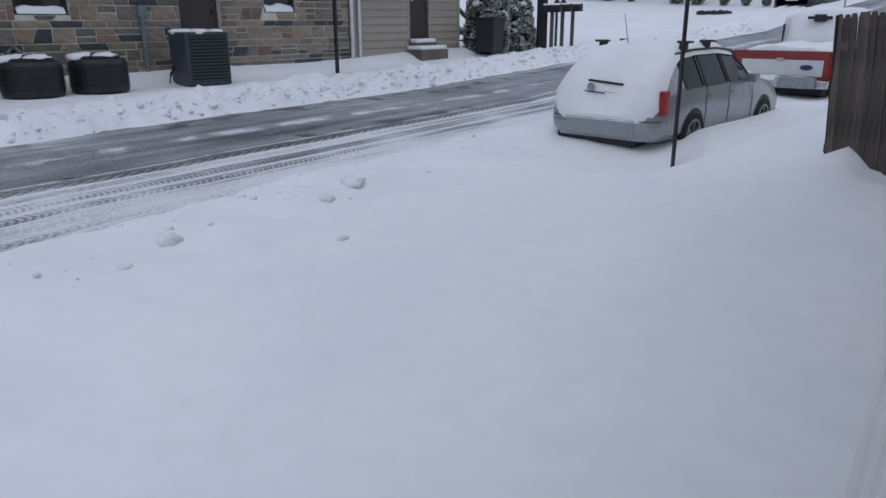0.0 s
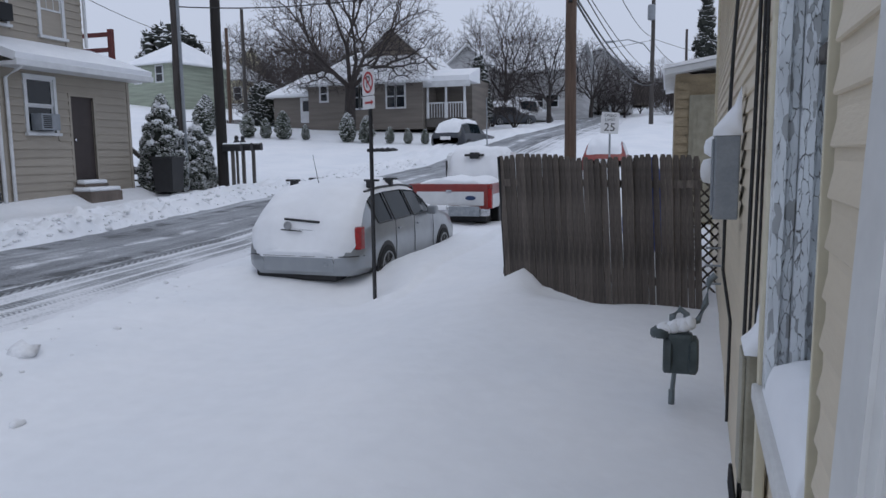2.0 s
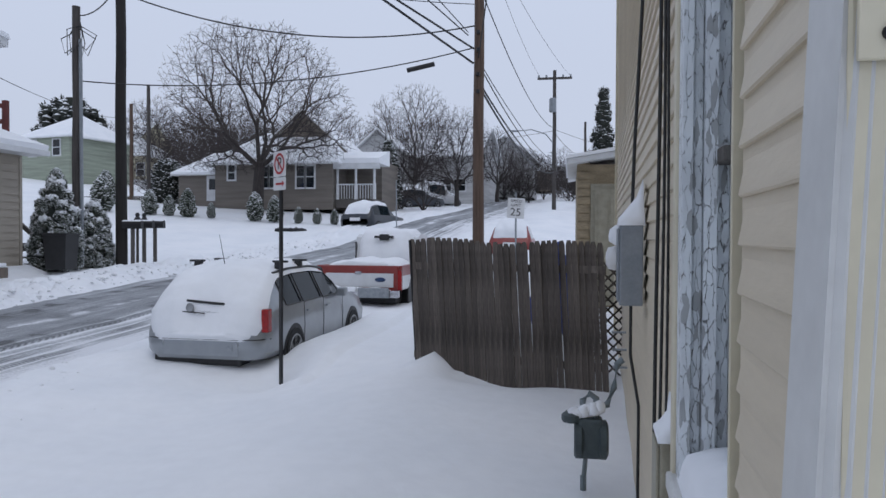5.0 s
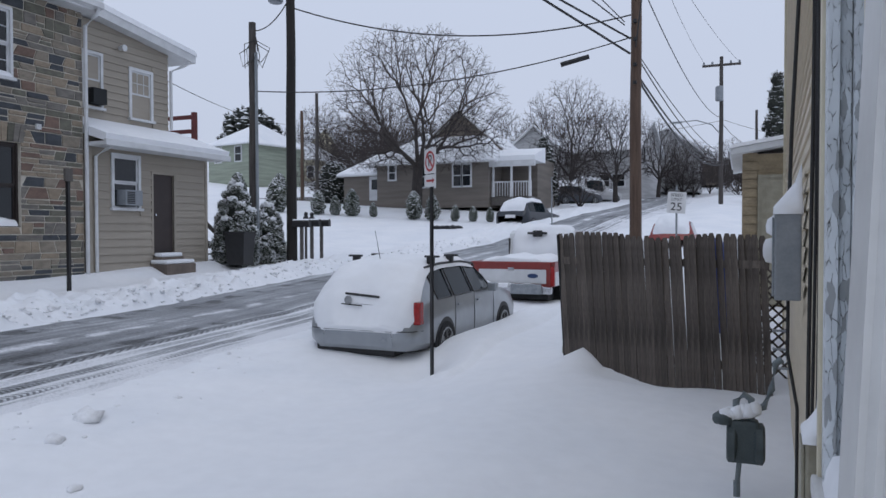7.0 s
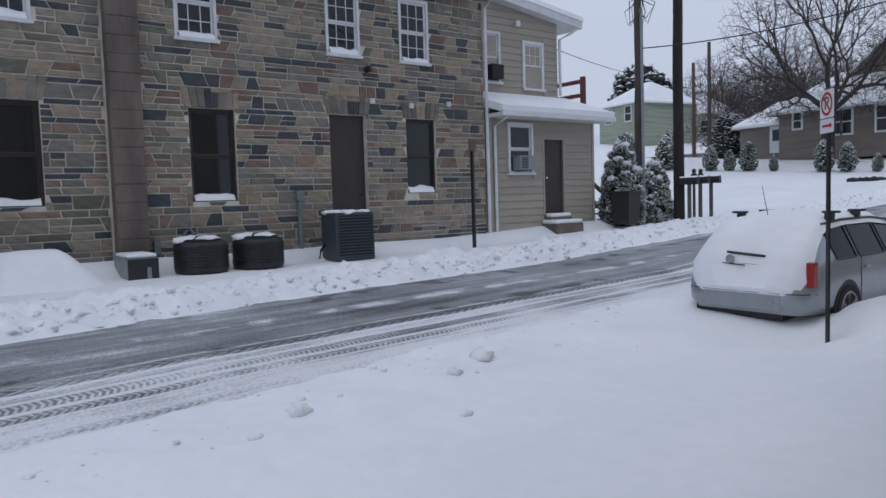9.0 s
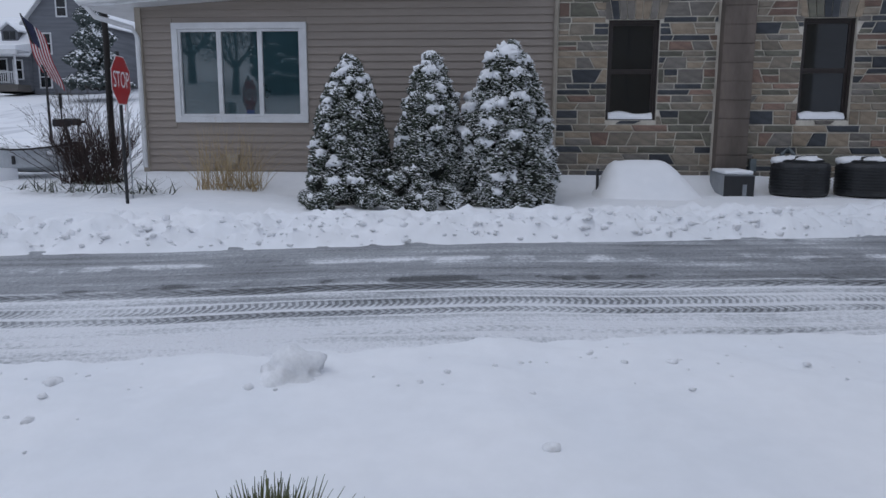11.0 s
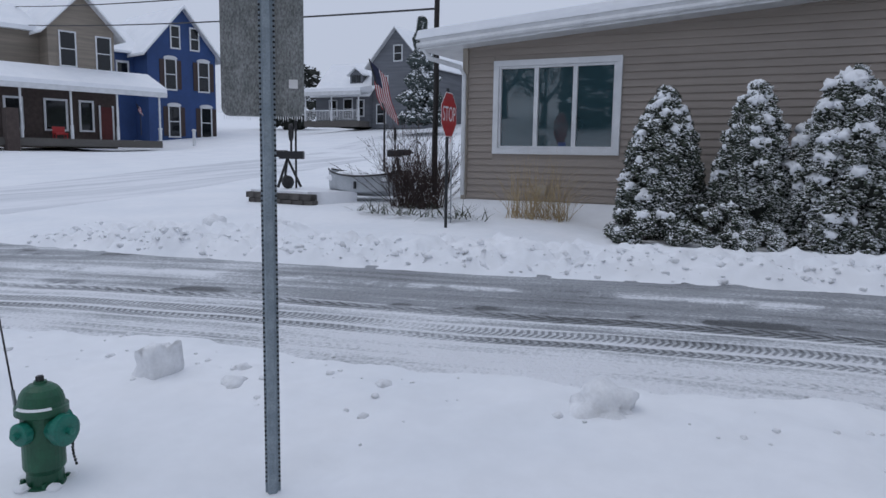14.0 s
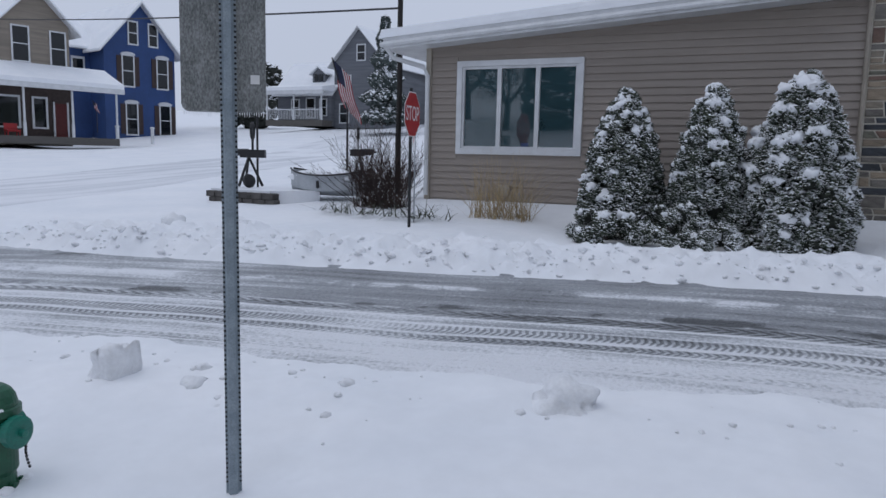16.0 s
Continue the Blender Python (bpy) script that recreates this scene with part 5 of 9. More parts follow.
for s in (1, -1):
    for yy in (0.98, 3.50):
        bm = B()
        lathe(bm, [(0.345, -0.02), (0.345, 0.003), (0.31, 0.004)], (s * 0.866, yy, 0.33), 28, "x")
        part("wheel_arch", bm, M["black_plastic"], wagon)
        wheel(wagon, s * 0.885, yy, 0.31, 0.31, s)
    bm = B()
    box(bm, s * 0.805 - 0.05, 0.14, 0.64, s * 0.805 + 0.045, 0.27, 0.93, 0.02)
    if s > 0:
        part("tail_lamp", bm, M["tail_red"], wagon, "red tail lamp")
    bm = B()
    box(bm, s * 0.92 - 0.08, 2.72, 0.90, s * 0.92 + 0.08, 2.86, 1.03, 0.03)
    part("wing_mirror", bm, M["silver"], wagon)
    for yy in (1.50, 2.30):
        bm = B()
        box(bm, s * 0.868 - 0.012, yy - 0.07, 0.79, s * 0.868 + 0.012, yy + 0.07, 0.82, 0.008)
        part("door_handle", bm, M["silver"], wagon)
    for yy, z1_ in ((1.33, 0.93), (2.10, 0.93), (2.98, 0.90)):
        bm = B()
        tube(bm, [(s * 0.858, yy, z1_), (s * 0.872, yy, 0.62), (s * 0.862, yy, 0.36)], 0.004, seg=4)
        part("door_gap", bm, M["black_plastic"], wagon)
# black slab added for the dark shadow gap below the bumper
bm = B()
box(bm, -0.70, 0.10, 0.22, 0.5, 0.5, 0.37, 0.04)
part("undertray", bm, M["black_plastic"], wagon)
bm = B()
tube(bm, [(-0.74, 0.06, 0.56), (-0.50, -0.012, 0.56), (0.50, -0.012, 0.56), (0.74, 0.06, 0.56), (0.85, 0.24, 0.56)], 0.006, seg=4)
part("bumper_seam", bm, M["black_plastic"], wagon)


def snow_shell(parent, profile, thick, seed=0.0, nx=22, edge=0.9, name="snow_cover", label="deep soft snow"):
    """Snow over a profile of (y, z, half width), swollen in the middle and thin at the rims."""
    bm = B()
    prof = []
    for (a, c) in zip(profile, profile[1:]):
        for t in np.linspace(0, 1, 6, endpoint=False):
            prof.append([a[i] + (c[i] - a[i]) * t for i in range(3)])
    prof.append(list(profile[-1]))
    rows_ = []
    n = len(prof)
    for i, (y, z, w) in enumerate(prof):
        a, c = prof[max(0, i - 1)], prof[min(n - 1, i + 1)]
        nrm = Vector((0, -(c[1] - a[1]), c[0] - a[0])).normalized()
        row = []
        for k in range(nx + 1):
            u = -1 + 2 * k / nx
            rim = max(0.0, 1 - abs(u) ** 6) ** 0.7 * min(1.0, i / 2.5, (n - 1 - i) / 2.5)
            h = thick * rim * (0.75 + 0.5 * noise.noise(Vector((u * 2.2 + seed, y * 1.8, z * 1.8)))) - 0.03 * (1 - rim)
            drop = 0.10 * max(0.0, abs(u) - 0.55) ** 2 * 4
            row.append(bm.verts.new(Vector((u * w * edge, y, z)) + nrm * (h - drop * 0.3) + Vector((0, 0, -drop * 0.35))))
        rows_.append(row)
    for p, q in zip(rows_, rows_[1:]):
        for k in range(nx):
            bm.faces.new((p[k], p[k + 1], q[k + 1], q[k]))
    return part(name, bm, M["snow"], parent, label, smooth=True)


snow_shell(wagon, [(-0.01, 0.54, 0.54), (0.03, 0.60, 0.68), (0.09, 0.74, 0.77), (0.17, 0.93, 0.81), (0.36, 1.14, 0.77), (0.60, 1.30, 0.72), (0.80, 1.36, 0.68), (1.3, 1.40, 0.66), (2.0, 1.405, 0.66), (2.6, 1.36, 0.66)], 0.115, 2.0, edge=1.0, label="thick snow over tailgate and roof")
snow_shell(wagon, [(2.75, 1.36, 0.62), (2.95, 1.22, 0.66), (3.26, 0.99, 0.74), (3.75, 0.92, 0.74), (4.15, 0.83, 0.72), (4.32, 0.70, 0.66)], 0.11, 5.0, label="snow over windscreen and bonnet")
bm = B()
box(bm, -0.10, -0.012, 0, 0.42, 0.012, 0.03, 0.008)
wp = part("wiper", bm, M["black_plastic"], wagon)
wp.matrix_basis = pose(-0.14, 0.10, 1.0, -25, 4, 0)
bm = B()
box(bm, -0.16, 0, 0, 0.16, 0.02, 0.014, 0.004)
pl = part("plate_recess", bm, M["black_plastic"], wagon)
pl.matrix_basis = pose(-0.12, 0.035, 0.875, -10, 3, 0)
bm = B()
lathe(bm, [(0.055, 0.0), (0.055, -0.012), (0.045, -0.016)], (0, 0, 0), 20, "y")
bd = part("badge", bm, M["rim"], wagon)
bd.matrix_basis = pose(-0.16, 0.045, 0.94, -10, 0, 0)
bm = B()
box(bm, -0.22, -0.004, -0.045, 0.22, 0.006, 0.045, 0.02)
pt = part("bare_patch", bm, M["silver"], wagon, "patch of silver paint wiped free of snow")
pt.matrix_basis = pose(0.10, 0.075, 0.84, -14, 3, 0)
bm = B()
tube(bm, [(-0.05, 0.78, 1.38), (-0.08, 0.66, 1.84)], 0.006, 0.003, 5)
part("antenna", bm, M["black_plastic"], wagon)
bm = B()
box(bm, 0.36, -0.006, 0.43, 0.44, 0.004, 0.49)
part("maker_plate", bm, M["grey_metal"], wagon)
wagon.matrix_basis = wagon.matrix_basis @ Matrix.Diagonal((0.98, 0.95, 1, 1))

truck = thing("pickup_truck", (-4.76, 16.5, 0.12), 0, "red and white pickup truck under snow", "pickup")
bm = B()
box(bm, -0.98, 0.06, 0.55, 0.98, 2.5, 1.02, 0.05)
box(bm, -0.98, 2.5, 0.5, 0.98, 5.2, 1.05, 0.06)
part("lower_body", bm, M["truck_white"], truck)
bm = B()
box(bm, -0.985, 0.05, 0.86, -0.88, 2.45, 1.10, 0.03)
box(bm, 0.88, 0.05, 0.86, 0.985, 2.45, 1.10, 0.03)
part("bed_rail", bm, M["truck_red"], truck, "red bed sides")
bm = B()
box(bm, -0.90, 0.0, 0.50, 0.90, 0.08, 1.10, 0.02)
tg = part("tailgate", bm, M["truck_red"], truck, "red tailgate with a white panel")
bm = B()
box(bm, -0.76, -0.012, 0.62, 0.80, 0.002, 0.93, 0.01)
part("panel", bm, M["truck_white"], tg)
bm = B()
box(bm, -0.07, -0.03, 0.90, 0.07, -0.005, 0.97, 0.01)
part("latch", bm, M["chrome"], tg)
bm = B()
lathe(bm, [(0.12, 0), (0.12, -0.01), (0.11, -0.014)], (0, 0, 0), 24, "y")
ov = part("oval_badge", bm, M["badge_blue"], tg)
ov.matrix_basis = pose(0.5, -0.012, 0.79) @ Matrix.Diagonal((1, 1, 0.42, 1))
for s in (1, -1):
    bm = B()
    box(bm, s * 0.94 - 0.045, -0.01, 0.56, s * 0.94 + 0.045, 0.1, 1.0, 0.01)
    part("tail_lamp", bm, M["tail_red"], truck)
    for yy in (1.15, 4.3):
        wheel(truck, s * 0.96, yy, 0.36, 0.37, s, 0.24)
        bm = B()
        lathe(bm, [(0.45, -0.03), (0.45, 0.004), (0.39, 0.006)], (s * 0.975, yy, 0.42), 24, "x")
        part("wheel_arch", bm, M["black_plastic"], truck)
bm = B()
box(bm, -0.95, -0.16, 0.40, 0.95, -0.01, 0.56, 0.03)
bp_ = part("rear_bumper", bm, M["chrome"], truck, "chrome step bumper")
snow_shell(bp_, [(-0.17, 0.55, 0.93), (-0.1, 0.575, 0.93), (-0.02, 0.58, 0.93)], 0.06, 9.0)
bm = B()
box(bm, 0.05, -0.24, 0.40, 0.75, -0.16, 0.62, 0.02)
hb = part("hitch_step", bm, M["grey_metal"], truck, "grey hitch step")
snow_shell(hb, [(-0.26, 0.60, 0.01), (-0.2, 0.63, 0.01), (-0.1, 0.64, 0.01)], 0.02, 3.0)
bm = B()
prism(bm, [(0, 2.4, 1.04), (0, 2.6, 1.72), (0, 2.85, 1.80), (0, 3.6, 1.80), (0, 4.3, 1.05)], (0.82, 0, 0))
prism(bm, [(0, 2.4, 1.04), (0, 2.6, 1.72), (0, 2.85, 1.80), (0, 3.6, 1.80), (0, 4.3, 1.05)], (-0.82, 0, 0))
part("cab", bm, M["truck_white"], truck, "cab with snow-covered rear window")
bm = B()
box(bm, -0.80, 2.42, 1.05, -0.78, 2.52, 1.60)
part("cab_pillar", bm, M["black_plastic"], truck)
snow_shell(truck, [(2.36, 1.10, 0.80), (2.52, 1.65, 0.80), (2.62, 1.80, 0.80), (2.9, 1.86, 0.80), (3.5, 1.86, 0.80), (3.9, 1.6, 0.8), (4.3, 1.12, 0.85), (5.1, 1.08, 0.9)], 0.13, 7.0, label="snow over cab and bonnet")
snow_shell(truck, [(0.02, 1.06, 0.88), (0.1, 1.08, 0.88), (1.2, 1.10, 0.88), (2.3, 1.14, 0.86)], 0.14, 4.0, label="snow filling the truck bed")
bm = B()
box(bm, -0.28, 2.33, 1.70, 0.22, 2.42, 1.76, 0.02)
box(bm, -0.14, 2.30, 1.64, 0.10, 2.44, 1.80, 0.03)
part("brake_light", bm, M["black_plastic"], truck)
bm = B()
box(bm, -0.8, 0.2, 0.25, 0.8, 5.0, 0.5)
part("chassis", bm, M["black_plastic"], truck)


def far_car(at, rot, mat, label, snow=0.22, L=4.5, H=1.5, name="parked_car"):
    c = thing(name, at, rot, label, "car")
    s = [(0.0, 0.35, 0.7, 0.72, 0.7, 0.68, 0.6), (0.12, 0.28, 0.88, 0.95, 0.86, 0.84, 0.74), (0.5, 0.26, 0.92, H * 0.93, 0.88, 0.86, 0.66), (1.2, 0.26, 0.94, H, 0.88, 0.86, 0.64), (2.4, 0.26, 0.94, H * 0.98, 0.88, 0.86, 0.64), (3.1, 0.26, 0.92, 1.02, 0.88, 0.85, 0.72), (L - 0.25, 0.28, 0.82, 0.86, 0.84, 0.8, 0.68), (L, 0.36, 0.6, 0.62, 0.7, 0.66, 0.6)]
    r = loft_rows(s)
    bm = side_faces(B(), r, lambda i, k: not (k == 5 and 1 < i < 4))
    bmesh.ops.remove_doubles(bm, verts=bm.verts, dist=0.0005)
    part("body", bm, mat, c, smooth=True)
    bm = side_faces(B(), r, lambda i, k: k == 5 and 1 < i < 4)
    part("glass", bm, M["car_glass"], c)
    for sd in (1, -1):
        for yy in (0.85, L - 0.85):
            wheel(c, sd * 0.89, yy, 0.32, 0.33, sd)
    snow_shell(c, [(0.1, 0.95, 0.8), (0.45, H * 0.92, 0.72), (1.2, H, 0.68), (2.4, H * 0.98, 0.68), (3.1, 1.03, 0.78), (L - 0.2, 0.86, 0.76)], snow, at[0], label="thick snow on roof and bonnet")
    bm = B()
    box(bm, -0.28, -0.02, 0.62, 0.28, 0.0, 0.78)
    part("plate", bm, M["sign_white"], c)
    return c


far_car((-10.6, 35.6, 1.98), -10, M["dark_suv"], "dark compact car facing the street under snow")
far_car((-2.5, 30.0, 0.85), 0, M["truck_red"], "red car buried in snow beyond the fence", 0.3)
far_car((-13.2, 54.0, 3.9), -40, M["dark_suv"], "dark car under a thick load of snow", 0.42)
far_car((-11.9, 57.0, 4.2), -30, M["white_house"], "pale van under snow", 0.3, 4.8, 1.8, "parked_van")


# ---- street furniture ----
def slab_sign(name, w, h, r, mat, t=0.004):
    """A plate in the xz plane with rounded corners, looking to -y."""
    bm = B()
    o = []
    for cx, cz, a0 in ((w / 2 - r, h / 2 - r, 0), (-w / 2 + r, h / 2 - r, 90), (-w / 2 + r, -h / 2 + r, 180), (w / 2 - r, -h / 2 + r, 270)):
        for k in range(5):
            a = radians(a0 + k * 22.5)
            o.append((cx + r * math.cos(a), 0, cz + r * math.sin(a)))
    prism(bm, o, (0, t, 0))
    return bm


# no-parking sign on a dark post
npx, npy, npz = -3.505, 9.05, ground(-3.505, 9.05)
nps = thing("no_parking_sign", (npx, npy, 0), -40, "no-parking sign with an arrow on a dark steel post", "street sign")
bm = B()
box(bm, -0.032, -0.012, -0.1, 0.032, 0.012, 2.86, 0.004)
part("post", bm, M["black_metal"], nps)
bm = slab_sign("plate", 0.305, 0.30, 0.02, M["sign_white"])
np1 = part("plate", bm, M["sign_white"], nps, "white plate with a barred letter in a red ring")
np1.matrix_basis = pose(0, -0.022, 2.73)
bm = B()
lathe(bm, [(0.125, 0.0), (0.125, -0.002), (0.098, -0.002), (0.098, 0.0)], (0, 0, 0), 32, "y")
bm.faces.ensure_lookup_table()
bmesh.ops.delete(bm, geom=[f for f in bm.faces if len(f.verts) > 4], context="FACES")
box(bm, -0.11, -0.0035, -0.012, 0.11, -0.0015, 0.012, 0, Matrix.Rotation(radians(45), 4, "Y"))
rg = part("ring", bm, M["red"], np1)
rg.matrix_basis = pose(0, -0.001, 0)
text_mesh("letter", "P", 0.20, M["sign_black"], np1, pose(0, -0.0022, 0, 90, 0, 0))
bm = slab_sign("plate", 0.305, 0.15, 0.02, M["sign_white"])
np2 = part("plate", bm, M["sign_white"], nps, "white plate with an arrow")
np2.matrix_basis = pose(0, -0.022, 2.495)
bm = B()
box(bm, -0.09, -0.003, -0.012, 0.08, -0.001, 0.012)
prism(bm, [(0.07, -0.003, 0.032), (0.12, -0.003, 0), (0.07, -0.003, -0.032)], (0, 0.002, 0))
part("arrow", bm, M["red"], np2)

# back of a sign on a punched channel post, close by
ps = thing("street_sign", (-2.767, -2.394, 0), 306, "back of a weathered aluminium sign on a punched steel channel post", "street sign")
bm = B()
prism(bm, [(-0.040, 0, -0.2), (-0.028, 0, -0.2), (-0.016, 0.03, -0.2), (0.016, 0.03, -0.2), (0.028, 0, -0.2), (0.040, 0, -0.2), (0.040, 0.004, -0.2), (0.030, 0.004, -0.2), (0.018, 0.034, -0.2), (-0.018, 0.034, -0.2), (-0.030, 0.004, -0.2), (-0.040, 0.004, -0.2)], (0, 0, 3.0))
bmesh.ops.triangulate(bm, faces=[f for f in bm.faces if len(f.verts) > 4])
post_ = part("post", bm, M["post_steel"], ps, "galvanised channel post with punched holes")
bm = B()
for k in range(106):
    z = 0.06 + k * 0.0254
    for s in (-1, 1):
        lathe(bm, [(0.0066, 0.0), (0.0066, 0.0012)], (s * 0.0345, 0.0042, z), 7, "y")
part("punched_holes", bm, M["hole"], post_, kind="stuff")
bm = slab_sign("plate", 0.405, 0.61, 0.04, M["sign_back"])
pb = part("plate", bm, M["sign_back"], ps, "grey back of the plate, spotted and icy")
pb.matrix_basis = pose(0.022, -0.006, 2.285)
bm = B()
box(bm, -0.022, 0, -0.022, 0.022, 0.001, 0.022)
tg_ = part("sticker", bm, M["sign_white"], pb)
tg_.matrix_basis = pose(-0.15, 0.0052, -0.14)
bm = B()
for k in range(34):
    x_ = -0.19 + 0.38 * k / 33
    tube(bm, [(x_, 0.002, -0.300), (x_, 0.002, -0.312 - 0.016 * random.random())], 0.003, 0.0008, 4)
ic = part("icicles", bm, M["snow"], pb, "fringe of tiny icicles", kind="stuff")

# hydrant
hy = thing("fire_hydrant", (-2.22, -3.50, 0.0), 188, "green fire hydrant with teal caps and a chain", "hydrant")
bm = B()
lathe(bm, [(0.125, 0), (0.125, 0.03), (0.095, 0.035), (0.09, 0.09), (0.106, 0.12), (0.106, 0.40), (0.112, 0.41), (0.132, 0.415), (0.132, 0.452), (0.116, 0.458), (0.114, 0.48), (0.105, 0.515), (0.086, 0.545), (0.058, 0.566), (0.034, 0.572), (0.032, 0.585)], (0, 0, 0), 28)
part("barrel", bm, M["hydrant"], hy, smooth=False)
bm = B()
lathe(bm, [(0.022, 0.575), (0.022, 0.607), (0.018, 0.612)], (0, 0, 0), 5)
part("operating_nut", bm, M["black_metal"], hy)
for nm, rot_, r_, out_ in (("pumper_cap", 0, 0.085, 0.175), ("hose_cap", 90, 0.06, 0.155), ("hose_cap", -90, 0.06, 0.155)):
    bm = B()
    lathe(bm, [(r_ * 0.8, 0.08), (r_ * 0.8, out_ - 0.05), (r_, out_ - 0.045), (r_, out_ - 0.005), (r_ * 0.85, out_), (0.02, out_ + 0.004), (0.02, out_ + 0.03), (0.015, out_ + 0.032)], (0, 0, 0), 20, "y")
    c_ = part(nm, bm, M["hydrant_cap"], hy, "teal threaded cap")
    c_.matrix_basis = pose(0, 0, 0.335, 0, 0, rot_ + 180)
for k in range(8):
    bm = B()
    lathe(bm, [(0.014, 0.03), (0.014, 0.052), (0.009, 0.054)], (0.108 * math.cos(k * 0.785), 0.108 * math.sin(k * 0.785), 0), 6)
    part("bolt", bm, M["hydrant"], hy)
bm = B()
for k in range(12):
    t = k / 11
    lathe(bm, [(0.009, -0.003), (0.009, 0.003)], (0.10 - 0.01 * t, -0.13 + 0.03 * math.sin(t * 3), 0.30 - 0.19 * t), 6, "x" if k % 2 else "y")
part("chain", bm, M["black_metal"], hy, "steel chain")
bm = B()
prev = None
for k in range(11):
    a = radians(160 + k * 9)
    ring = [bm.verts.new(Vector((r_ * math.cos(a), r_ * math.sin(a), z_))) for r_, z_ in ((0.104, 0.450), (0.131, 0.450), (0.124, 0.461), (0.108, 0.467))]
    if prev:
        for q in range(4):
            bm.faces.new((prev[q], prev[(q + 1) % 4], ring[(q + 1) % 4], ring[q]))
    prev = ring
part("snow_rim", bm, M["snow"], hy)
bm = B()
for k in range(5):
    lump(bm, (0.13 * math.cos(k * 1.3 + 0.4), 0.13 * math.sin(k * 1.3 + 0.4), 0.03), 0.04, k, 0.3, 2, (1, 1, 0.6))
part("snow_foot", bm, M["snow"], hy, "snow clinging to the base flange", smooth=True)
mr_ = thing("marker_rod", (-2.157, -3.622, 0.43), 0, "thin black hydrant marker rod with a pale spring", "marker rod")
bm = B()
tube(bm, [(-0.02, 0.04, -0.06), (0, 0, 0), (0.025, -0.05, 0.45), (0.05, -0.10, 0.95)], 0.006, 0.004, 6)
part("rod", bm, M["black_metal"], mr_)
bm = B()
tube(bm, [(0, 0, 0.0), (0.006, -0.011, 0.1)], 0.011, 0.009, 8)
part("spring", bm, M["grey_metal"], mr_)

# stop sign
so = thing("stop_sign", (-11.31, -5.75, 0), 187, "red octagonal stop sign on a thin dark post", "stop sign")
bm = B()
tube(bm, [(0, 0.03, 0.3), (0, 0.03, 2.95)], 0.028, seg=10)
part("post", bm, M["black_metal"], so)
for nm, r_, mt, yy in (("rim", 0.412, "sign_white", 0.0), ("face", 0.395, "red", -0.003)):
    bm = B()
    prism(bm, [(r_ * math.cos(radians(22.5 + 45 * k)), 0, r_ * math.sin(radians(22.5 + 45 * k))) for k in range(8)], (0, 0.004, 0))
    fc = part(nm, bm, M[mt], so)
    fc.matrix_basis = pose(0, yy, 2.5)
text_mesh("word", "STOP", 0.29, M["sign_white"], fc, pose(0, -0.0012, 0, 90, 0, 0) @ Matrix.Diagonal((0.92, 1.25, 1, 1)))
sb = thing("small_sign", (-11.9, -6.0, 0), 35, "small white sign on a post behind the stop sign", "street sign")
bm = B()
box(bm, -0.02, 0, 0.4, 0.02, 0.02, 2.3)
part("post", bm, M["grey_metal"], sb)
bm = slab_sign("plate", 0.30, 0.45, 0.02, M["sign_white"])
q_ = part("plate", bm, M["sign_white"], sb)
q_.matrix_basis = pose(0, -0.01, 2.1)
bm = B()
box(bm, -0.09, -0.003, -0.02, 0.09, -0.001, 0.02, 0, Matrix.Rotation(radians(-40), 4, "Y"))
part("arrow", bm, M["red"], q_)

# speed sign
sp = thing("speed_limit_sign", (-1.85, 24.3, 0.8), 4, "white speed limit sign on a post beyond the fence", "street sign")
bm = B()
box(bm, -0.03, 0.01, -0.5, 0.03, 0.04, 2.5)
part("post", bm, M["grey_metal"], sp)
bm = slab_sign("plate", 0.61, 0.76, 0.03, M["sign_white"])
q_ = part("plate", bm, M["sign_white"], sp)
q_.matrix_basis = pose(0, 0, 1.98, 0, 4, 0) @ Matrix.Diagonal((0.9, 1, 0.86, 1))
text_mesh("word", "SPEED", 0.15, M["sign_black"], q_, pose(0, -0.003, 0.26, 90, 0, 0))
text_mesh("word", "LIMIT", 0.15, M["sign_black"], q_, pose(0, -0.003, 0.11, 90, 0, 0))
text_mesh("number", "25", 0.40, M["sign_black"], q_, pose(0, -0.003, -0.16, 90, 0, 0))

# mailboxes
def mailbox(at, rot):
    m_ = thing("mailbox", at, rot, "black mailbox on a grey wooden post, dusted with snow", "mailbox", "mailboxes by the kerb")
    bm = B()
    box(bm, -0.045, -0.045, -0.2, 0.045, 0.045, 0.92)
    part("post", bm, M["wood_grey"], m_)
    bm = B()
    o = [(-0.11, -0.28, 0.92), (0.11, -0.28, 0.92)] + [(0.11 * math.cos(a), -0.28, 1.05 + 0.11 * math.sin(a)) for a in np.linspace(0, 3.1416, 9)]
    prism(bm, o, (0, 0.56, 0))
    part("box", bm, M["black_plastic"], m_)
    bm = B()
    prism(bm, [(0.118 * math.cos(a), -0.27, 1.055 + 0.118 * math.sin(a)) for a in np.linspace(0.7, 2.4, 8)], (0, 0.54, 0))
    part("snow_cap", bm, M["snow"], m_)
    return m_


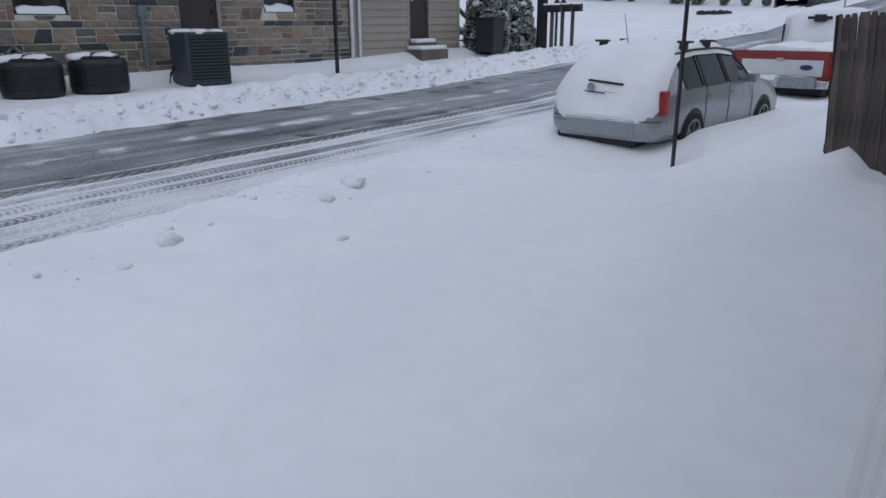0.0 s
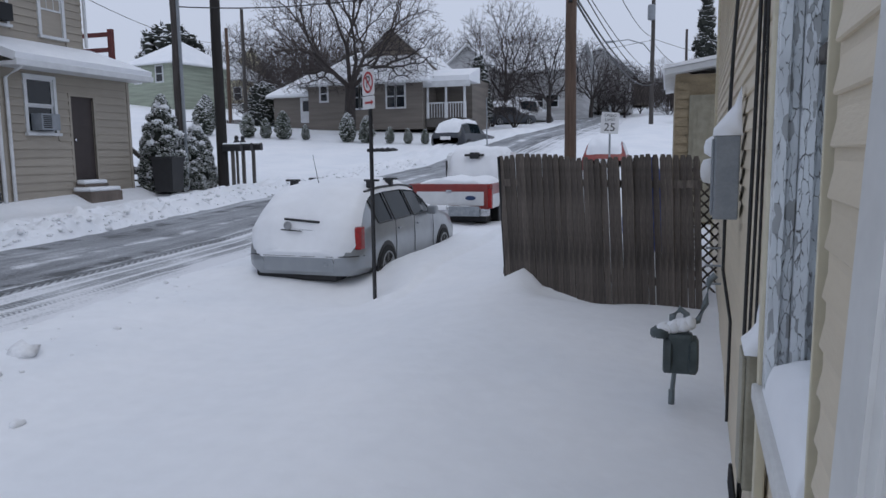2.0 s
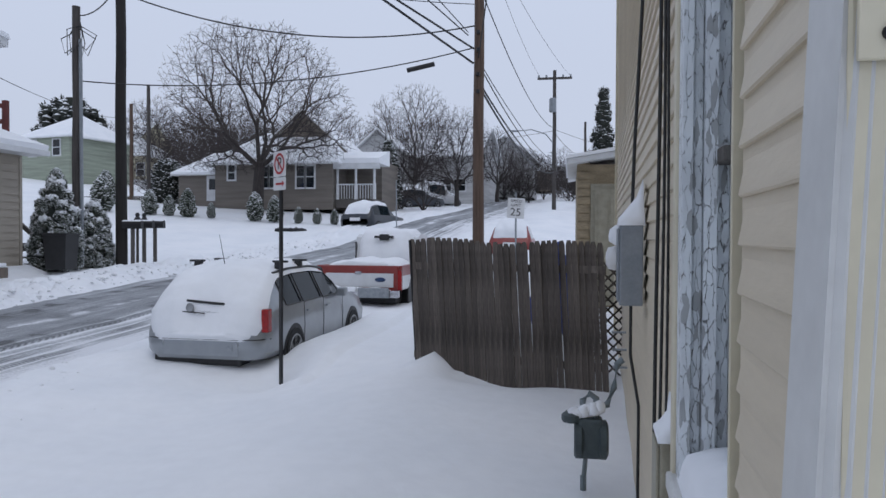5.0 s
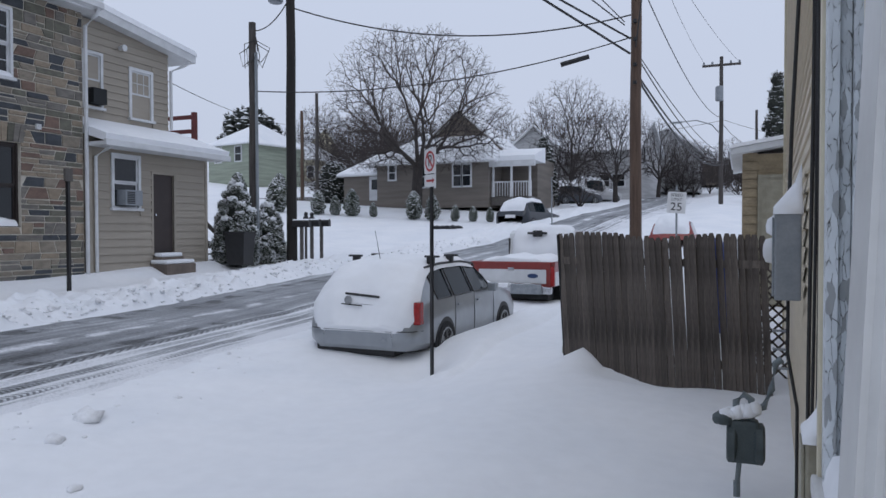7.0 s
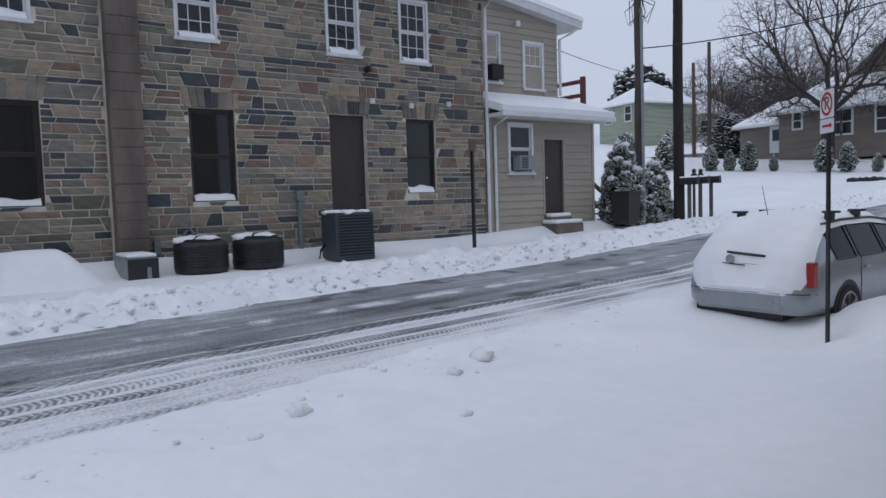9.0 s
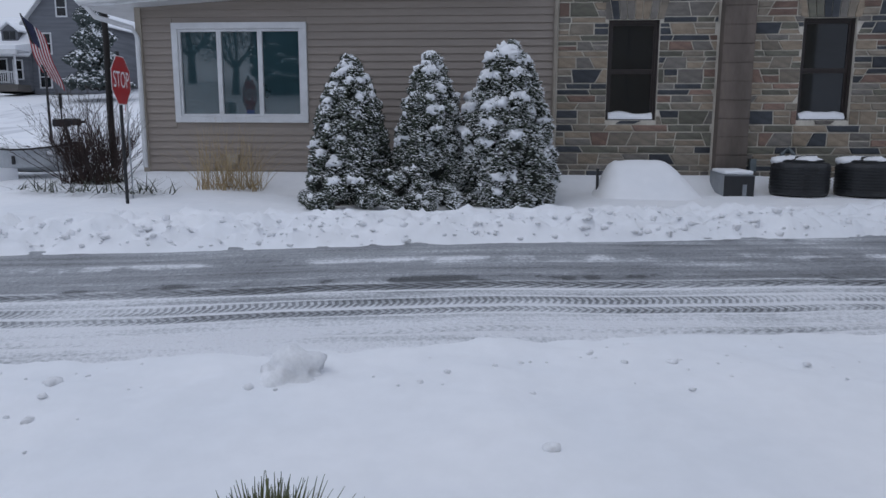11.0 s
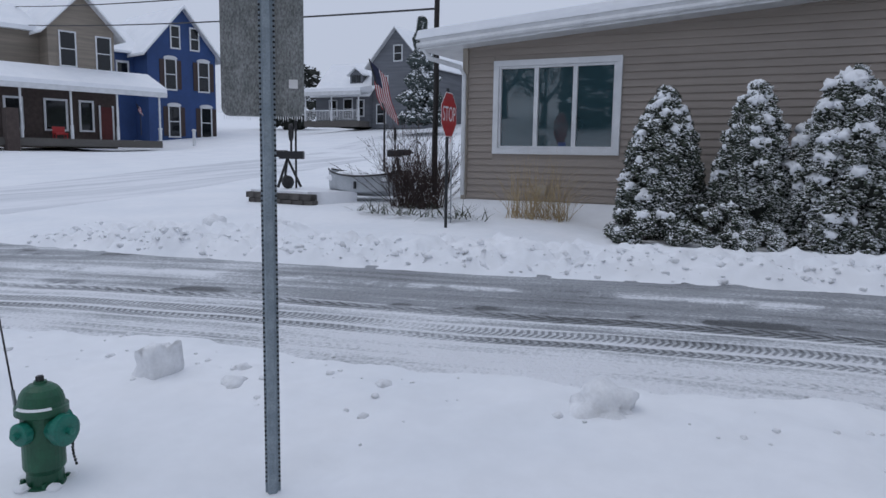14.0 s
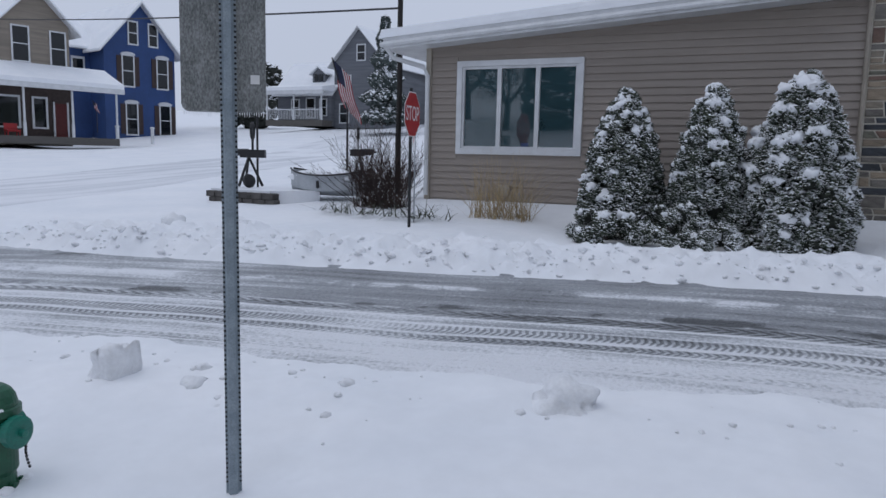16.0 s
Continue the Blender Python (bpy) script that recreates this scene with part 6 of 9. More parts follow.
mb = mailbox((-12.75, 20.35, 1.13), -80)
copy_thing(mb, pose(-12.7, 20.85, 1.15, 0, 0, -80))
copy_thing(mb, pose(-12.65, 21.35, 1.16, 0, 0, -78))
for k in range(2):
    f_ = thing("post_finial", (-12.95, 20.9 + 0.35 * k, 2.1), 0, "dark finial on a mailbox post", "finial", "finials")
    bm = B()
    lathe(bm, [(0.04, 0), (0.04, 0.1), (0.09, 0.16), (0.1, 0.24), (0.05, 0.32), (0.07, 0.38), (0.03, 0.44)], (0, 0, 0), 12)
    part("knob", bm, M["black_metal"], f_)
    bm = B()
    box(bm, -0.03, -0.03, -1.1, 0.03, 0.03, 0.0)
    part("stem", bm, M["wood_grey"], f_)

# dark thin post by the stone house
tp = thing("thin_post", (-13.05, 12.05, 0.5), 0, "thin rusty dark metal post in the snow", "post")
bm = B()
box(bm, -0.035, -0.03, 0, 0.035, 0.03, 2.72)
part("shaft", bm, M["black_metal"], tp)
bm = B()
box(bm, -0.02, -0.09, 2.45, 0.05, 0.09, 2.72, 0.01)
part("bracket", bm, M["wood_grey"], tp)

# bin by the shrubs
bn = thing("rubbish_bin", (-13.4, 18.15, 0.95), 8, "dark plastic rubbish bin half sunk in snow", "bin")
bm = B()
prism(bm, [(-0.26, -0.28, 0), (0.26, -0.28, 0), (0.26, 0.28, 0), (-0.26, 0.28, 0)], (0, 0, 0.9))
for v in bm.verts:
    if v.co.z > 0.5:
        v.co.x *= 1.18
        v.co.y *= 1.18
part("tub", bm, M["black_plastic"], bn)
bm = B()
box(bm, -0.34, -0.36, 0.9, 0.34, 0.36, 0.96, 0.02)
part("lid", bm, M["black_plastic"], bn)

# condensers along the stone wall
def drum_unit(at):
    d = thing("air_conditioner", at, 0, "low black round-cornered condenser capped with snow", "air conditioner", "condensers")
    bm = B()
    lathe(bm, [(0.47, 0), (0.485, 0.04), (0.485, 0.50), (0.46, 0.56), (0.36, 0.585)], (0, 0, 0), 28)
    part("cabinet", bm, M["ac_black"], d)
    for k in range(8):
        bm = B()
        lathe(bm, [(0.48, 0.09 + k * 0.052), (0.502, 0.095 + k * 0.052), (0.502, 0.11 + k * 0.052), (0.48, 0.118 + k * 0.052)], (0, 0, 0), 28)
        part("louvre", bm, M["ac_black"], d)
    bm = B()
    lathe(bm, [(0.38, 0.54), (0.38, 0.60), (0.34, 0.62), (0.30, 0.60), (0.10, 0.64), (0.09, 0.67), (0.02, 0.68)], (0, 0, 0), 24)
    part("fan_guard", bm, M["ac_dark"], d)
    bm = B()
    for k in range(7):
        a = 0.4 + k * 0.72
        lump(bm, (0.22 * math.cos(a) - 0.05, 0.24 * math.sin(a) - 0.06, 0.585), 0.17, k + at[1], 0.3, 2, (1.2, 1.2, 0.55))
    part("snow_cap", bm, M["snow"], d, smooth=True)
    return d


du = drum_unit((-13.35, 5.62, 0.62))
copy_thing(du, pose(-13.35, 6.75, 0.62, 0, 0, 4))
tu = thing("tall_air_conditioner", (-13.35, 8.78, 0.62), -8, "tall slate-blue louvred condenser with a thin snow cap", "air conditioner", "condensers")
bm = B()
box(bm, -0.42, -0.44, 0.0, 0.42, 0.44, 1.0, 0.035)
part("cabinet", bm, M["ac_blue"], tu)
for k in range(14):
    bm = B()
    box(bm, 0.40, -0.36, 0.08 + k * 0.062, 0.435, 0.40, 0.105 + k * 0.062, 0.006)
    part("louvre", bm, M["ac_blue"], tu)
bm = B()
box(bm, 0.405, -0.36, 0.07, 0.422, 0.40, 0.94)
part("coil", bm, M["ac_dark"], tu)
bm = B()
for k in range(13):
    lump(bm, (random.uniform(-0.3, 0.3), -0.36 + 0.06 * k, 1.0), 0.13, k, 0.35, 2, (1.3, 1, 0.42))
part("snow_cap", bm, M["snow"], tu, smooth=True)
bm = B()
tube(bm, [(-0.2, -0.44, 0.35), (-0.25, -0.52, 0.2), (-0.3, -0.55, 0.0)], 0.025, seg=6)
part("pipe", bm, M["rubber"], tu)
cu = thing("slanted_cabinet", (-13.1, 4.5, 0.50), 0, "low grey cellar cabinet with a dark front half buried in snow", "cabinet")
bm = B()
prism(bm, [(-0.9, -0.26, 0), (0.0, -0.26, 0), (0.0, -0.26, 0.46), (-0.9, -0.26, 0.5)], (0, 0.52, 0))
part("body", bm, M["box_grey"], cu)
bm = B()
box(bm, 0.001, -0.26, 0.0, 0.02, 0.26, 0.45)
part("front", bm, M["ac_black"], cu)
bm = B()
box(bm, 0.021, 0.06, 0.08, 0.028, 0.13, 0.3)
part("label_plate", bm, M["box_grey"], cu)
bm = B()
box(bm, -0.85, -0.25, 0.47, -0.02, 0.25, 0.54, 0.03)
part("snow_cap", bm, M["snow"], cu, smooth=True)
mo = thing("covered_table", (-13.2, 2.85, 0.45), 0, "low table buried under a smooth mound of snow", "table")
bm = B()
grid_n = 22
vs = [[None] * (grid_n + 1) for _ in range(grid_n + 1)]
for i in range(grid_n + 1):
    for j in range(grid_n + 1):
        u, v = i / grid_n, j / grid_n
        h = 0.78 * smooth01(0, 0.22, u) * (1 - smooth01(0.55, 1.0, u)) * smooth01(0, 0.3, v) * (1 - smooth01(0.45, 1.0, v)) + 0.05 * noise.noise(Vector((u * 4, v * 4, 2)))
        vs[i][j] = bm.verts.new(Vector((-0.8 + 1.7 * v, -1.0 + 2.3 * u, h - 0.02)))
for i in range(grid_n):
    for j in range(grid_n):
        bm.faces.new((vs[i][j], vs[i][j + 1], vs[i + 1][j + 1], vs[i + 1][j]))
part("snow_mound", bm, M["snow"], mo, "mound of smooth snow", smooth=True)
for k in range(3):
    bm = B()
    lathe(bm, [(0.13, 0), (0.14, 0.02), (0.1, 0.05)], (-0.12, -0.35 + 0.28 * k, 0.70 - 0.03 * k), 14)
    part("bowl", bm, M["black_plastic"], mo, "dark dish showing through the snow")
bm = B()
box(bm, -0.1, -0.82, 0.2, 0.0, -0.78, 0.6)
part("leg", bm, M["black_plastic"], mo)


# ---- poles and wires ----
def pole(name, x, y, z0, z1, r, mat, label, lean=0.0):
    p = thing(name, (x, y, z0), 0, label, "utility pole")
    bm = B()
    n = 12
    tube(bm, [(lean * i / n + 0.01 * math.sin(i), 0.008 * math.cos(i * 1.7), (z1 - z0) * i / n) for i in range(n + 1)], r * 1.08, r * 0.82, 14)
    part("shaft", bm, M[mat], p)
    return p


pk = pole("utility_pole", -13.15, 20.4, 0.8, 11.5, 0.155, "pole_black", "tall black creosoted utility pole")
bm = B()
lathe(bm, [(0.2, 0), (0.24, 0.05), (0.24, 0.75), (0.2, 0.8)], (-0.55, 0, 8.35), 16)
part("transformer", bm, M["box_grey"], pk)
pa = pole("utility_pole", -14.0, 19.6, 0.8, 8.35, 0.13, "pole_grey", "grey weathered utility pole with a conduit")
bm = B()
tube(bm, [(0.19, -0.05, 0.2), (0.16, -0.05, 6.6)], 0.05, seg=8)
part("conduit", bm, M["box_grey"], pa)
for k in range(7):
    bm = B()
    a = k * 0.9
    tube(bm, [(0.1, 0, 6.5), (0.3 * math.cos(a), 0.3 * math.sin(a), 6.3 - 0.1 * (k % 3)), (0.5 * math.cos(a) + 0.1, 0.4 * math.sin(a), 6.6 + 0.2 * (k % 2)), (0.12, 0.0, 6.9 + 0.1 * (k % 4))], 0.015, seg=5)
    part("loop", bm, M["wire"], pa)
pb_ = pole("utility_pole", -2.78, 22.0, 0.4, 11.5, 0.16, "pole_brown", "brown wooden utility pole behind the fence")
for zz in (6.0, 6.5, 7.2, 7.7):
    bm = B()
    box(bm, -0.05, -0.24, zz - 0.4, 0.05, -0.14, zz - 0.3, 0.01)
    part("clamp", bm, M["black_metal"], pb_)
pt_ = pole("utility_pole", -1.32, 55.0, 3.0, 14.0, 0.15, "pole_grey", "distant grey utility pole with crossarm and transformer")
bm = B()
box(bm, -1.25, -0.06, 10.35, 1.25, 0.06, 10.5)
part("crossarm", bm, M["pole_grey"], pt_)
for xx in (-1.15, -0.6, 0.6, 1.15):
    bm = B()
    lathe(bm, [(0.04, 0), (0.07, 0.05), (0.07, 0.15), (0.03, 0.2)], (xx, 0, 10.5), 10)
    part("insulator", bm, M["box_grey"], pt_)
bm = B()
lathe(bm, [(0.22, 0), (0.26, 0.06), (0.26, 0.95), (0.2, 1.02)], (-0.12, -0.35, 7.9), 14)
part("transformer", bm, M["box_grey"], pt_)
bm = B()
tube(bm, [(0, 0, 5.6), (-0.6, -0.4, 6.3), (-1.6, -0.8, 6.6), (-2.6, -1.0, 6.5)], 0.04, seg=6)
part("lamp_arm", bm, M["grey_metal"], pt_)
bm = B()
box(bm, -3.1, -1.15, 6.42, -2.5, -0.9, 6.55, 0.04)
part("lamp_head", bm, M["grey_metal"], pt_)
pole("utility_pole", -23.2, 38.0, 3.2, 10.1, 0.11, "pole_grey", "slim grey pole on the snowy lawn")
pole("utility_pole", -28.8, 45.0, 3.4, 10.5, 0.13, "pole_brown", "slim brown pole behind the lawn")
pole("utility_pole", 1.2, 70.0, 5.0, 12.5, 0.13, "pole_grey", "far grey utility pole beside the street")
pc = pole("utility_pole", -16.6, -8.85, 0.7, 9.5, 0.07, "pole_black", "dark pole at the corner of the clapboard wing")
pole("street_sign_post", -8.6, 36.0, 2.0, 4.6, 0.03, "grey_metal", "thin street sign post by the far drive")


def wire(name, a, c, sag, r=0.02, label="black overhead cable between utility poles"):
    bm = B()
    a, c = Vector(a), Vector(c)
    tube(bm, [a.lerp(c, t) - Vector((0, 0, sag * 4 * t * (1 - t))) for t in np.linspace(0, 1, 25)], r, seg=5)
    return tagged(part(name, bm, M["wire"], None), label, "cable", "overhead cables")


PB = (-2.8, 22.0)
wire("overhead_cable", (-13.15, 20.4, 8.95), (*PB, 8.0), 0.75, 0.022)
wire("overhead_cable", (-13.15, 20.4, 10.2), (*PB, 8.6), 0.3, 0.012)
wire("overhead_cable", (-14.0, 19.6, 6.25), (*PB, 7.38), 0.52, 0.018)
wire("overhead_cable", (-14.0, 19.6, 8.1), (-13.15, 20.4, 9.3), 0.3, 0.018)
wire("overhead_cable", (-2.95, 22.0, 6.91), (-11.57, -1.0, 10.01), 0.0, 0.032)
wire("overhead_cable", (-2.94, 22.0, 7.33), (-10.4, -1.0, 8.41), 0.0, 0.028)
wire("overhead_cable", (-3.1, 22.0, 7.72), (-6.85, -1.0, 7.68), 0.0, 0.018)
wire("overhead_cable", (-3.1, 22.0, 7.81), (-5.14, -1.0, 7.26), 0.0, 0.014)
wire("overhead_cable", (*PB, 6.3), (-1.32, 55, 6.6), 0.9, 0.035)
wire("overhead_cable", (*PB, 6.4), (-1.32, 55, 6.8), 0.7, 0.03)
wire("overhead_cable", (*PB, 6.9), (-1.32, 55, 7.0), 0.7, 0.02)
wire("overhead_cable", (*PB, 7.0), (-1.32, 55, 7.4), 0.5, 0.016)
wire("overhead_cable", (*PB, 9.2), (-1.32, 55, 9.8), 0.9, 0.018)
wire("overhead_cable", (*PB, 10.8), (-2.4, 55, 13.6), 0.4, 0.009)
wire("overhead_cable", (*PB, 10.9), (-0.2, 55, 13.6), 0.4, 0.009)
wire("overhead_cable", (*PB, 7.0), (-1.6, 16.0, 9.0), 0.05, 0.018)
wire("overhead_cable", (-1.32, 55, 9.7), (9.0, 60, 8.0), 0.5, 0.015)
wire("overhead_cable", (-1.32, 55, 9.6), (-26, 62, 9.2), 0.6, 0.015)
wire("overhead_cable", (-1.32, 55, 9.5), (1.2, 70, 9.4), 0.5, 0.02)
wire("overhead_cable", (-16.0, 17.8, 6.5), (-28.8, 45, 9.6), 0.5, 0.012)
for k, (z, s) in enumerate(((7.2, 0.02), (7.9, 0.012), (8.5, 0.012), (9.2, 0.02))):
    wire("overhead_cable", (-16.6, -8.85, z * 0.62 + 1.0 + 0.35 * k), (-42, -75, z + 6.8 + 0.8 * k), 0.5, 0.028)
bm = B()
tube(bm, [(-4.83, 21.60, 6.67), (-4.05, 21.76, 6.87)], 0.07, seg=8)
tagged(part("cable_splice", bm, M["wire"], None), "thick black splice case on an overhead cable", "cable splice")


# ---- trees and shrubs ----
def bare_tree_mesh(seed, height, spread, trunk_r, levels=6, first=0.22):
    """A leafless tree: twig tips fill a dome, and limbs gather them down to the trunk, thicker the more they carry."""
    rnd = random.Random(seed)
    wood, twigs = B(), B()
    tips = 2 ** levels * 26
    R, z0 = height * 0.46 * spread, height * 0.34
    ends = []
    while len(ends) < tips:
        p = Vector((rnd.uniform(-1, 1), rnd.uniform(-1, 1), rnd.uniform(-0.35, 1)))
        q = p.length if p.z > 0 else Vector((p.x, p.y, p.z * 2.2)).length
        lim = 1 + 0.16 * noise.noise(p.normalized() * 2.2 + Vector((seed, 0, 0)))
        if 0.42 < q < lim and rnd.random() < (q / lim) ** 1.5:
            ends.append(Vector((p.x * R, p.y * R, z0 + height * 0.08 + p.z * (height - z0 - height * 0.08))))

    def limb(p, q, n, bend):
        r = max(0.0085, trunk_r * (n / tips) ** 0.44)
        side = Vector((rnd.uniform(-1, 1), rnd.uniform(-1, 1), rnd.uniform(-0.2, 1.0))) * (q - p).length * bend
        mids = [p.lerp(q, t) + side * math.sin(3.1416 * t) for t in ((0.33, 0.67) if n > 6 else (0.5,))]
        tube(wood if r > trunk_r * 0.2 else twigs, [p, *mids, q] if n > 1 else [p, q], r, r * 0.8, 8 if n > tips / 12 else (5 if n > 40 else 3), cap=False)

    def grow(p, pts):
        if len(pts) == 1:
            limb(p, pts[0], 1, 0.14)
            return
        a = rnd.choice(pts)
        b_ = max(pts, key=lambda v: (v - a).length)
        a = max(pts, key=lambda v: (v - b_).length)
        groups = ([], [])
        for v in pts:
            groups[0 if (v - a).length < (v - b_).length + rnd.gauss(0, 0.12) else 1].append(v)
        for g in groups:
            if not g:
                continue
            c = sum(g, Vector()) / len(g)
            k = 0.30 if len(g) > 300 else (0.36 if len(g) > 30 else 0.5)
            q = p.lerp(c, k) if len(g) > 1 else g[0]
            if len(g) > 1:
                q.z -= 0.05 * (c - p).length * (1 if len(g) > 60 else 0)
                limb(p, q, len(g), 0.09)
                grow(q, g)
            else:
                limb(p, q, 1, 0.14)

    fork = Vector((0.1, 0.05, height * first * 0.9))
    tube(wood, [(0, 0, -0.3), (0.02, 0, height * first * 0.3), (0.06, 0.02, height * first * 0.6), fork], trunk_r * 1.2, trunk_r * 0.95, 12, cap=False)
    # five or six main limbs share the crown between them
    heads = [Vector((math.cos(a) * 0.75 * R, math.sin(a) * 0.75 * R, height * rnd.uniform(0.5, 0.72))) for a in (rnd.uniform(0, 0.5) + 1.2566 * k for k in range(5))] + [Vector((0, 0, height * 0.85))]
    shares = [[] for _ in heads]
    for v in ends:
        shares[min(range(len(heads)), key=lambda k: (v - heads[k]).length + rnd.gauss(0, 0.25))].append(v)
    for g in shares:
        if len(g) > 1:
            c = sum(g, Vector()) / len(g)
            q = fork.lerp(c, 0.34)
            limb(fork, q, len(g), 0.06)
            grow(q, g)
    return wood, twigs


def bare_tree(at, seed, height, spread, trunk_r, label, levels=6, first=0.22, group=""):
    t = thing("bare_tree", at, 0, label, "tree", group)
    w_, tw = bare_tree_mesh(seed, height, spread, trunk_r, levels, first)
    part("trunk", w_, M["bark"], t, smooth=True)
    part("crown", tw, M["twig"], t, "fine bare twigs")
    return t


bare_tree((-17.6, 39.8, 2.95), 4, 11.2, 1.06, 0.30, "large bare maple with a broad round crown", 8, 0.27)
t2 = bare_tree((-13.4, 62, 4.6), 9, 10.3, 1.0, 0.24, "bare round-crowned tree behind the street", 7, 0.2)
copy_thing(t2, pose(-9.0, 58, 4.2, 0, 0, 70) @ Matrix.Diagonal((0.72, 0.72, 0.78, 1)))
copy_thing(t2, pose(-30, 62, 4.6, 0, 0, 140))
copy_thing(t2, pose(-25.5, 56, 4.0, 0, 0, 200) @ Matrix.Diagonal((0.7, 0.7, 0.75, 1)))
t3 = bare_tree((-6.6, 66, 5.2), 15, 6.6, 0.9, 0.16, "slim bare tree in the far hedge line", 6, 0.2, "far bare trees")
for k in range(30):
    xx = -75 + k * 2.9 + random.uniform(-1, 1)
    yy = random.uniform(76, 105) if xx < -6 else random.uniform(115, 150)
    copy_thing(t3, pose(xx, yy, base(xx, yy) - 0.3, 0, 0, random.uniform(0, 360)) @ Matrix.Diagonal((1.15, 1.15, random.uniform(0.8, 1.15), 1)))
for xx, yy in ((-72, -48), (-66, -28), (-80, -40)):
    copy_thing(t3, pose(xx, yy, base(xx, yy) - 0.3, 0, 0, xx * 7))


def clump_bush(name, at, rot, h, r, label, mat="needle", seed=1, n=420, size=0.11, shape="egg", category="shrub", group="", leafy=0, trunk=True, snow_bits=0):
    """An evergreen of many small clumps over a rounded cone, with sprigs and gaps between."""
    rnd = random.Random(seed)
    t = thing(name, at, rot, label, category, group)
    if trunk:
        bm = B()
        tube(bm, [(0, 0, -0.1), (0.02, 0.01, h * 0.35), (0, 0, h * 0.85)], r * 0.09, r * 0.02, 7)
        part("trunk", bm, M["bark"], t)
    bm = B()

    def rad(z):
        k = z / h
        if shape == "egg":
            return r * (min(1.0, 0.62 + 1.6 * k) if k < 0.24 else max(0.004, (1 - ((k - 0.24) / 0.77) ** 2.0)) ** 0.80)
        if shape == "cone":
            return r * max(0.03, 1 - k) * (0.8 + 0.25 * math.sin(k * 34))
        return r * max(0.1, (1 - (2 * k - 1) ** 2)) ** 0.5

    tmp = B()
    ico = bmesh.ops.create_icosphere(tmp, subdivisions=1, radius=1.0)
    base_v = [v.co.copy() for v in tmp.verts]
    base_f = [[v.index for v in f.verts] for f in tmp.faces]
    tmp.free()
    verts, faces = [], []
    for i in range(n):
        z = h * (1 - rnd.random() ** (1.25 if shape != "round" else 1.0)) * 0.97 + 0.02
        a = rnd.uniform(0, 6.283)
        bulge = 1 + (0.42 if size > 0.15 else 0.30) * noise.noise(Vector((math.cos(a) * 2.0 + seed, math.sin(a) * 2.0, z * 2.4)))
        rr = rad(z) * bulge * rnd.uniform(0.25 if mat == "leaf_rust" else 0.80, 1.0)
        s = size * rnd.uniform(0.6, 1.3)
        c = Vector((rr * math.cos(a), rr * math.sin(a), z))
        o = len(verts)
        for v in base_v:
            k = 1 + 0.5 * noise.noise(v * 2.1 + c * 5)
            verts.append((c.x + v.x * s * k, c.y + v.y * s * k, c.z + v.z * s * k * 0.88))
        faces += [[o + q for q in f] for f in base_f]
        # sprigs stand out of each clump
        for q in range(leafy):
            d = (Vector((math.cos(a), math.sin(a), 0.5)) + Vector((rnd.uniform(-1, 1), rnd.uniform(-1, 1), rnd.uniform(-0.8, 1)))).normalized()
            sd = d.orthogonal().normalized() * s * 0.16
            o = len(verts)
            p0 = c + d * s * 0.7
            p1 = c + d * s * rnd.uniform(1.2, 1.6)
            verts += [tuple(p0 - sd), tuple(p0 + sd), tuple(p1)]
            faces.append((o, o + 1, o + 2))
    me = bpy.data.meshes.new("crown")
    me.from_pydata(verts, [], faces)
    me.materials.append(M[mat])
    part("crown", None, None, t, mesh=me)
    # a dark core is added inside so that gaps read as shade
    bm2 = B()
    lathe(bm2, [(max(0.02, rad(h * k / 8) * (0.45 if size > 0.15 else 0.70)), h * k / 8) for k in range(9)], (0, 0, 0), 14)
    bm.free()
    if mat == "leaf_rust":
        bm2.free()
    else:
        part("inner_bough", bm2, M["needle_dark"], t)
    if snow_bits:
        bm = B()
        for i in range(snow_bits):
            if i % 7 == 0:
                z_mid, a_mid = h * (0.05 + 0.90 * rnd.random() ** 0.45), rnd.uniform(0, 6.283)
            z = min(h * 0.985, z_mid + rnd.gauss(0, 0.07 * h ** 0.5))
            a = a_mid + rnd.gauss(0, 0.30)
            bulge = 1 + (0.42 if size > 0.15 else 0.30) * noise.noise(Vector((math.cos(a) * 2.0 + seed, math.sin(a) * 2.0, z * 2.4)))
            rr = rad(z) * 0.95 * bulge
            lump(bm, (rr * math.cos(a), rr * math.sin(a), z + 0.03), min(0.15, max(0.06, size) * rnd.uniform(0.9, 3.0 if rnd.random() < 0.35 else 1.6)), i + seed, 0.75, 2, (1.0, 1.0, 0.62), 2.6)
        part("snow_patches", bm, M["snow"], t, "clots of snow on the boughs", smooth=True, kind="stuff")
    return t


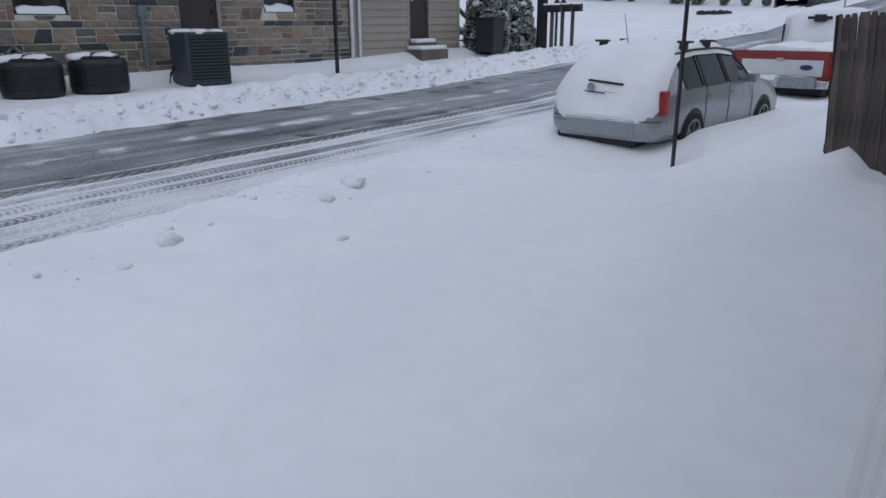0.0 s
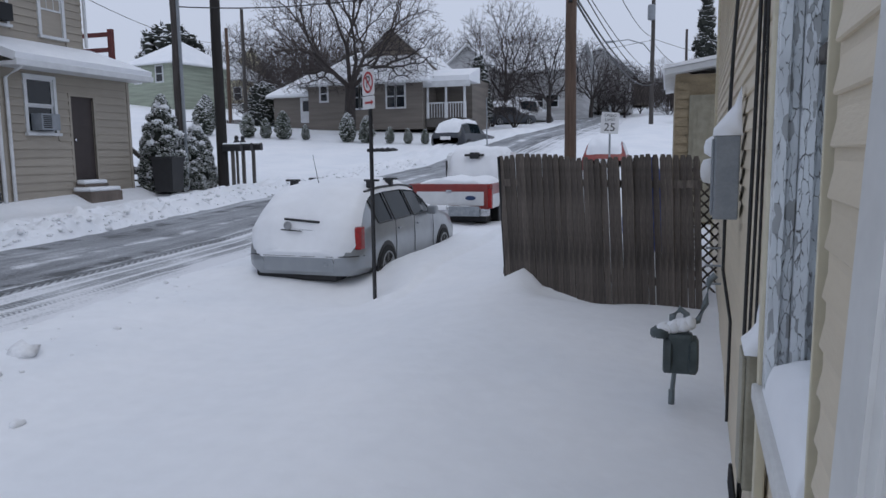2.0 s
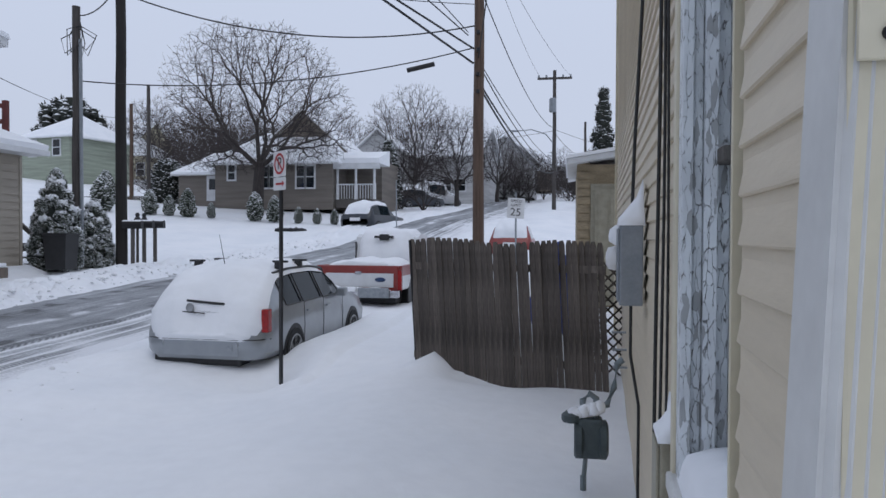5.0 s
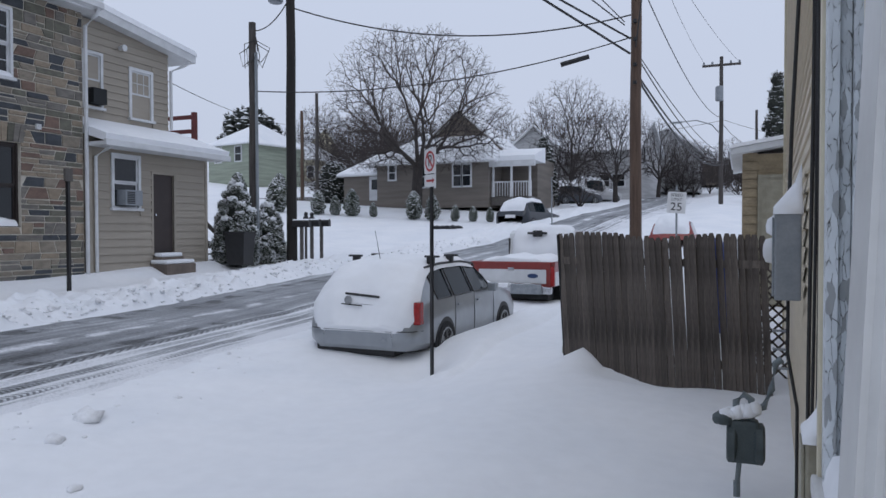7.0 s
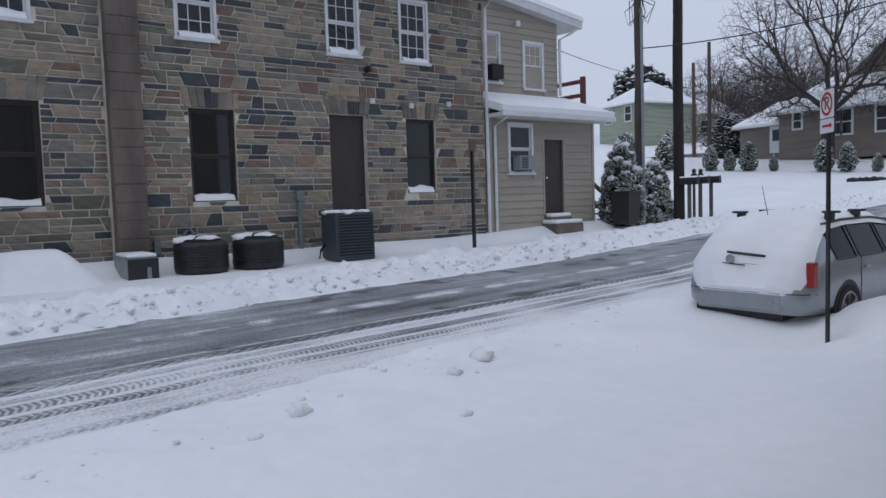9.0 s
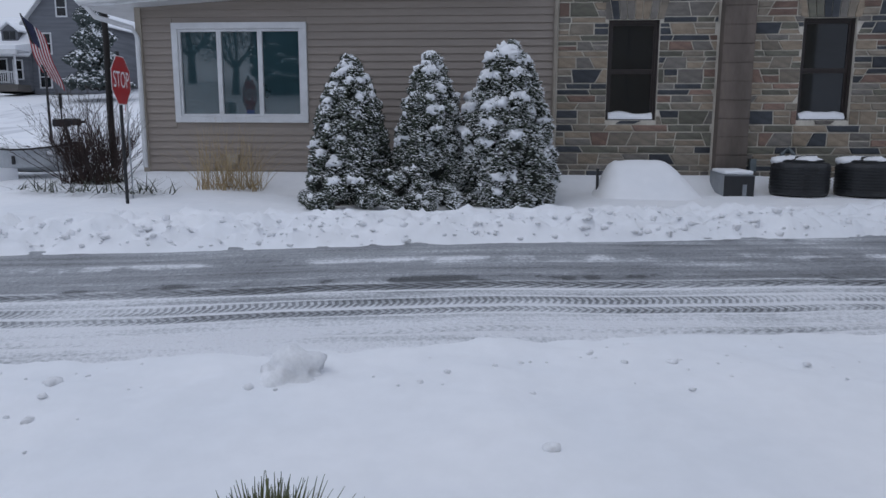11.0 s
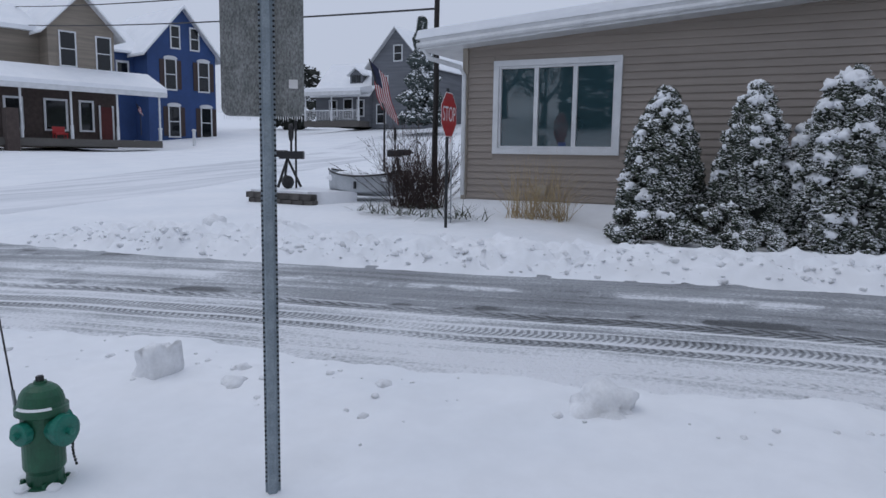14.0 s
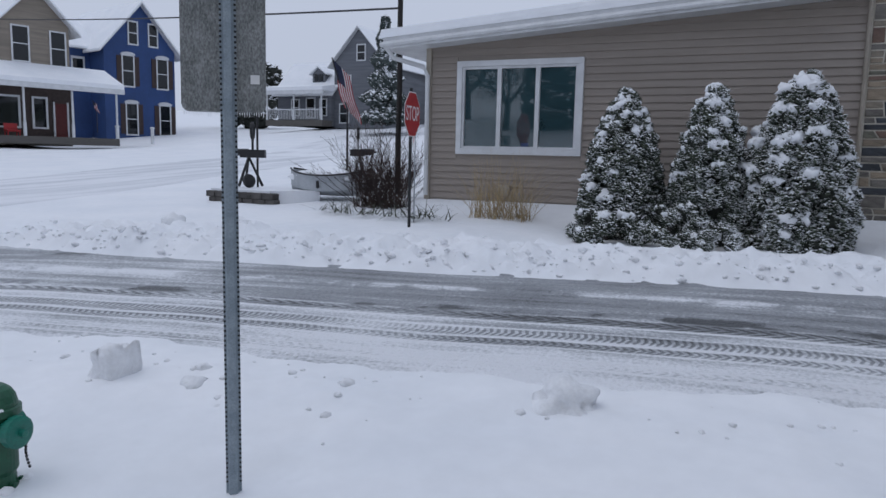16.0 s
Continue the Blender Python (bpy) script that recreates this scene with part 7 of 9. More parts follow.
def lobed_evergreen(at, rot, h, r, seed, label, lobes=120, name="evergreen_shrub", group="shrubs under the clapboard wall", squat=False):
    """A dense conical evergreen: bulging boughs, each set with small frosted sprays, snow lying on the upper ones."""
    rnd = random.Random(seed)
    t = thing(name, at, rot, label, "shrub", group)
    bm = B()
    tube(bm, [(0, 0, -0.2), (0.02, 0.01, h * 0.35), (0, 0, h * 0.8)], r * 0.09, r * 0.02, 7)
    part("trunk", bm, M["bark"], t)

    def rad(k):
        if squat:
            return r * max(0.05, 1 - k * k) ** 0.5
        return r * (0.86 + 0.7 * k if k < 0.2 else max(0.0, 1 - ((k - 0.2) / 0.82) ** 2.1) ** 0.80)

    tmp = B()
    bmesh.ops.create_icosphere(tmp, subdivisions=1, radius=1.0)
    ball = [v.co.copy() for v in tmp.verts]
    tri = [[v.index for v in f.verts] for f in tmp.faces]
    tmp.free()
    tmp = B()
    bmesh.ops.create_icosphere(tmp, subdivisions=2, radius=1.0)
    clot = [v.co.copy() for v in tmp.verts]
    clot_tri = [[v.index for v in f.verts] for f in tmp.faces]
    tmp.free()
    verts, faces = [], []
    snow_v, snow_f = [], []
    inner = B()

    def lay(c, size, kind, rough, flat):
        o = len(snow_v)
        for v in clot:
            m_ = size * (1 + rough * noise.fractal(v * 2.4 + Vector((kind * 7.1, kind * 3.3, kind)), 1.0, 2.0, 2))
            snow_v.append((c[0] + v.x * m_, c[1] + v.y * m_, c[2] + v.z * m_ * flat))
        snow_f.extend([o + q for q in f] for f in clot_tri)

    for i in range(lobes):
        k = 1 - ((i + rnd.random()) / lobes) ** 0.66 if not squat else rnd.random() * 0.8
        a = i * 2.39996 + rnd.uniform(-0.35, 0.35)
        size = r * rnd.uniform(0.24, 0.40) * (1 - 0.30 * k)
        rr = max(0.0, rad(k) - size * 0.55) * rnd.uniform(0.92, 1.06)
        out = Vector((math.cos(a), math.sin(a), 0.35)).normalized()
        c = Vector((rr * math.cos(a), rr * math.sin(a), max(size * 0.6, k * h - size * 0.4)))
        # dark lump inside each lobe, its colour standing for the shade between sprays
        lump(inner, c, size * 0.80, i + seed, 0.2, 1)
        n = int(40 + 700 * size)
        for q in range(n):
            d = Vector((rnd.gauss(0, 1), rnd.gauss(0, 1), rnd.gauss(0, 1))).normalized()
            if d.dot(out) < -0.25:
                continue
            p = c + Vector((d.x * size, d.y * size, d.z * size * 0.8)) * rnd.uniform(0.86, 1.06)
            sp = rnd.uniform(0.020, 0.042)
            o = len(verts)
            for v in ball:
                m_ = sp * (1 + 0.6 * noise.noise(v * 2.3 + p * 9))
                verts.append((p.x + v.x * m_, p.y + v.y * m_, p.z + v.z * m_ * 0.8))
            faces += [[o + f_ for f_ in f] for f in tri]
            for w_ in range(4):
                e = (d + Vector((rnd.uniform(-1, 1), rnd.uniform(-1, 1), rnd.uniform(-0.6, 0.9))) * 0.8).normalized()
                sd = e.orthogonal().normalized() * 0.009
                p0, p1 = p + e * sp * 0.6, p + e * sp * rnd.uniform(1.5, 2.1)
                o = len(verts)
                verts += [tuple(p0 - sd), tuple(p0 + sd), tuple(p1)]
                faces.append((o, o + 1, o + 2))
        # snow lies thick on high boughs and on those turned up the street
        load = 0.10 + 0.80 * k + 0.25 * math.sin(a + rot / 57.3 + 3.6)
        if rnd.random() < load:
            for q in range(rnd.choice((5, 8, 12))):
                d = Vector((rnd.gauss(0, 0.55), rnd.gauss(0, 0.55), 1)).normalized()
                d = (d + out * 0.45).normalized()
                p = c + Vector((d.x * size, d.y * size, d.z * size * 0.8)) * 0.97
                lay(p - out * size * 0.06, size * rnd.uniform(0.16, 0.50), i + q * 0.3 + seed, 1.0, 0.85)
    if not squat:
        for q in range(26):
            k = rnd.uniform(0.90, 1.0)
            a = rnd.uniform(0, 6.283)
            lay((rad(k) * 0.75 * math.cos(a), rad(k) * 0.75 * math.sin(a), k * h - 0.03), rnd.uniform(0.05, 0.10), q + seed, 0.6, 0.8)
    me = bpy.data.meshes.new("crown")
    me.from_pydata(verts, [], faces)
    me.materials.append(M["needle"])
    part("crown", None, None, t, mesh=me)
    # dark core up the middle, coloured as the shade deep in the crown
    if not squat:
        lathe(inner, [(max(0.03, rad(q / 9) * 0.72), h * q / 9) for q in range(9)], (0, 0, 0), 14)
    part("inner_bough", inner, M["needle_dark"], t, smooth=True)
    me = bpy.data.meshes.new("bough_snow")
    me.from_pydata(snow_v, [], snow_f)
    me.materials.append(M["snow"])
    for p in me.polygons:
        p.use_smooth = True
    part("bough_snow", None, None, t, "thick snow lying on the boughs", kind="stuff", mesh=me)
    return t


for k, (yy, h, r, sd) in enumerate(((-2.36, 2.62, 0.66, 3), (-0.93, 2.68, 0.62, 5), (0.40, 2.86, 0.80, 8))):
    lobed_evergreen((-12.75, yy, 0.36), k * 50, h, r, sd, "dense rounded cone evergreen loaded with thick snow")
for k, (yy, xx, h, r) in enumerate(((-2.45, -12.0, 0.60, 0.62), (-1.45, -11.95, 0.72, 0.58), (-0.80, -11.85, 0.45, 0.45))):
    lobed_evergreen((xx, yy, 0.46), k * 40, h, r, 20 + k, "low spreading evergreen pressed down by snow", 16, "low_evergreen_shrub", "low shrubs", True)
for xx, yy, zz, h, r, sd in ((-14.20, 19.00, 0.90, 2.65, 0.62, 31), (-13.90, 20.20, 0.95, 1.95, 0.52, 32)):
    lobed_evergreen((xx, yy, zz), 40, h, r, sd, "shaggy evergreen bent under snow beside a pole", 60, "evergreen_shrub", "shrubs by the poles")
row = clump_bush("small_conifer", (-22.51, 37, base(-22.51, 37) + 0.05), 0, 1.35, 0.42, "young cone-shaped conifer in the row on the lawn", seed=41, n=520, size=0.05, leafy=4, group="row of young conifers", shape="egg")
for xx, s in ((-25.39, 1.45), (-21.39, 0.8), (-20.31, 1.1), (-18.96, 0.6), (-16.48, 1.1), (-15.38, 1.0), (-14.08, 0.62), (-13.06, 0.58), (-12.12, 0.55), (-27.2, 1.5), (-30.5, 1.5)):
    yy = 37 if xx > -26 else 40
    copy_thing(row, pose(xx, yy, base(xx, yy) + 0.05, 0, 0, xx * 40) @ Matrix.Diagonal((s * 0.95, s * 0.95, s, 1)))
clump_bush("evergreen_tree", (-12.3, 49, 3.2), 0, 5.2, 0.8, "narrow dark evergreen beside the bungalow porch", "needle_dark", 51, 700, 0.152, "egg", "tree", leafy=6)
ru = bare_tree((-10.2, 50, 3.0), 23, 5.6, 1.0, 0.10, "dense twiggy brush beside the porch", 6, 0.10, "brush")
copy_thing(ru, pose(-11.9, 51, 3.0, 0, 0, 80) @ Matrix.Diagonal((0.9, 0.9, 1.05, 1)))
copy_thing(ru, pose(-26.8, 47, 3.4, 0, 0, 30) @ Matrix.Diagonal((1.15, 1.1, 0.9, 1)))
copy_thing(ru, pose(-29.3, 49, 3.6, 0, 0, 160))
for k in range(26):
    xx = -7.0 + 0.62 * k + random.uniform(-0.5, 0.5)
    yy = random.uniform(74, 112)
    sc = random.uniform(0.8, 1.5)
    copy_thing(ru, pose(xx, yy, base(xx, yy) - 0.2, 0, 0, random.uniform(0, 360)) @ Matrix.Diagonal((sc, sc, sc * random.uniform(0.7, 1.1), 1)))
for k in range(16):
    xx = -46 + 2.3 * k + random.uniform(-0.8, 0.8)
    yy = random.uniform(66, 84)
    copy_thing(ru, pose(xx, yy, base(xx, yy) - 0.2, 0, 0, random.uniform(0, 360)) @ Matrix.Diagonal((1.6, 1.6, random.uniform(1.2, 1.7), 1)))
copy_thing(ru, pose(-24.6, 49, 3.4, 0, 0, 210) @ Matrix.Diagonal((1, 1, 1.1, 1)))
clump_bush("evergreen_tree", (-25.6, 44, 3.3), 0, 3.4, 1.2, "loose dark evergreen at the end of the bungalow", "needle_dark", 54, 700, 0.10, "round", "tree", leafy=6)
clump_bush("evergreen_tree", (2.4, 60, 4.2), 0, 9.4, 1.7, "tall ragged dark conifer beyond the cream house", "needle_dark", 55, 500, 0.3, "cone", "tree", leafy=7)
clump_bush("spruce_tree", (-48.00, -26.90, 4.14), 0, 7.73, 2.0, "frosted blue spruce before a grey house", "needle_blue", 56, 2600, 0.20, "cone", "tree", leafy=7)
clump_bush("evergreen_tree", (-64, -52, 4.5), 0, 7.0, 3.0, "far dark conifer on the hill", "needle_dark", 57, 300, 0.5, "round", "tree", leafy=4)
clump_bush("evergreen_tree", (-52, 70, 5.2), 0, 11.0, 3.4, "far dark conifer behind the houses", "needle_dark", 58, 300, 0.55, "round", "tree", leafy=5)


def blades(name, at, rot, n, length, mat, label, category, spread=0.6, lean=(5, 45), width=0.012, radius=0.2, bend=0.3, seed=3, flat=1.0):
    rnd = random.Random(seed)
    t = thing(name, at, rot, label, category)
    bm = B()
    for i in range(n):
        a = rnd.uniform(0, 6.283)
        tl = radians(rnd.uniform(*lean))
        L = length * rnd.uniform(0.5, 1.0)
        p = Vector((radius * rnd.uniform(-1, 1), radius * rnd.uniform(-1, 1) * 2 * flat, 0))
        d = Vector((math.cos(a) * math.sin(tl), math.sin(a) * math.sin(tl), math.cos(tl)))
        sd = Vector((-math.sin(a), math.cos(a), 0)) * width
        prev = None
        for k in range(5):
            q = k / 4
            c = p + d * L * q + Vector((d.x, d.y, -0.6)) * bend * L * q * q
            w_ = sd * (1 - q * 0.9)
            e = (bm.verts.new(c - w_), bm.verts.new(c + w_))
            if prev:
                bm.faces.new((prev[0], prev[1], e[1], e[0]))
            prev = e
    part("blades", bm, M[mat], t, kind="stuff")
    return t


blades("dry_grass", (-13.3, -4.8, 0.55), 0, 230, 1.75, "grass", "tuft of tall dry straw-coloured grass", "ornamental grass", lean=(4, 52), width=0.007, radius=0.30, bend=0.20, seed=5)
for k, (xx, yy) in enumerate(((-12.3, -7.5), (-12.2, -6.8), (-12.5, -6.25), (-12.1, -5.8), (-12.6, -8.1))):
    blades("yucca", (xx, yy, ground(xx, yy) + 0.05), 0, 34, 0.62, "yucca", "flattened clump of dark blades poking out of snow", "plant", lean=(40, 86), width=0.013, radius=0.26, bend=0.22, seed=10 + k)
tw_ = thing("bare_shrub", (-14.2, -8.0, 0.6), 0, "dense bare twiggy shrub at the wing's corner", "shrub")
bm = B()
rnd = random.Random(77)
for i in range(230):
    a, tl = rnd.uniform(0, 6.283), radians(rnd.uniform(3, 58))
    d = Vector((math.cos(a) * math.sin(tl), math.sin(a) * math.sin(tl), math.cos(tl)))
    p = Vector((rnd.uniform(-0.35, 0.35), rnd.uniform(-0.55, 0.55), 0))
    L = rnd.uniform(0.6, 1.6)
    mid = p + d * L * 0.55 + Vector((rnd.uniform(-0.06, 0.06), rnd.uniform(-0.06, 0.06), 0))
    tube(bm, [p, mid, p + d * L], 0.010, 0.003, 3, cap=False)
    for q in range(7):
        e = (d + Vector((rnd.uniform(-1, 1), rnd.uniform(-1, 1), rnd.uniform(-0.2, 0.6))) * 0.8).normalized()
        s0 = mid + d * L * 0.1 * q
        tube(bm, [s0, s0 + e * rnd.uniform(0.15, 0.4)], 0.005, 0.002, 3, cap=False)
part("twigs", bm, M["leaf_rust"], tw_, kind="stuff")
blades("cedar_shrub", (-2.02, -0.46, 0.22), 0, 1500, 0.44, "cedar", "spiky bright green shrub top below the camera", "shrub", lean=(0, 62), width=0.011, radius=0.07, bend=0.04, seed=31, flat=0.5)


# trees on the slope behind the camera, mirrored in the picture window
for xx, yy, sc in ((26, -4, 1.1), (30, -12, 1.25), (24, -19, 1.0), (33, -26, 1.3), (29, 4, 1.2)):
    copy_thing(t2, pose(xx, yy, base(xx, yy) - 0.2, 0, 0, xx * 31) @ Matrix.Diagonal((sc, sc, sc, 1)))
clump_bush("evergreen_tree", (27, -9, 4.2), 0, 9.0, 2.6, "dark evergreen on the snowy slope behind the house", "needle_dark", 61, 300, 0.45, "egg", "tree", leafy=4)
clump_bush("evergreen_tree", (25, -15.5, 4.0), 0, 8.0, 2.3, "dark evergreen on the snowy slope behind the house", "needle_dark", 62, 300, 0.45, "egg", "tree", leafy=4)


# ---- things at the street corner ----
gu = thing("gun_sculpture", (-14.5, -11.95, 0.95), 25, "black metal ornamental field gun on a tripod", "garden ornament")
for k in range(3):
    a = radians(90 + 120 * k)
    bm = B()
    tube(bm, [(0, 0, 0.72), (0.34 * math.cos(a), 0.34 * math.sin(a), 0.0)], 0.03, 0.035, 8)
    part("leg", bm, M["black_metal"], gu)
bm = B()
lump(bm, (0, 0.0, 0.12), 0.17, 3, 0.1)
part("ball", bm, M["black_metal"], gu)
bm = B()
box(bm, -0.10, -0.2, 0.70, 0.10, 0.42, 0.90, 0.02)
tube(bm, [(0, -0.55, 0.83), (0, 0.0, 0.83)], 0.09, seg=14)
tube(bm, [(0, -0.68, 0.83), (0, -0.55, 0.83)], 0.04, seg=10)
part("barrel", bm, M["black_metal"], gu)
bm = B()
tube(bm, [(0, 0.1, 0.9), (0, 0.1, 1.15)], 0.03, seg=8)
for k in range(14):
    a0, a1 = k * 0.4488, (k + 1) * 0.4488
    tube(bm, [(0.14 * math.cos(a0), 0.1, 1.36 + 0.2 * math.sin(a0)), (0.14 * math.cos(a1), 0.1, 1.36 + 0.2 * math.sin(a1))], 0.035, seg=6)
part("ring_sight", bm, M["black_metal"], gu)
g2 = copy_thing(gu, pose(-15.8, -9.5, 1.15, 0, 0, 200) @ Matrix.Diagonal((0.6, 0.6, 0.85, 1)))
hk = thing("shepherd_hook", (-14.9, -12.0, 0.85), 30, "tall black iron hook pole", "hook pole")
bm = B()
tube(bm, [(0, 0, 0), (0, 0, 2.1)] + [(0, -0.18 + 0.18 * math.cos(a), 2.1 + 0.25 * math.sin(a)) for a in np.linspace(0.2, 2.6, 8)], 0.028, seg=8)
part("rod", bm, M["black_metal"], hk)
bd_ = thing("flower_bed", (0, 0, 0), 0, "raised flower bed edged with dark dry stone, filled with snow", "flower bed")
bm = B()
prism(bm, [(-13.75, -12.5, 0.35), (-13.6, -10.6, 0.35), (-14.6, -9.9, 0.35), (-15.6, -10.6, 0.35), (-15.7, -12.6, 0.35)], (0, 0, 0.55))
part("fill", bm, M["snow"], bd_)
for z_, o_ in ((0.40, 0), (0.55, 0.14), (0.70, 0.05)):
    y_ = -12.6 + o_
    while y_ < -10.5:
        w_ = random.uniform(0.22, 0.42)
        t_ = (y_ + 12.5) / 1.9
        bm = B()
        box(bm, -0.13, 0.01, 0.0, 0.10, w_ - 0.01, 0.145, 0.02)
        s_ = part("stone", bm, M["drystone"], bd_)
        s_.matrix_basis = pose(-13.72 + 0.15 * t_, y_, z_, 0, 0, -4 + random.uniform(-3, 3))
        y_ += w_
bt = thing("rowing_boat", (-15.0, -9.85, 0.85), 0, "old grey-white rowing boat used as a planter, full of snow", "boat")
bm = B()
rings = []
for i in range(13):
    t = -1 + 2 * i / 12
    w_ = 0.55 * (1 - abs(t) ** 2.4) + 0.05
    yy = 1.15 * t
    lift = 0.14 * t * t
    rings.append([bm.verts.new(Vector(p)) for p in ((-w_, yy, 0.42 + lift), (-w_ * 0.85, yy, 0.05 + lift), (0, yy, -0.08 + lift * 0.5), (w_ * 0.85, yy, 0.05 + lift), (w_, yy, 0.42 + lift))])
for p, q in zip(rings, rings[1:]):
    for k in range(4):
        bm.faces.new((p[k], p[k + 1], q[k + 1], q[k]))
part("hull", bm, M["boat"], bt)
bm = B()
for s in (0, 4):
    tube(bm, [r[s].co.copy() if r[s].is_valid else (0, 0, 0) for r in []] or [((-1 if s == 0 else 1) * (0.55 * (1 - abs(-1 + 2 * i / 12) ** 2.4) + 0.055), 1.15 * (-1 + 2 * i / 12), 0.43 + 0.14 * (-1 + 2 * i / 12) ** 2) for i in range(13)], 0.022, seg=6)
part("gunwale", bm, M["black_metal"], bt)
bm = B()
for i in range(9):
    lump(bm, (0.1 * math.sin(i * 2), -0.85 + 0.21 * i, 0.36 + 0.05 * math.sin(i * 1.3)), 0.3, i, 0.2, 2, (1.15, 1, 0.45))
part("snow_fill", bm, M["snow"], bt, smooth=True)
bm = B()
box(bm, 0.555, -0.03, 0.12, 0.60, 0.03, 0.3, 0.01)
part("bracket", bm, M["black_metal"], bt)

# flags
def flag(at, rot, pole_h, w, h, label, tilt=0.0):
    f = thing("flag", at, rot, label, "flag")
    bm = B()
    tube(bm, [(0, 0, 0), (0, 0, pole_h * 0.62)], 0.035, 0.03, 8)
    tube(bm, [(0, 0, pole_h * 0.60), (-0.42 * h / 2.4 - 0.05, 0, pole_h)], 0.025, 0.02, 8)
    part("pole", bm, M["black_metal"], f)
    stripe = {"flag_red": B(), "flag_white": B(), "flag_blue": B()}
    n, m_ = 13, 14
    def P(u, v):
        fold = 0.10 * math.sin(v * 7 + u * 2) * v
        k, q = h / 2.4, w / 2.0
        return Vector((-0.47 * k + 0.52 * k * u + v * q * 0.36 + fold * 0.5, fold, pole_h - 0.50 * k * u - v * q * 1.45 - 0.02))
    for i in range(n):
        for j in range(m_):
            u0, u1, v0, v1 = i / n, (i + 1) / n, j / m_, (j + 1) / m_
            key = "flag_blue" if (i < 7 and j < 6) else ("flag_red" if i % 2 == 0 else "flag_white")
            bm = stripe[key]
            bm.faces.new([bm.verts.new(P(a, c)) for a, c in ((u0, v0), (u1, v0), (u1, v1), (u0, v1))])
    for key, bm in stripe.items():
        part("cloth", bm, M[key], f, {"flag_red": "red stripes", "flag_white": "white stripes", "flag_blue": "navy canton"}[key])
    return f


flag((-19.0, -11.9, 0.8), 122, 3.85, 2.0, 2.4, "drooping striped red, white and navy flag on a leaning pole")


# ---- houses farther off ----
def house(name, label, at, rot, w, d, h, rise, mat, windows=(), ridge="x", over=0.35, snow_t=0.18, hip=0.0, trim="white"):
    """A house with its front on local y = 0 looking to -y: walls, snowy roof, windows as (face, u, z, w, h)."""
    t = thing(name, at, rot, label, "house")
    bm = B()
    if ridge == "x":
        prism(bm, [(-w / 2, 0, 0), (-w / 2, d, 0), (-w / 2, d, h), (-w / 2, d / 2, h + (0 if hip else rise)), (-w / 2, 0, h)], (w, 0, 0))
    else:
        prism(bm, [(-w / 2, 0, 0), (w / 2, 0, 0), (w / 2, 0, h), (0, 0, h + rise), (-w / 2, 0, h)], (0, d, 0))
    part("wall", bm, M[mat], t)
    for s, (nm, mt, lo, hi) in enumerate((("roof_edge", trim, -0.06, 0.03), ("roof", "snow", 0.03, 0.03 + snow_t * 0.6))):
        bm = B()
        if ridge == "x":
            q = rise / (d / 2)
            e = h - over * q
            xa = w / 2 + over
            hp = hip
            lower = [(-xa, -over, e), (xa, -over, e), (xa, d + over, e), (-xa, d + over, e)]
            upper = [(-xa + hp, d / 2, h + rise), (xa - hp, d / 2, h + rise)]
            vs0 = [bm.verts.new(Vector(p) + Vector((0, 0, lo))) for p in lower + upper]
            vs1 = [bm.verts.new(Vector(p) + Vector((0, 0, hi))) for p in lower + upper]
            for vv in (vs0, vs1):
                for f in ((0, 1, 5, 4), (2, 3, 4, 5), (1, 2, 5), (3, 0, 4)):
                    if len(f) == 3 and not hp and vv is vs1 and False:
                        continue
                    if len(f) == 4 or hp:
                        bm.faces.new([vv[i] for i in f])
            loop_ = (0, 1, 2, 3) if hp else (0, 1, 5, 2, 3, 4)
            for i in range(len(loop_)):
                a_, b_ = loop_[i], loop_[(i + 1) % len(loop_)]
                bm.faces.new((vs0[a_], vs0[b_], vs1[b_], vs1[a_]))
        else:
            q = rise / (w / 2)
            e = h - over * q
            xa = w / 2 + over
            for sd in (-1, 1):
                prism(bm, [(sd * xa, -over, e + lo), (0, -over, h + rise + lo), (0, -over, h + rise + hi), (sd * xa, -over, e + hi)], (0, d + 2 * over, 0))
        part(nm, bm, M[mt], t)
    for fc, u, z, ww, hh in windows:
        m = {"f": pose(u, 0, z), "r": pose(w / 2, u, z, 0, 0, 90), "l": pose(-w / 2, u, z, 0, 0, -90)}[fc]
        bm = B()
        k = 0.1
        for a, c, e, f in ((-ww / 2 - k, -ww / 2, 0, hh), (ww / 2, ww / 2 + k, 0, hh), (-ww / 2 - k, ww / 2 + k, hh, hh + k), (-ww / 2 - k, ww / 2 + k, -k, 0), (-ww / 2, ww / 2, hh / 2 - 0.03, hh / 2 + 0.03)):
            box(bm, a, -0.06, e, c, 0.02, f)
        wn_ = part("window", bm, M[trim], t)
        wn_.matrix_basis = m
        bm = B()
        box(bm, -ww / 2, -0.025, 0, ww / 2, -0.005, hh)
        part("pane", bm, M["glass"], wn_)
    return t


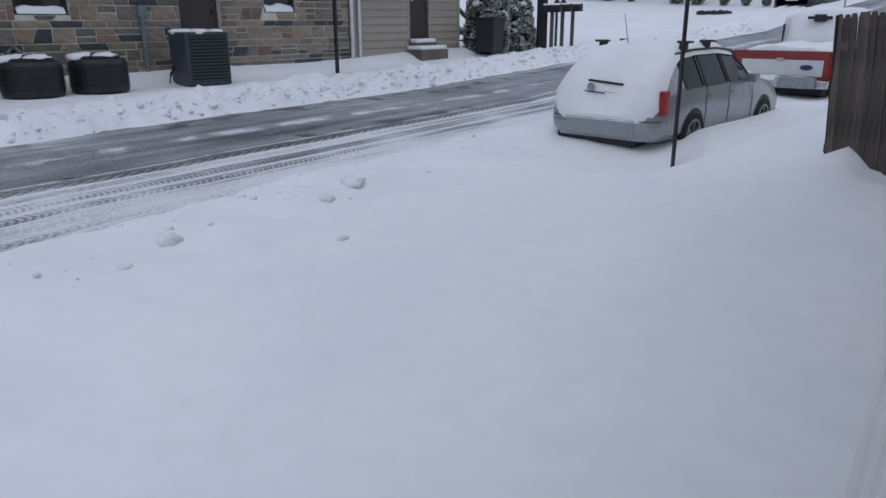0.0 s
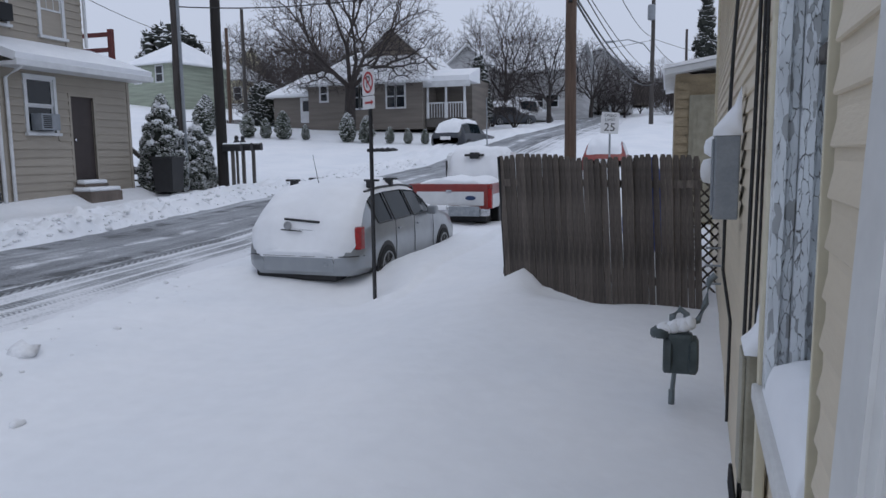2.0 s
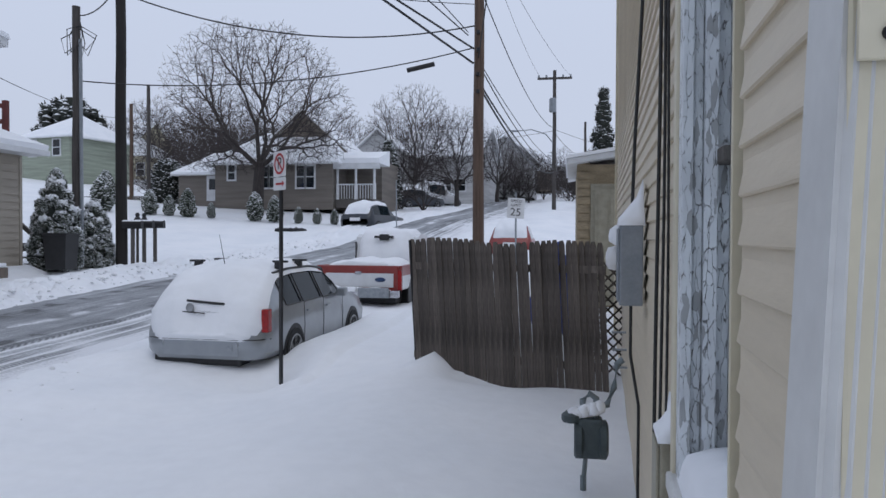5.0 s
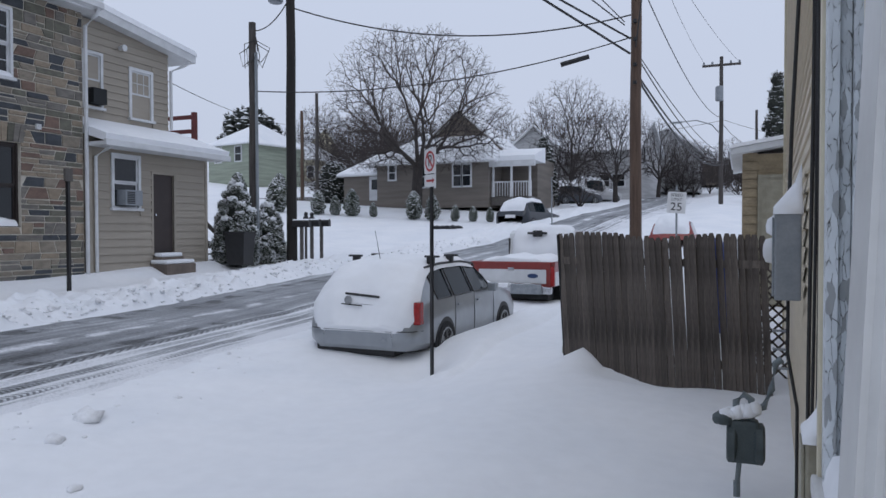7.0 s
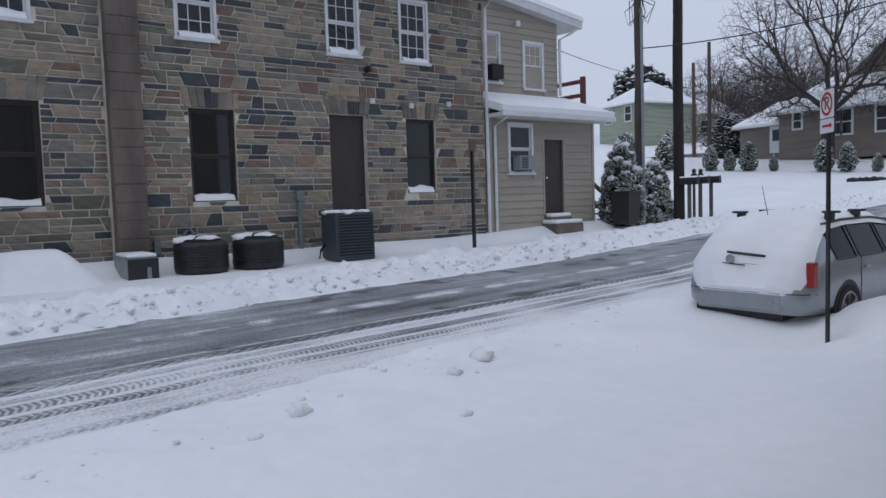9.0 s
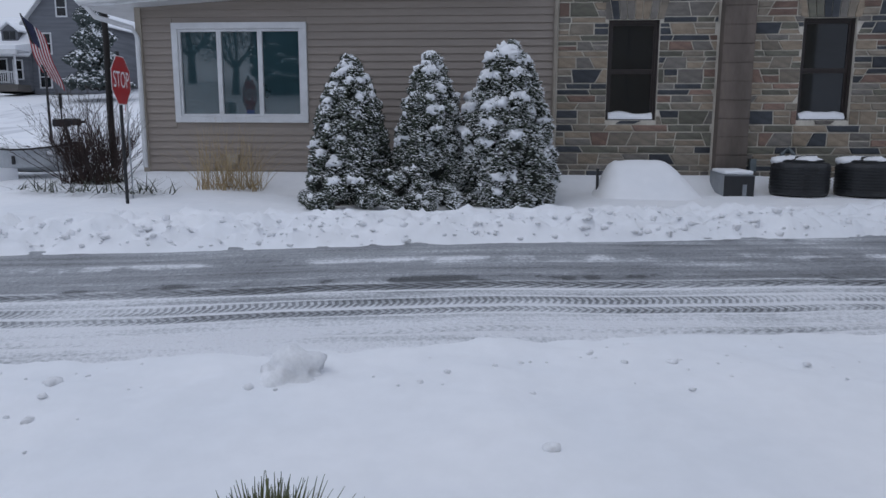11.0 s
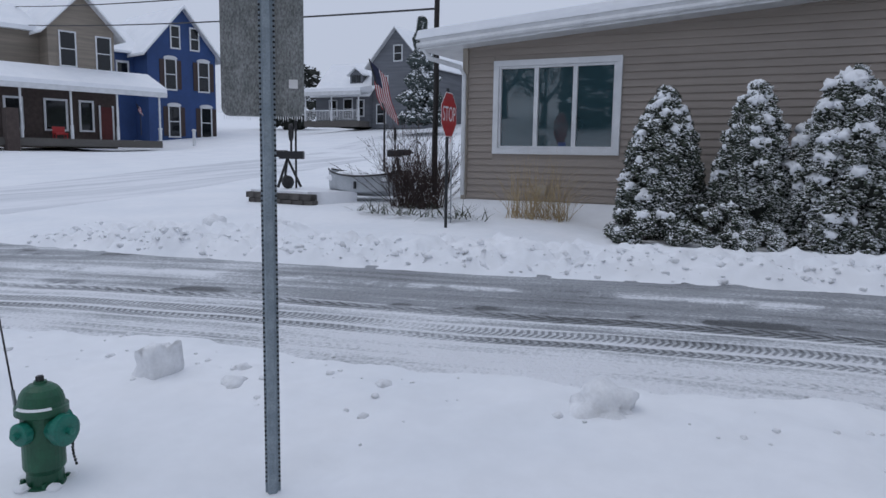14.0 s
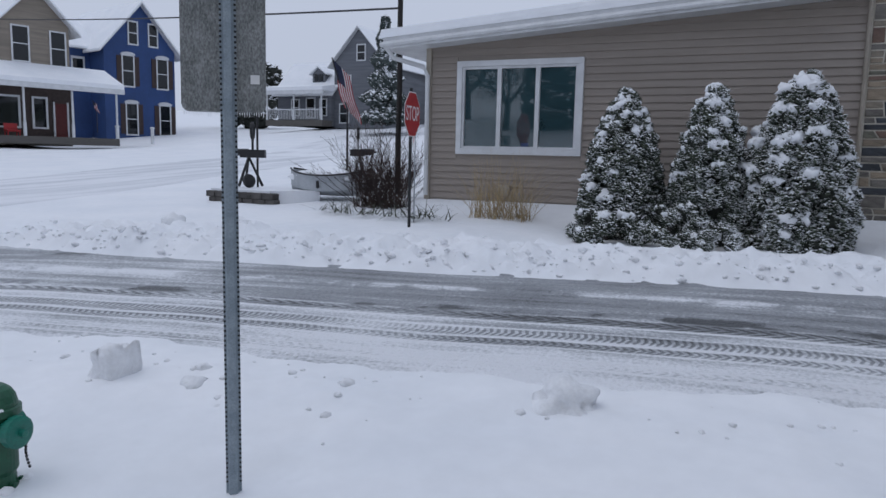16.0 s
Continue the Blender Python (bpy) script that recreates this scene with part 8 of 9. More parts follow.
def porch(t, x0, x1, d, floor, top, posts, mat="white", rail=True, roof_rise=0.9, shift=0.0):
    """A front porch with posts, rails and a snowy roof on local y from -d to 0."""
    bm = B()
    box(bm, x0, -d, floor - 0.5, x1, 0, floor)
    part("porch_floor", bm, M["wood_grey"], t)
    bm = B()
    prism(bm, [(x0 - 0.3, -d - 0.3, top), (x0 - 0.3, -d - 0.3, top + 0.3), (x0 - 0.3, 0, top + roof_rise + 0.2), (x0 - 0.3, 0, top)], (x1 - x0 + 0.6, 0, 0))
    part("porch_roof", bm, M["snow"], t, "porch roof under snow")
    bm = B()
    box(bm, x0 - 0.3, -d - 0.32, top - 0.32, x1 + 0.3, -d - 0.1, top + 0.02)
    part("porch_beam", bm, M[mat], t)
    for k in range(posts):
        xx = x0 + 0.1 + (x1 - x0 - 0.2) * k / (posts - 1)
        bm = B()
        tube(bm, [(xx, -d + 0.1, floor), (xx, -d + 0.1, floor + 0.9)], 0.11, seg=8)
        tube(bm, [(xx, -d + 0.1, floor + 0.9), (xx, -d + 0.1, top - 0.3)], 0.075, seg=8)
        part("porch_post", bm, M[mat], t)
    if rail:
        bm = B()
        box(bm, x0, -d + 0.07, floor + 0.85, x1, -d + 0.13, floor + 0.93)
        n = int((x1 - x0) / 0.16)
        for k in range(n):
            xx = x0 + (x1 - x0) * k / n
            box(bm, xx, -d + 0.08, floor + 0.05, xx + 0.04, -d + 0.12, floor + 0.86)
        part("porch_rail", bm, M[mat], t)
    if shift:
        for ob in t.children:
            if ob.name.startswith("porch"):
                ob.location.y += shift


bg = house("bungalow", "low grey-tan bungalow with white windows and a hipped snowy roof", (-17.6, 42, 3.4), 0, 7.4, 8.4, 2.95, 2.1, "bung",
           [("f", 1.73, 1.3, 0.48, 1.25), ("f", 2.33, 1.3, 0.48, 1.25), ("f", -0.55, 1.3, 0.46, 1.25), ("f", 0.02, 1.3, 0.46, 1.25), ("f", -2.63, 1.8, 0.42, 0.85)], hip=2.1, over=0.55, snow_t=0.14)
porch(bg, 3.74, 6.2, 2.2, 0.6, 2.7, 3, roof_rise=0.75, shift=2.6)
bm = B()
box(bm, 3.71, 2.62, 0.0, 6.0, 7.0, 3.1)
part("porch_wall", bm, M["bung"], bg)
bm = B()
prism(bm, [(-2.1, 3.4, 4.0), (3.3, 3.4, 4.0), (0.6, 3.4, 6.3)], (0, 4.6, 0))
part("upper_gable", bm, M["tan_house"], bg, "tan shingled gable")
bm = B()
for sd in (-1, 1):
    prism(bm, [(0.6, 3.0, 6.36), (0.6 + sd * 3.1, 3.0, 3.70), (0.6 + sd * 3.1, 3.0, 3.82), (0.6, 3.0, 6.48)], (0, 5.2, 0))
part("upper_roof", bm, M["snow"], bg)
bm = B()
for sd in (-1, 1):
    prism(bm, [(0.6, 2.97, 6.20), (0.6 + sd * 3.1, 2.97, 3.54), (0.6 + sd * 3.1, 2.97, 3.69), (0.6, 2.97, 6.35)], (0, 0.06, 0))
part("barge_board", bm, M["bung"], bg)
bw = house("bungalow_annexe", "low annexe of the bungalow with a white door", (-22.65, 42.7, 3.2), 0, 2.9, 5, 2.55, 1.3, "bung", [], hip=1.5)
bm = B()
box(bm, 0.45, -0.06, 0.75, 1.25, 0.0, 2.3)
dr_ = part("door", bm, M["white"], bw, "white half-glazed door")
bm = B()
box(bm, 0.62, -0.075, 1.45, 1.08, -0.062, 2.1)
part("pane", bm, M["glass"], dr_)
house("white_house", "white gabled neighbour behind the bungalow", (-16.0, 60, 4.6), 0, 3.4, 6, 4.6, 1.5, "white_house", [("f", 0.9, 3.6, 0.7, 1.2), ("r", 2, 3.4, 0.8, 1.2)], ridge="y")
house("green_house", "pale green two-storey house with a hipped snowy roof", (-44.0, 56, 5.0), -12, 5.6, 7, 5.2, 2.0, "green_house", [("f", 1.4, 3.5, 0.8, 1.3), ("f", 1.4, 0.9, 0.8, 1.3), ("f", -1.4, 3.5, 0.8, 1.3)], hip=2.6)
house("yellow_house", "pale yellow house behind the lawn", (-47.0, 70, 6.4), 0, 6.4, 7, 3.8, 2.2, "yellow_house", [("f", 0.5, 1.6, 0.8, 1.2), ("f", 3.0, 1.6, 0.8, 1.2)], hip=3.0)
house("yellow_house", "taller cream house behind its neighbour", (-54.9, 82, 8.0), 0, 5.6, 8, 5.6, 2.4, "yellow_house", [("f", -2, 4.6, 0.9, 1.2), ("f", -0.5, 4.6, 0.9, 1.2)])
house("white_house", "white house with an enclosed porch down the street", (-11.5, 64, 4.6), -8, 7, 8, 4.4, 2.6, "white_house", [("f", -2.0, 1.2, 1.0, 1.0), ("f", -0.7, 1.2, 1.0, 1.0), ("f", 0.6, 1.2, 1.0, 1.0), ("f", 1.9, 1.2, 1.0, 1.0), ("r", 2, 3.4, 0.8, 1.2)])
house("white_house", "far pale house along the street", (-7.0, 78, 6.0), 0, 6, 9, 4.2, 2.2, "white_house", [("r", 2, 2.8, 0.8, 1.2), ("r", 5, 2.8, 0.8, 1.2), ("r", 2, 0.8, 0.8, 1.2)], ridge="y")
house("grey_house", "small far house with a snowy roof up the street", (-5.6, 104, 8.2), 0, 6, 7, 3.0, 2.0, "tan_house", [("f", 0, 1.2, 0.9, 1.1)])
house("grey_house", "far low house on the hill under snow", (4.5, 98, 7.6), 0, 9, 7, 2.8, 2.2, "bung", [("f", -2, 1.2, 0.9, 1.1), ("f", 1, 1.2, 0.9, 1.1)])
house("grey_house", "far pale house on the hill", (-1.5, 132, 11.0), 0, 8, 7, 3.4, 2.4, "white_house", [("f", 0, 1.4, 0.9, 1.1)])

tan = house("tan_house", "tan two-storey gabled house with a white-posted porch", (-34.13, -46.03, 1.9), 165, 4.4, 9, 8.2, 2.3, "tan_house", [("f", -0.95, 5.6, 0.95, 2.2), ("f", 1.45, 5.5, 0.9, 2.2)], ridge="y", over=0.6)
bm = B()
box(bm, -8.5, 1.6, 0.0, -2.2, 9, 7.9)
part("side_wall", bm, M["tan_house"], tan)
bm = B()
prism(bm, [(-8.9, 1.1, 7.8), (-8.9, 1.1, 8.1), (-8.9, 5, 10.0), (-8.9, 9.4, 8.0), (-8.9, 9.4, 7.8)], (6.6, 0, 0))
part("side_roof", bm, M["snow"], tan)
porch(tan, -8.0, 4.3, 2.6, 0.6, 4.0, 5, rail=False, roof_rise=1.3)
bm = B()
box(bm, -8.0, 0.04, 0.55, 2.2, 0.2, 4.0)
part("porch_brick", bm, M["brick_dark"], tan, "dark brick front under the porch").matrix_basis = pose(0, -0.25, 0)
for u, ww in ((-4.6, 0.9), (-2.0, 1.25), (0.0, 0.75)):
    bm = B()
    for a, c, e, f in ((-ww / 2 - 0.14, -ww / 2, 0, 1.9), (ww / 2, ww / 2 + 0.14, 0, 1.9), (-ww / 2 - 0.14, ww / 2 + 0.14, 1.9, 2.04), (-ww / 2 - 0.14, ww / 2 + 0.14, -0.12, 0)):
        box(bm, a, -0.06, e, c, 0.02, f)
    w_ = part("porch_window", bm, M["white"], tan)
    w_.matrix_basis = pose(u, -0.24, 1.25)
    bm = B()
    box(bm, -ww / 2, -0.025, 0, ww / 2, -0.005, 1.9)
    part("pane", bm, M["glass"], w_)
bm = B()
box(bm, 0.95, -0.32, 0.55, 1.75, -0.25, 2.9)
part("door", bm, M["wood_red"], tan, "reddish front door")
bm = B()
for u in (0.83, 1.75, 2.1):
    box(bm, u, -0.34, 0.55, u + 0.12, -0.25, 3.0)
part("door_casing", bm, M["white"], tan)
bm = B()
box(bm, -5.9, -3.1, -0.4, -5.2, -2.3, 2.4)
part("brick_pier", bm, M["brick_dark"], tan, "brick porch pier")
ch = thing("porch_chair", (-31.6, -45.2, 2.5), 165, "bright red chair on the porch", "chair")
bm = B()
box(bm, -0.4, -0.3, 0.25, 0.4, 0.3, 0.38, 0.03)
part("seat", bm, M["red"], ch)
bm = B()
box(bm, -0.4, 0.25, 0.3, 0.4, 0.33, 0.8, 0.03)
part("backrest", bm, M["red"], ch)
for sx in (-0.35, 0.35):
    for sy in (-0.25, 0.25):
        bm = B()
        box(bm, sx - 0.03, sy - 0.03, 0, sx + 0.03, sy + 0.03, 0.25)
        part("leg", bm, M["red"], ch)
flag((-36.6, -43.4, 2.9), 140, 2.2, 0.9, 1.1, "small striped flag hanging from the porch")

blue = house("blue_house", "bright blue gabled house with white hooded windows and brown shutters", (-49.2, -52.6, 1.7), 165, 5.6, 9, 6.9, 2.9, "blue_house",
             [("f", -0.55, 7.1, 0.62, 1.4), ("f", 1.05, 7.1, 0.62, 1.4), ("f", -1.0, 4.3, 0.8, 1.95), ("f", 1.75, 4.3, 0.8, 1.95), ("f", -0.8, 1.1, 0.8, 2.0), ("f", 1.9, 1.1, 0.8, 2.0)], ridge="y", over=0.5)
for u, z, hh in ((-1.0, 4.3, 1.95), (1.75, 4.3, 1.95), (-0.8, 1.1, 2.0), (1.9, 1.1, 2.0)):
    for s in (-1, 1):
        bm = B()
        box(bm, -0.2, -0.05, 0, 0.2, 0.0, hh, 0.01)
        part("shutter", bm, M["shutter"], blue).matrix_basis = pose(u + s * 0.68, 0, z)
    bm = B()
    prism(bm, [(-0.58 * math.cos(a), -0.1, 0.20 * math.sin(a)) for a in np.linspace(0, 3.1416, 9)], (0, 0.1, 0))
    part("hood", bm, M["white"], blue).matrix_basis = pose(u, 0, z + hh + 0.08)
bm = B()
box(bm, -6.4, 2.2, 0, -2.8, 9, 6.7)
part("side_wall", bm, M["blue_house"], blue)
bm = B()
prism(bm, [(-6.9, 1.7, 6.6), (-6.9, 1.7, 6.75), (-6.9, 5.5, 9.0), (-6.9, 9.4, 6.8), (-6.9, 9.4, 6.6)], (4.6, 0, 0))
part("side_roof", bm, M["snow"], blue)
bm = B()
for a, c, e, f in ((-0.5, -0.38, 0, 1.75), (0.38, 0.5, 0, 1.75), (-0.5, 0.5, 1.75, 1.9), (-0.5, 0.5, -0.1, 0)):
    box(bm, a, -0.06, e, c, 0.02, f)
w_ = part("window", bm, M["white"], blue)
w_.matrix_basis = pose(-3.7, 2.2, 4.2)
blue.matrix_basis = blue.matrix_basis @ Matrix.Diagonal((1.18, 1.18, 1.32, 1))
bm = B()
box(bm, -0.38, -0.025, 0, 0.38, -0.005, 1.75)
part("pane", bm, M["glass"], w_)
for k, xx in enumerate((-40.4, -37.6)):
    bo = thing("white_bollard", (xx, -42.2 - 0.4 * k, 2.2), 0, "white porch-front post in the snow", "post")
    bm = B()
    lathe(bm, [(0.12, 0), (0.12, 1.1), (0.17, 1.12), (0.17, 1.2), (0.05, 1.26)], (0, 0, 0), 10)
    part("shaft", bm, M["white"], bo)
gy = house("grey_gabled_house", "tall blue-grey gabled house beyond the cross street", (-54, -32.7, 4.0), 90, 5.0, 9, 5.6, 2.8, "grey_house", [("f", 0.15, 5.7, 0.7, 1.2), ("f", -1.3, 3.0, 0.8, 1.4), ("f", -1.5, 0.5, 0.8, 1.5)], ridge="y", over=0.45, snow_t=0.08, trim="white")
lw = house("grey_cottage", "blue-grey cottage wing with a dormer and a railed porch", (-53.5, -38.0, 4.2), 90, 5.6, 6, 2.9, 2.7, "grey_house", [("f", -0.9, 0.9, 0.7, 1.3), ("f", 0.7, 0.7, 0.8, 1.6), ("f", 2.0, 0.9, 0.6, 1.3)], over=0.4)
bm = B()
prism(bm, [(0.35, 0.8, 3.4), (1.65, 0.8, 3.4), (1.65, 0.8, 4.5), (1.0, 0.8, 5.0), (0.35, 0.8, 4.5)], (0, 2.5, 0))
dm = part("dormer", bm, M["grey_house"], lw)
bm = B()
for sd in (-1, 1):
    prism(bm, [(1.0, 0.55, 5.05), (1.0 + sd * 0.9, 0.55, 4.38), (1.0 + sd * 0.9, 0.55, 4.5), (1.0, 0.55, 5.18)], (0, 2.7, 0))
part("dormer_roof", bm, M["snow"], dm)
bm = B()
box(bm, 0.55, 0.74, 3.85, 0.95, 0.79, 4.45)
box(bm, 1.05, 0.74, 3.85, 1.45, 0.79, 4.45)
part("dormer_window", bm, M["glass"], dm)
porch(lw, -2.9, 2.9, 1.6, 0.4, 2.85, 3, rail=True, roof_rise=0.4)
house("white_house", "white house behind the spruce", (-62, -24.0, 4.6), 90, 8, 8, 3.4, 2.0, "white_house", [("f", 0.5, 1.2, 0.9, 1.3), ("f", -2.0, 1.2, 0.9, 1.3)])
# red deck behind the rear wing
dk = thing("red_deck", (-20.6, 23.5, 5.6), 0, "red-stained deck railing behind the rear wing", "deck")
for k in range(2):
    bm = B()
    box(bm, -1.2, -0.05, 0.15 + 0.55 * k, 1.0, 0.05, 0.30 + 0.55 * k)
    part("rail", bm, M["wood_red"], dk)
bm = B()
box(bm, 0.85, -0.08, -4.5, 1.02, 0.08, 0.95)
part("post", bm, M["wood_red"], dk)
stp = thing("wooden_stairs", (-16.6, 19.2, 0.9), 0, "grey wooden stairs with a handrail behind the rear wing", "stairs")
for s in (0, 1):
    bm = B()
    box(bm, -1.6, -0.04 + 0.9 * s, -0.06, 1.6, 0.04 + 0.9 * s, 0.06, 0, Matrix.Translation((0, 0, 1.55)) @ Matrix.Rotation(radians(38), 4, "Y"))
    part("handrail", bm, M["wood_grey"], stp)
for k in range(8):
    bm = B()
    box(bm, 1.2 - 0.3 * k, 0.0, 0.1 + 0.19 * k, 1.5 - 0.3 * k, 0.9, 0.14 + 0.19 * k)
    part("tread", bm, M["wood_grey"], stp)
# fence line behind the lawn
lf = thing("lawn_fence", (0, 0, 0), 0, "low grey wooden fence behind the lawn", "fence")
for k in range(70):
    xx = -34 + 0.16 * k
    bm = B()
    box(bm, xx, 44.9, 2.9, xx + 0.12, 44.93, 4.4)
    part("slat", bm, M["wood_grey"], lf)
br = thing("fallen_branch", (-13.3, 34.0, 2.0), 20, "dark debris lying on the snow", "debris")
bm = B()
for k in range(5):
    lump(bm, (0.25 * k - 0.5, 0.1 * math.sin(k * 2), 0.12), 0.2, k, 0.4, 1, (1.3, 0.8, 0.6))
part("twigs", bm, M["black_metal"], br)
tr = thing("tarp_heap", (-0.40, 12.5, 0.33), 0, "blue tarpaulin heaped behind the fence", "tarpaulin")
bm = B()
lump(bm, (0, 0, 0.55), 0.55, 4, 0.3, 3, (0.6, 0.8, 1.6))
part("sheet", bm, M["tarp"], tr)


# ---- ploughed clods and lumps of snow ----
def clods(name, spots, label):
    verts, faces = [], []
    tmp = B()
    bmesh.ops.create_icosphere(tmp, subdivisions=1 if len(spots) > 1000 else 2, radius=1.0)
    bv = [v.co.copy() for v in tmp.verts]
    bf = [[v.index for v in f.verts] for f in tmp.faces]
    tmp.free()
    for i, (x, y, r, sq) in enumerate(spots):
        z = ground(x, y) + r * 0.05
        o = len(verts)
        for v in bv:
            k = 1 + 0.55 * noise.noise(v * 1.7 + Vector((i * 1.7, i * 0.9, i * 0.3))) + 0.25 * noise.noise(v * 4.1 + Vector((i, 0, 0)))
            verts.append((x + v.x * r * k, y + v.y * r * k, z + v.z * r * k * sq))
        faces += [[o + q for q in f] for f in bf]
    me = bpy.data.meshes.new(name)
    me.from_pydata(verts, [], faces)
    me.materials.append(M["snow_clump"])
    for p in me.polygons:
        p.use_smooth = True
    return tagged(new(name, me), label, "snow clods", kind="stuff")


spots = []
for i in range(2600):
    y = random.uniform(-11, 30)
    d = abs(random.gauss(0.35, 0.38)) + 0.02
    if d < 2.0:
        spots.append((road_far(y) - d, y, random.choice((0.010, 0.012, 0.014, 0.016, 0.02, 0.025, 0.03, 0.04, 0.06)) * random.uniform(0.7, 1.25), random.uniform(0.45, 0.8)))
clods("bank_clods", spots, "rough clods of ploughed snow along the far kerb")
spots = []
for i in range(240):
    y = random.uniform(-11, 12)
    spots.append((road_near(y) + random.gauss(0.35, 0.4), y, random.choice((0.010, 0.014, 0.02, 0.03)) * random.uniform(0.7, 1.3), 0.6))
for x, y, r in ((-3.75, -3.6, 0.10), (-4.0, -3.75, 0.06), (-4.95, 3.4, 0.11), (-4.6, 2.9, 0.06), (-4.1, 4.4, 0.05), (-5.3, 5.6, 0.13), (-5.0, 5.0, 0.08), (-3.6, 0.6, 0.05), (-4.2, -2.6, 0.06), (-6.2, 9.8, 0.08), (-8.9, -8.9, 0.2), (-8.7, -7.3, 0.18)):
    spots.append((x, y, r, 0.62 if r < 0.14 else 0.95))
for nm_, at_, r_, sq_, lb_ in (("snow_block", (-3.66, -4.28, 0.17), 0.185, (0.85, 0.95, 1.0), "upright broken block of packed snow on the verge"), ("snow_mound", (-4.50, -1.08, 0.15), 0.23, (0.8, 1.0, 0.72), "rounded lump of snow thrown beside the street")):
    bm = B()
    if nm_ == "snow_block":
        bmesh.ops.create_cube(bm, size=1.0)
        bmesh.ops.subdivide_edges(bm, edges=bm.edges[:], cuts=5, use_grid_fill=True)
        for v in bm.verts:
            w_ = noise.noise_vector(v.co * 2.3) * 0.16 + noise.noise_vector(v.co * 6.0) * 0.06
            v.co = Vector(((v.co.x + w_.x) * 0.26, (v.co.y + w_.y) * (0.25 - 0.10 * v.co.z) + 0.05 * v.co.z, (v.co.z + w_.z + 0.10 * v.co.y) * 0.34))
    else:
        lump(bm, (0, 0, 0), r_, at_[1], 0.6, 3, sq_, 1.3)
    ob_s = part(nm_, bm, M["snow_clump"], None, smooth=True)
    ob_s.location = at_
    tagged(ob_s, lb_, "snow lump")
clods("verge_clods", spots, "small lumps of snow thrown on the near verge")


# ---- board and stone pieces ----
boards(wing_wall, FX - 0.02, -6.93, 1.29, 0.62, WZ(1.3), 0.142, M["taupe"], [(PIC[0] - 0.12, PIC[1] + 0.12, PIC[2] - 0.12, PIC[3] + 0.12)], rise=(WZ(-6.93) + 0.1, 0.066))
boards(rear_wall, FX, 13.78, 17.70, 0.75, 4.0, 0.195, M["beige"], [(14.34, 15.28, 2.42, 3.84), (15.66, 16.55, 0.5, 3.49)])
boards(rear_wall, UX, 13.8, 17.7, 4.85, 7.2, 0.195, M["beige"], [(16.21, 17.09, 4.97, 6.44), (14.67, 15.33, 5.07, 6.58)])


def lap_siding(parent, y0, y1, z0, z1, step, mat, x=0.012):
    """Vinyl laps looking to -x, with a rolled lower lip."""
    prof = [(0.0, step), (-0.004, step * 0.98), (-0.019, 0.012), (-0.020, 0.004), (-0.016, 0.0), (0.0, 0.001)]
    bm = B()
    a = [bm.verts.new(Vector((px, 0, pz))) for px, pz in prof]
    c = [bm.verts.new(Vector((px, y1 - y0, pz))) for px, pz in prof]
    for i in range(len(prof) - 1):
        bm.faces.new((a[i], c[i], c[i + 1], a[i + 1]))
    bm.faces.new(a)
    bm.faces.new(c[::-1])
    me = bpy.data.meshes.new("siding_lap")
    bm.to_mesh(me)
    bm.free()
    me.materials.append(mat)
    for k in range(int((z1 - z0) / step)):
        ob = new("siding_lap", me)
        ob.parent = parent
        ob.location = (x, y0 + 0.002 * (k % 3), z0 + k * step)


lap_siding(own_wall, -0.80, -0.004, 0.148, 4.4, 0.0960, M["cream"], 0.018)
lap_siding(own_wall, 0.976, 9.62, 0.148, 6.3, 0.0960, M["cream"], 0.016)


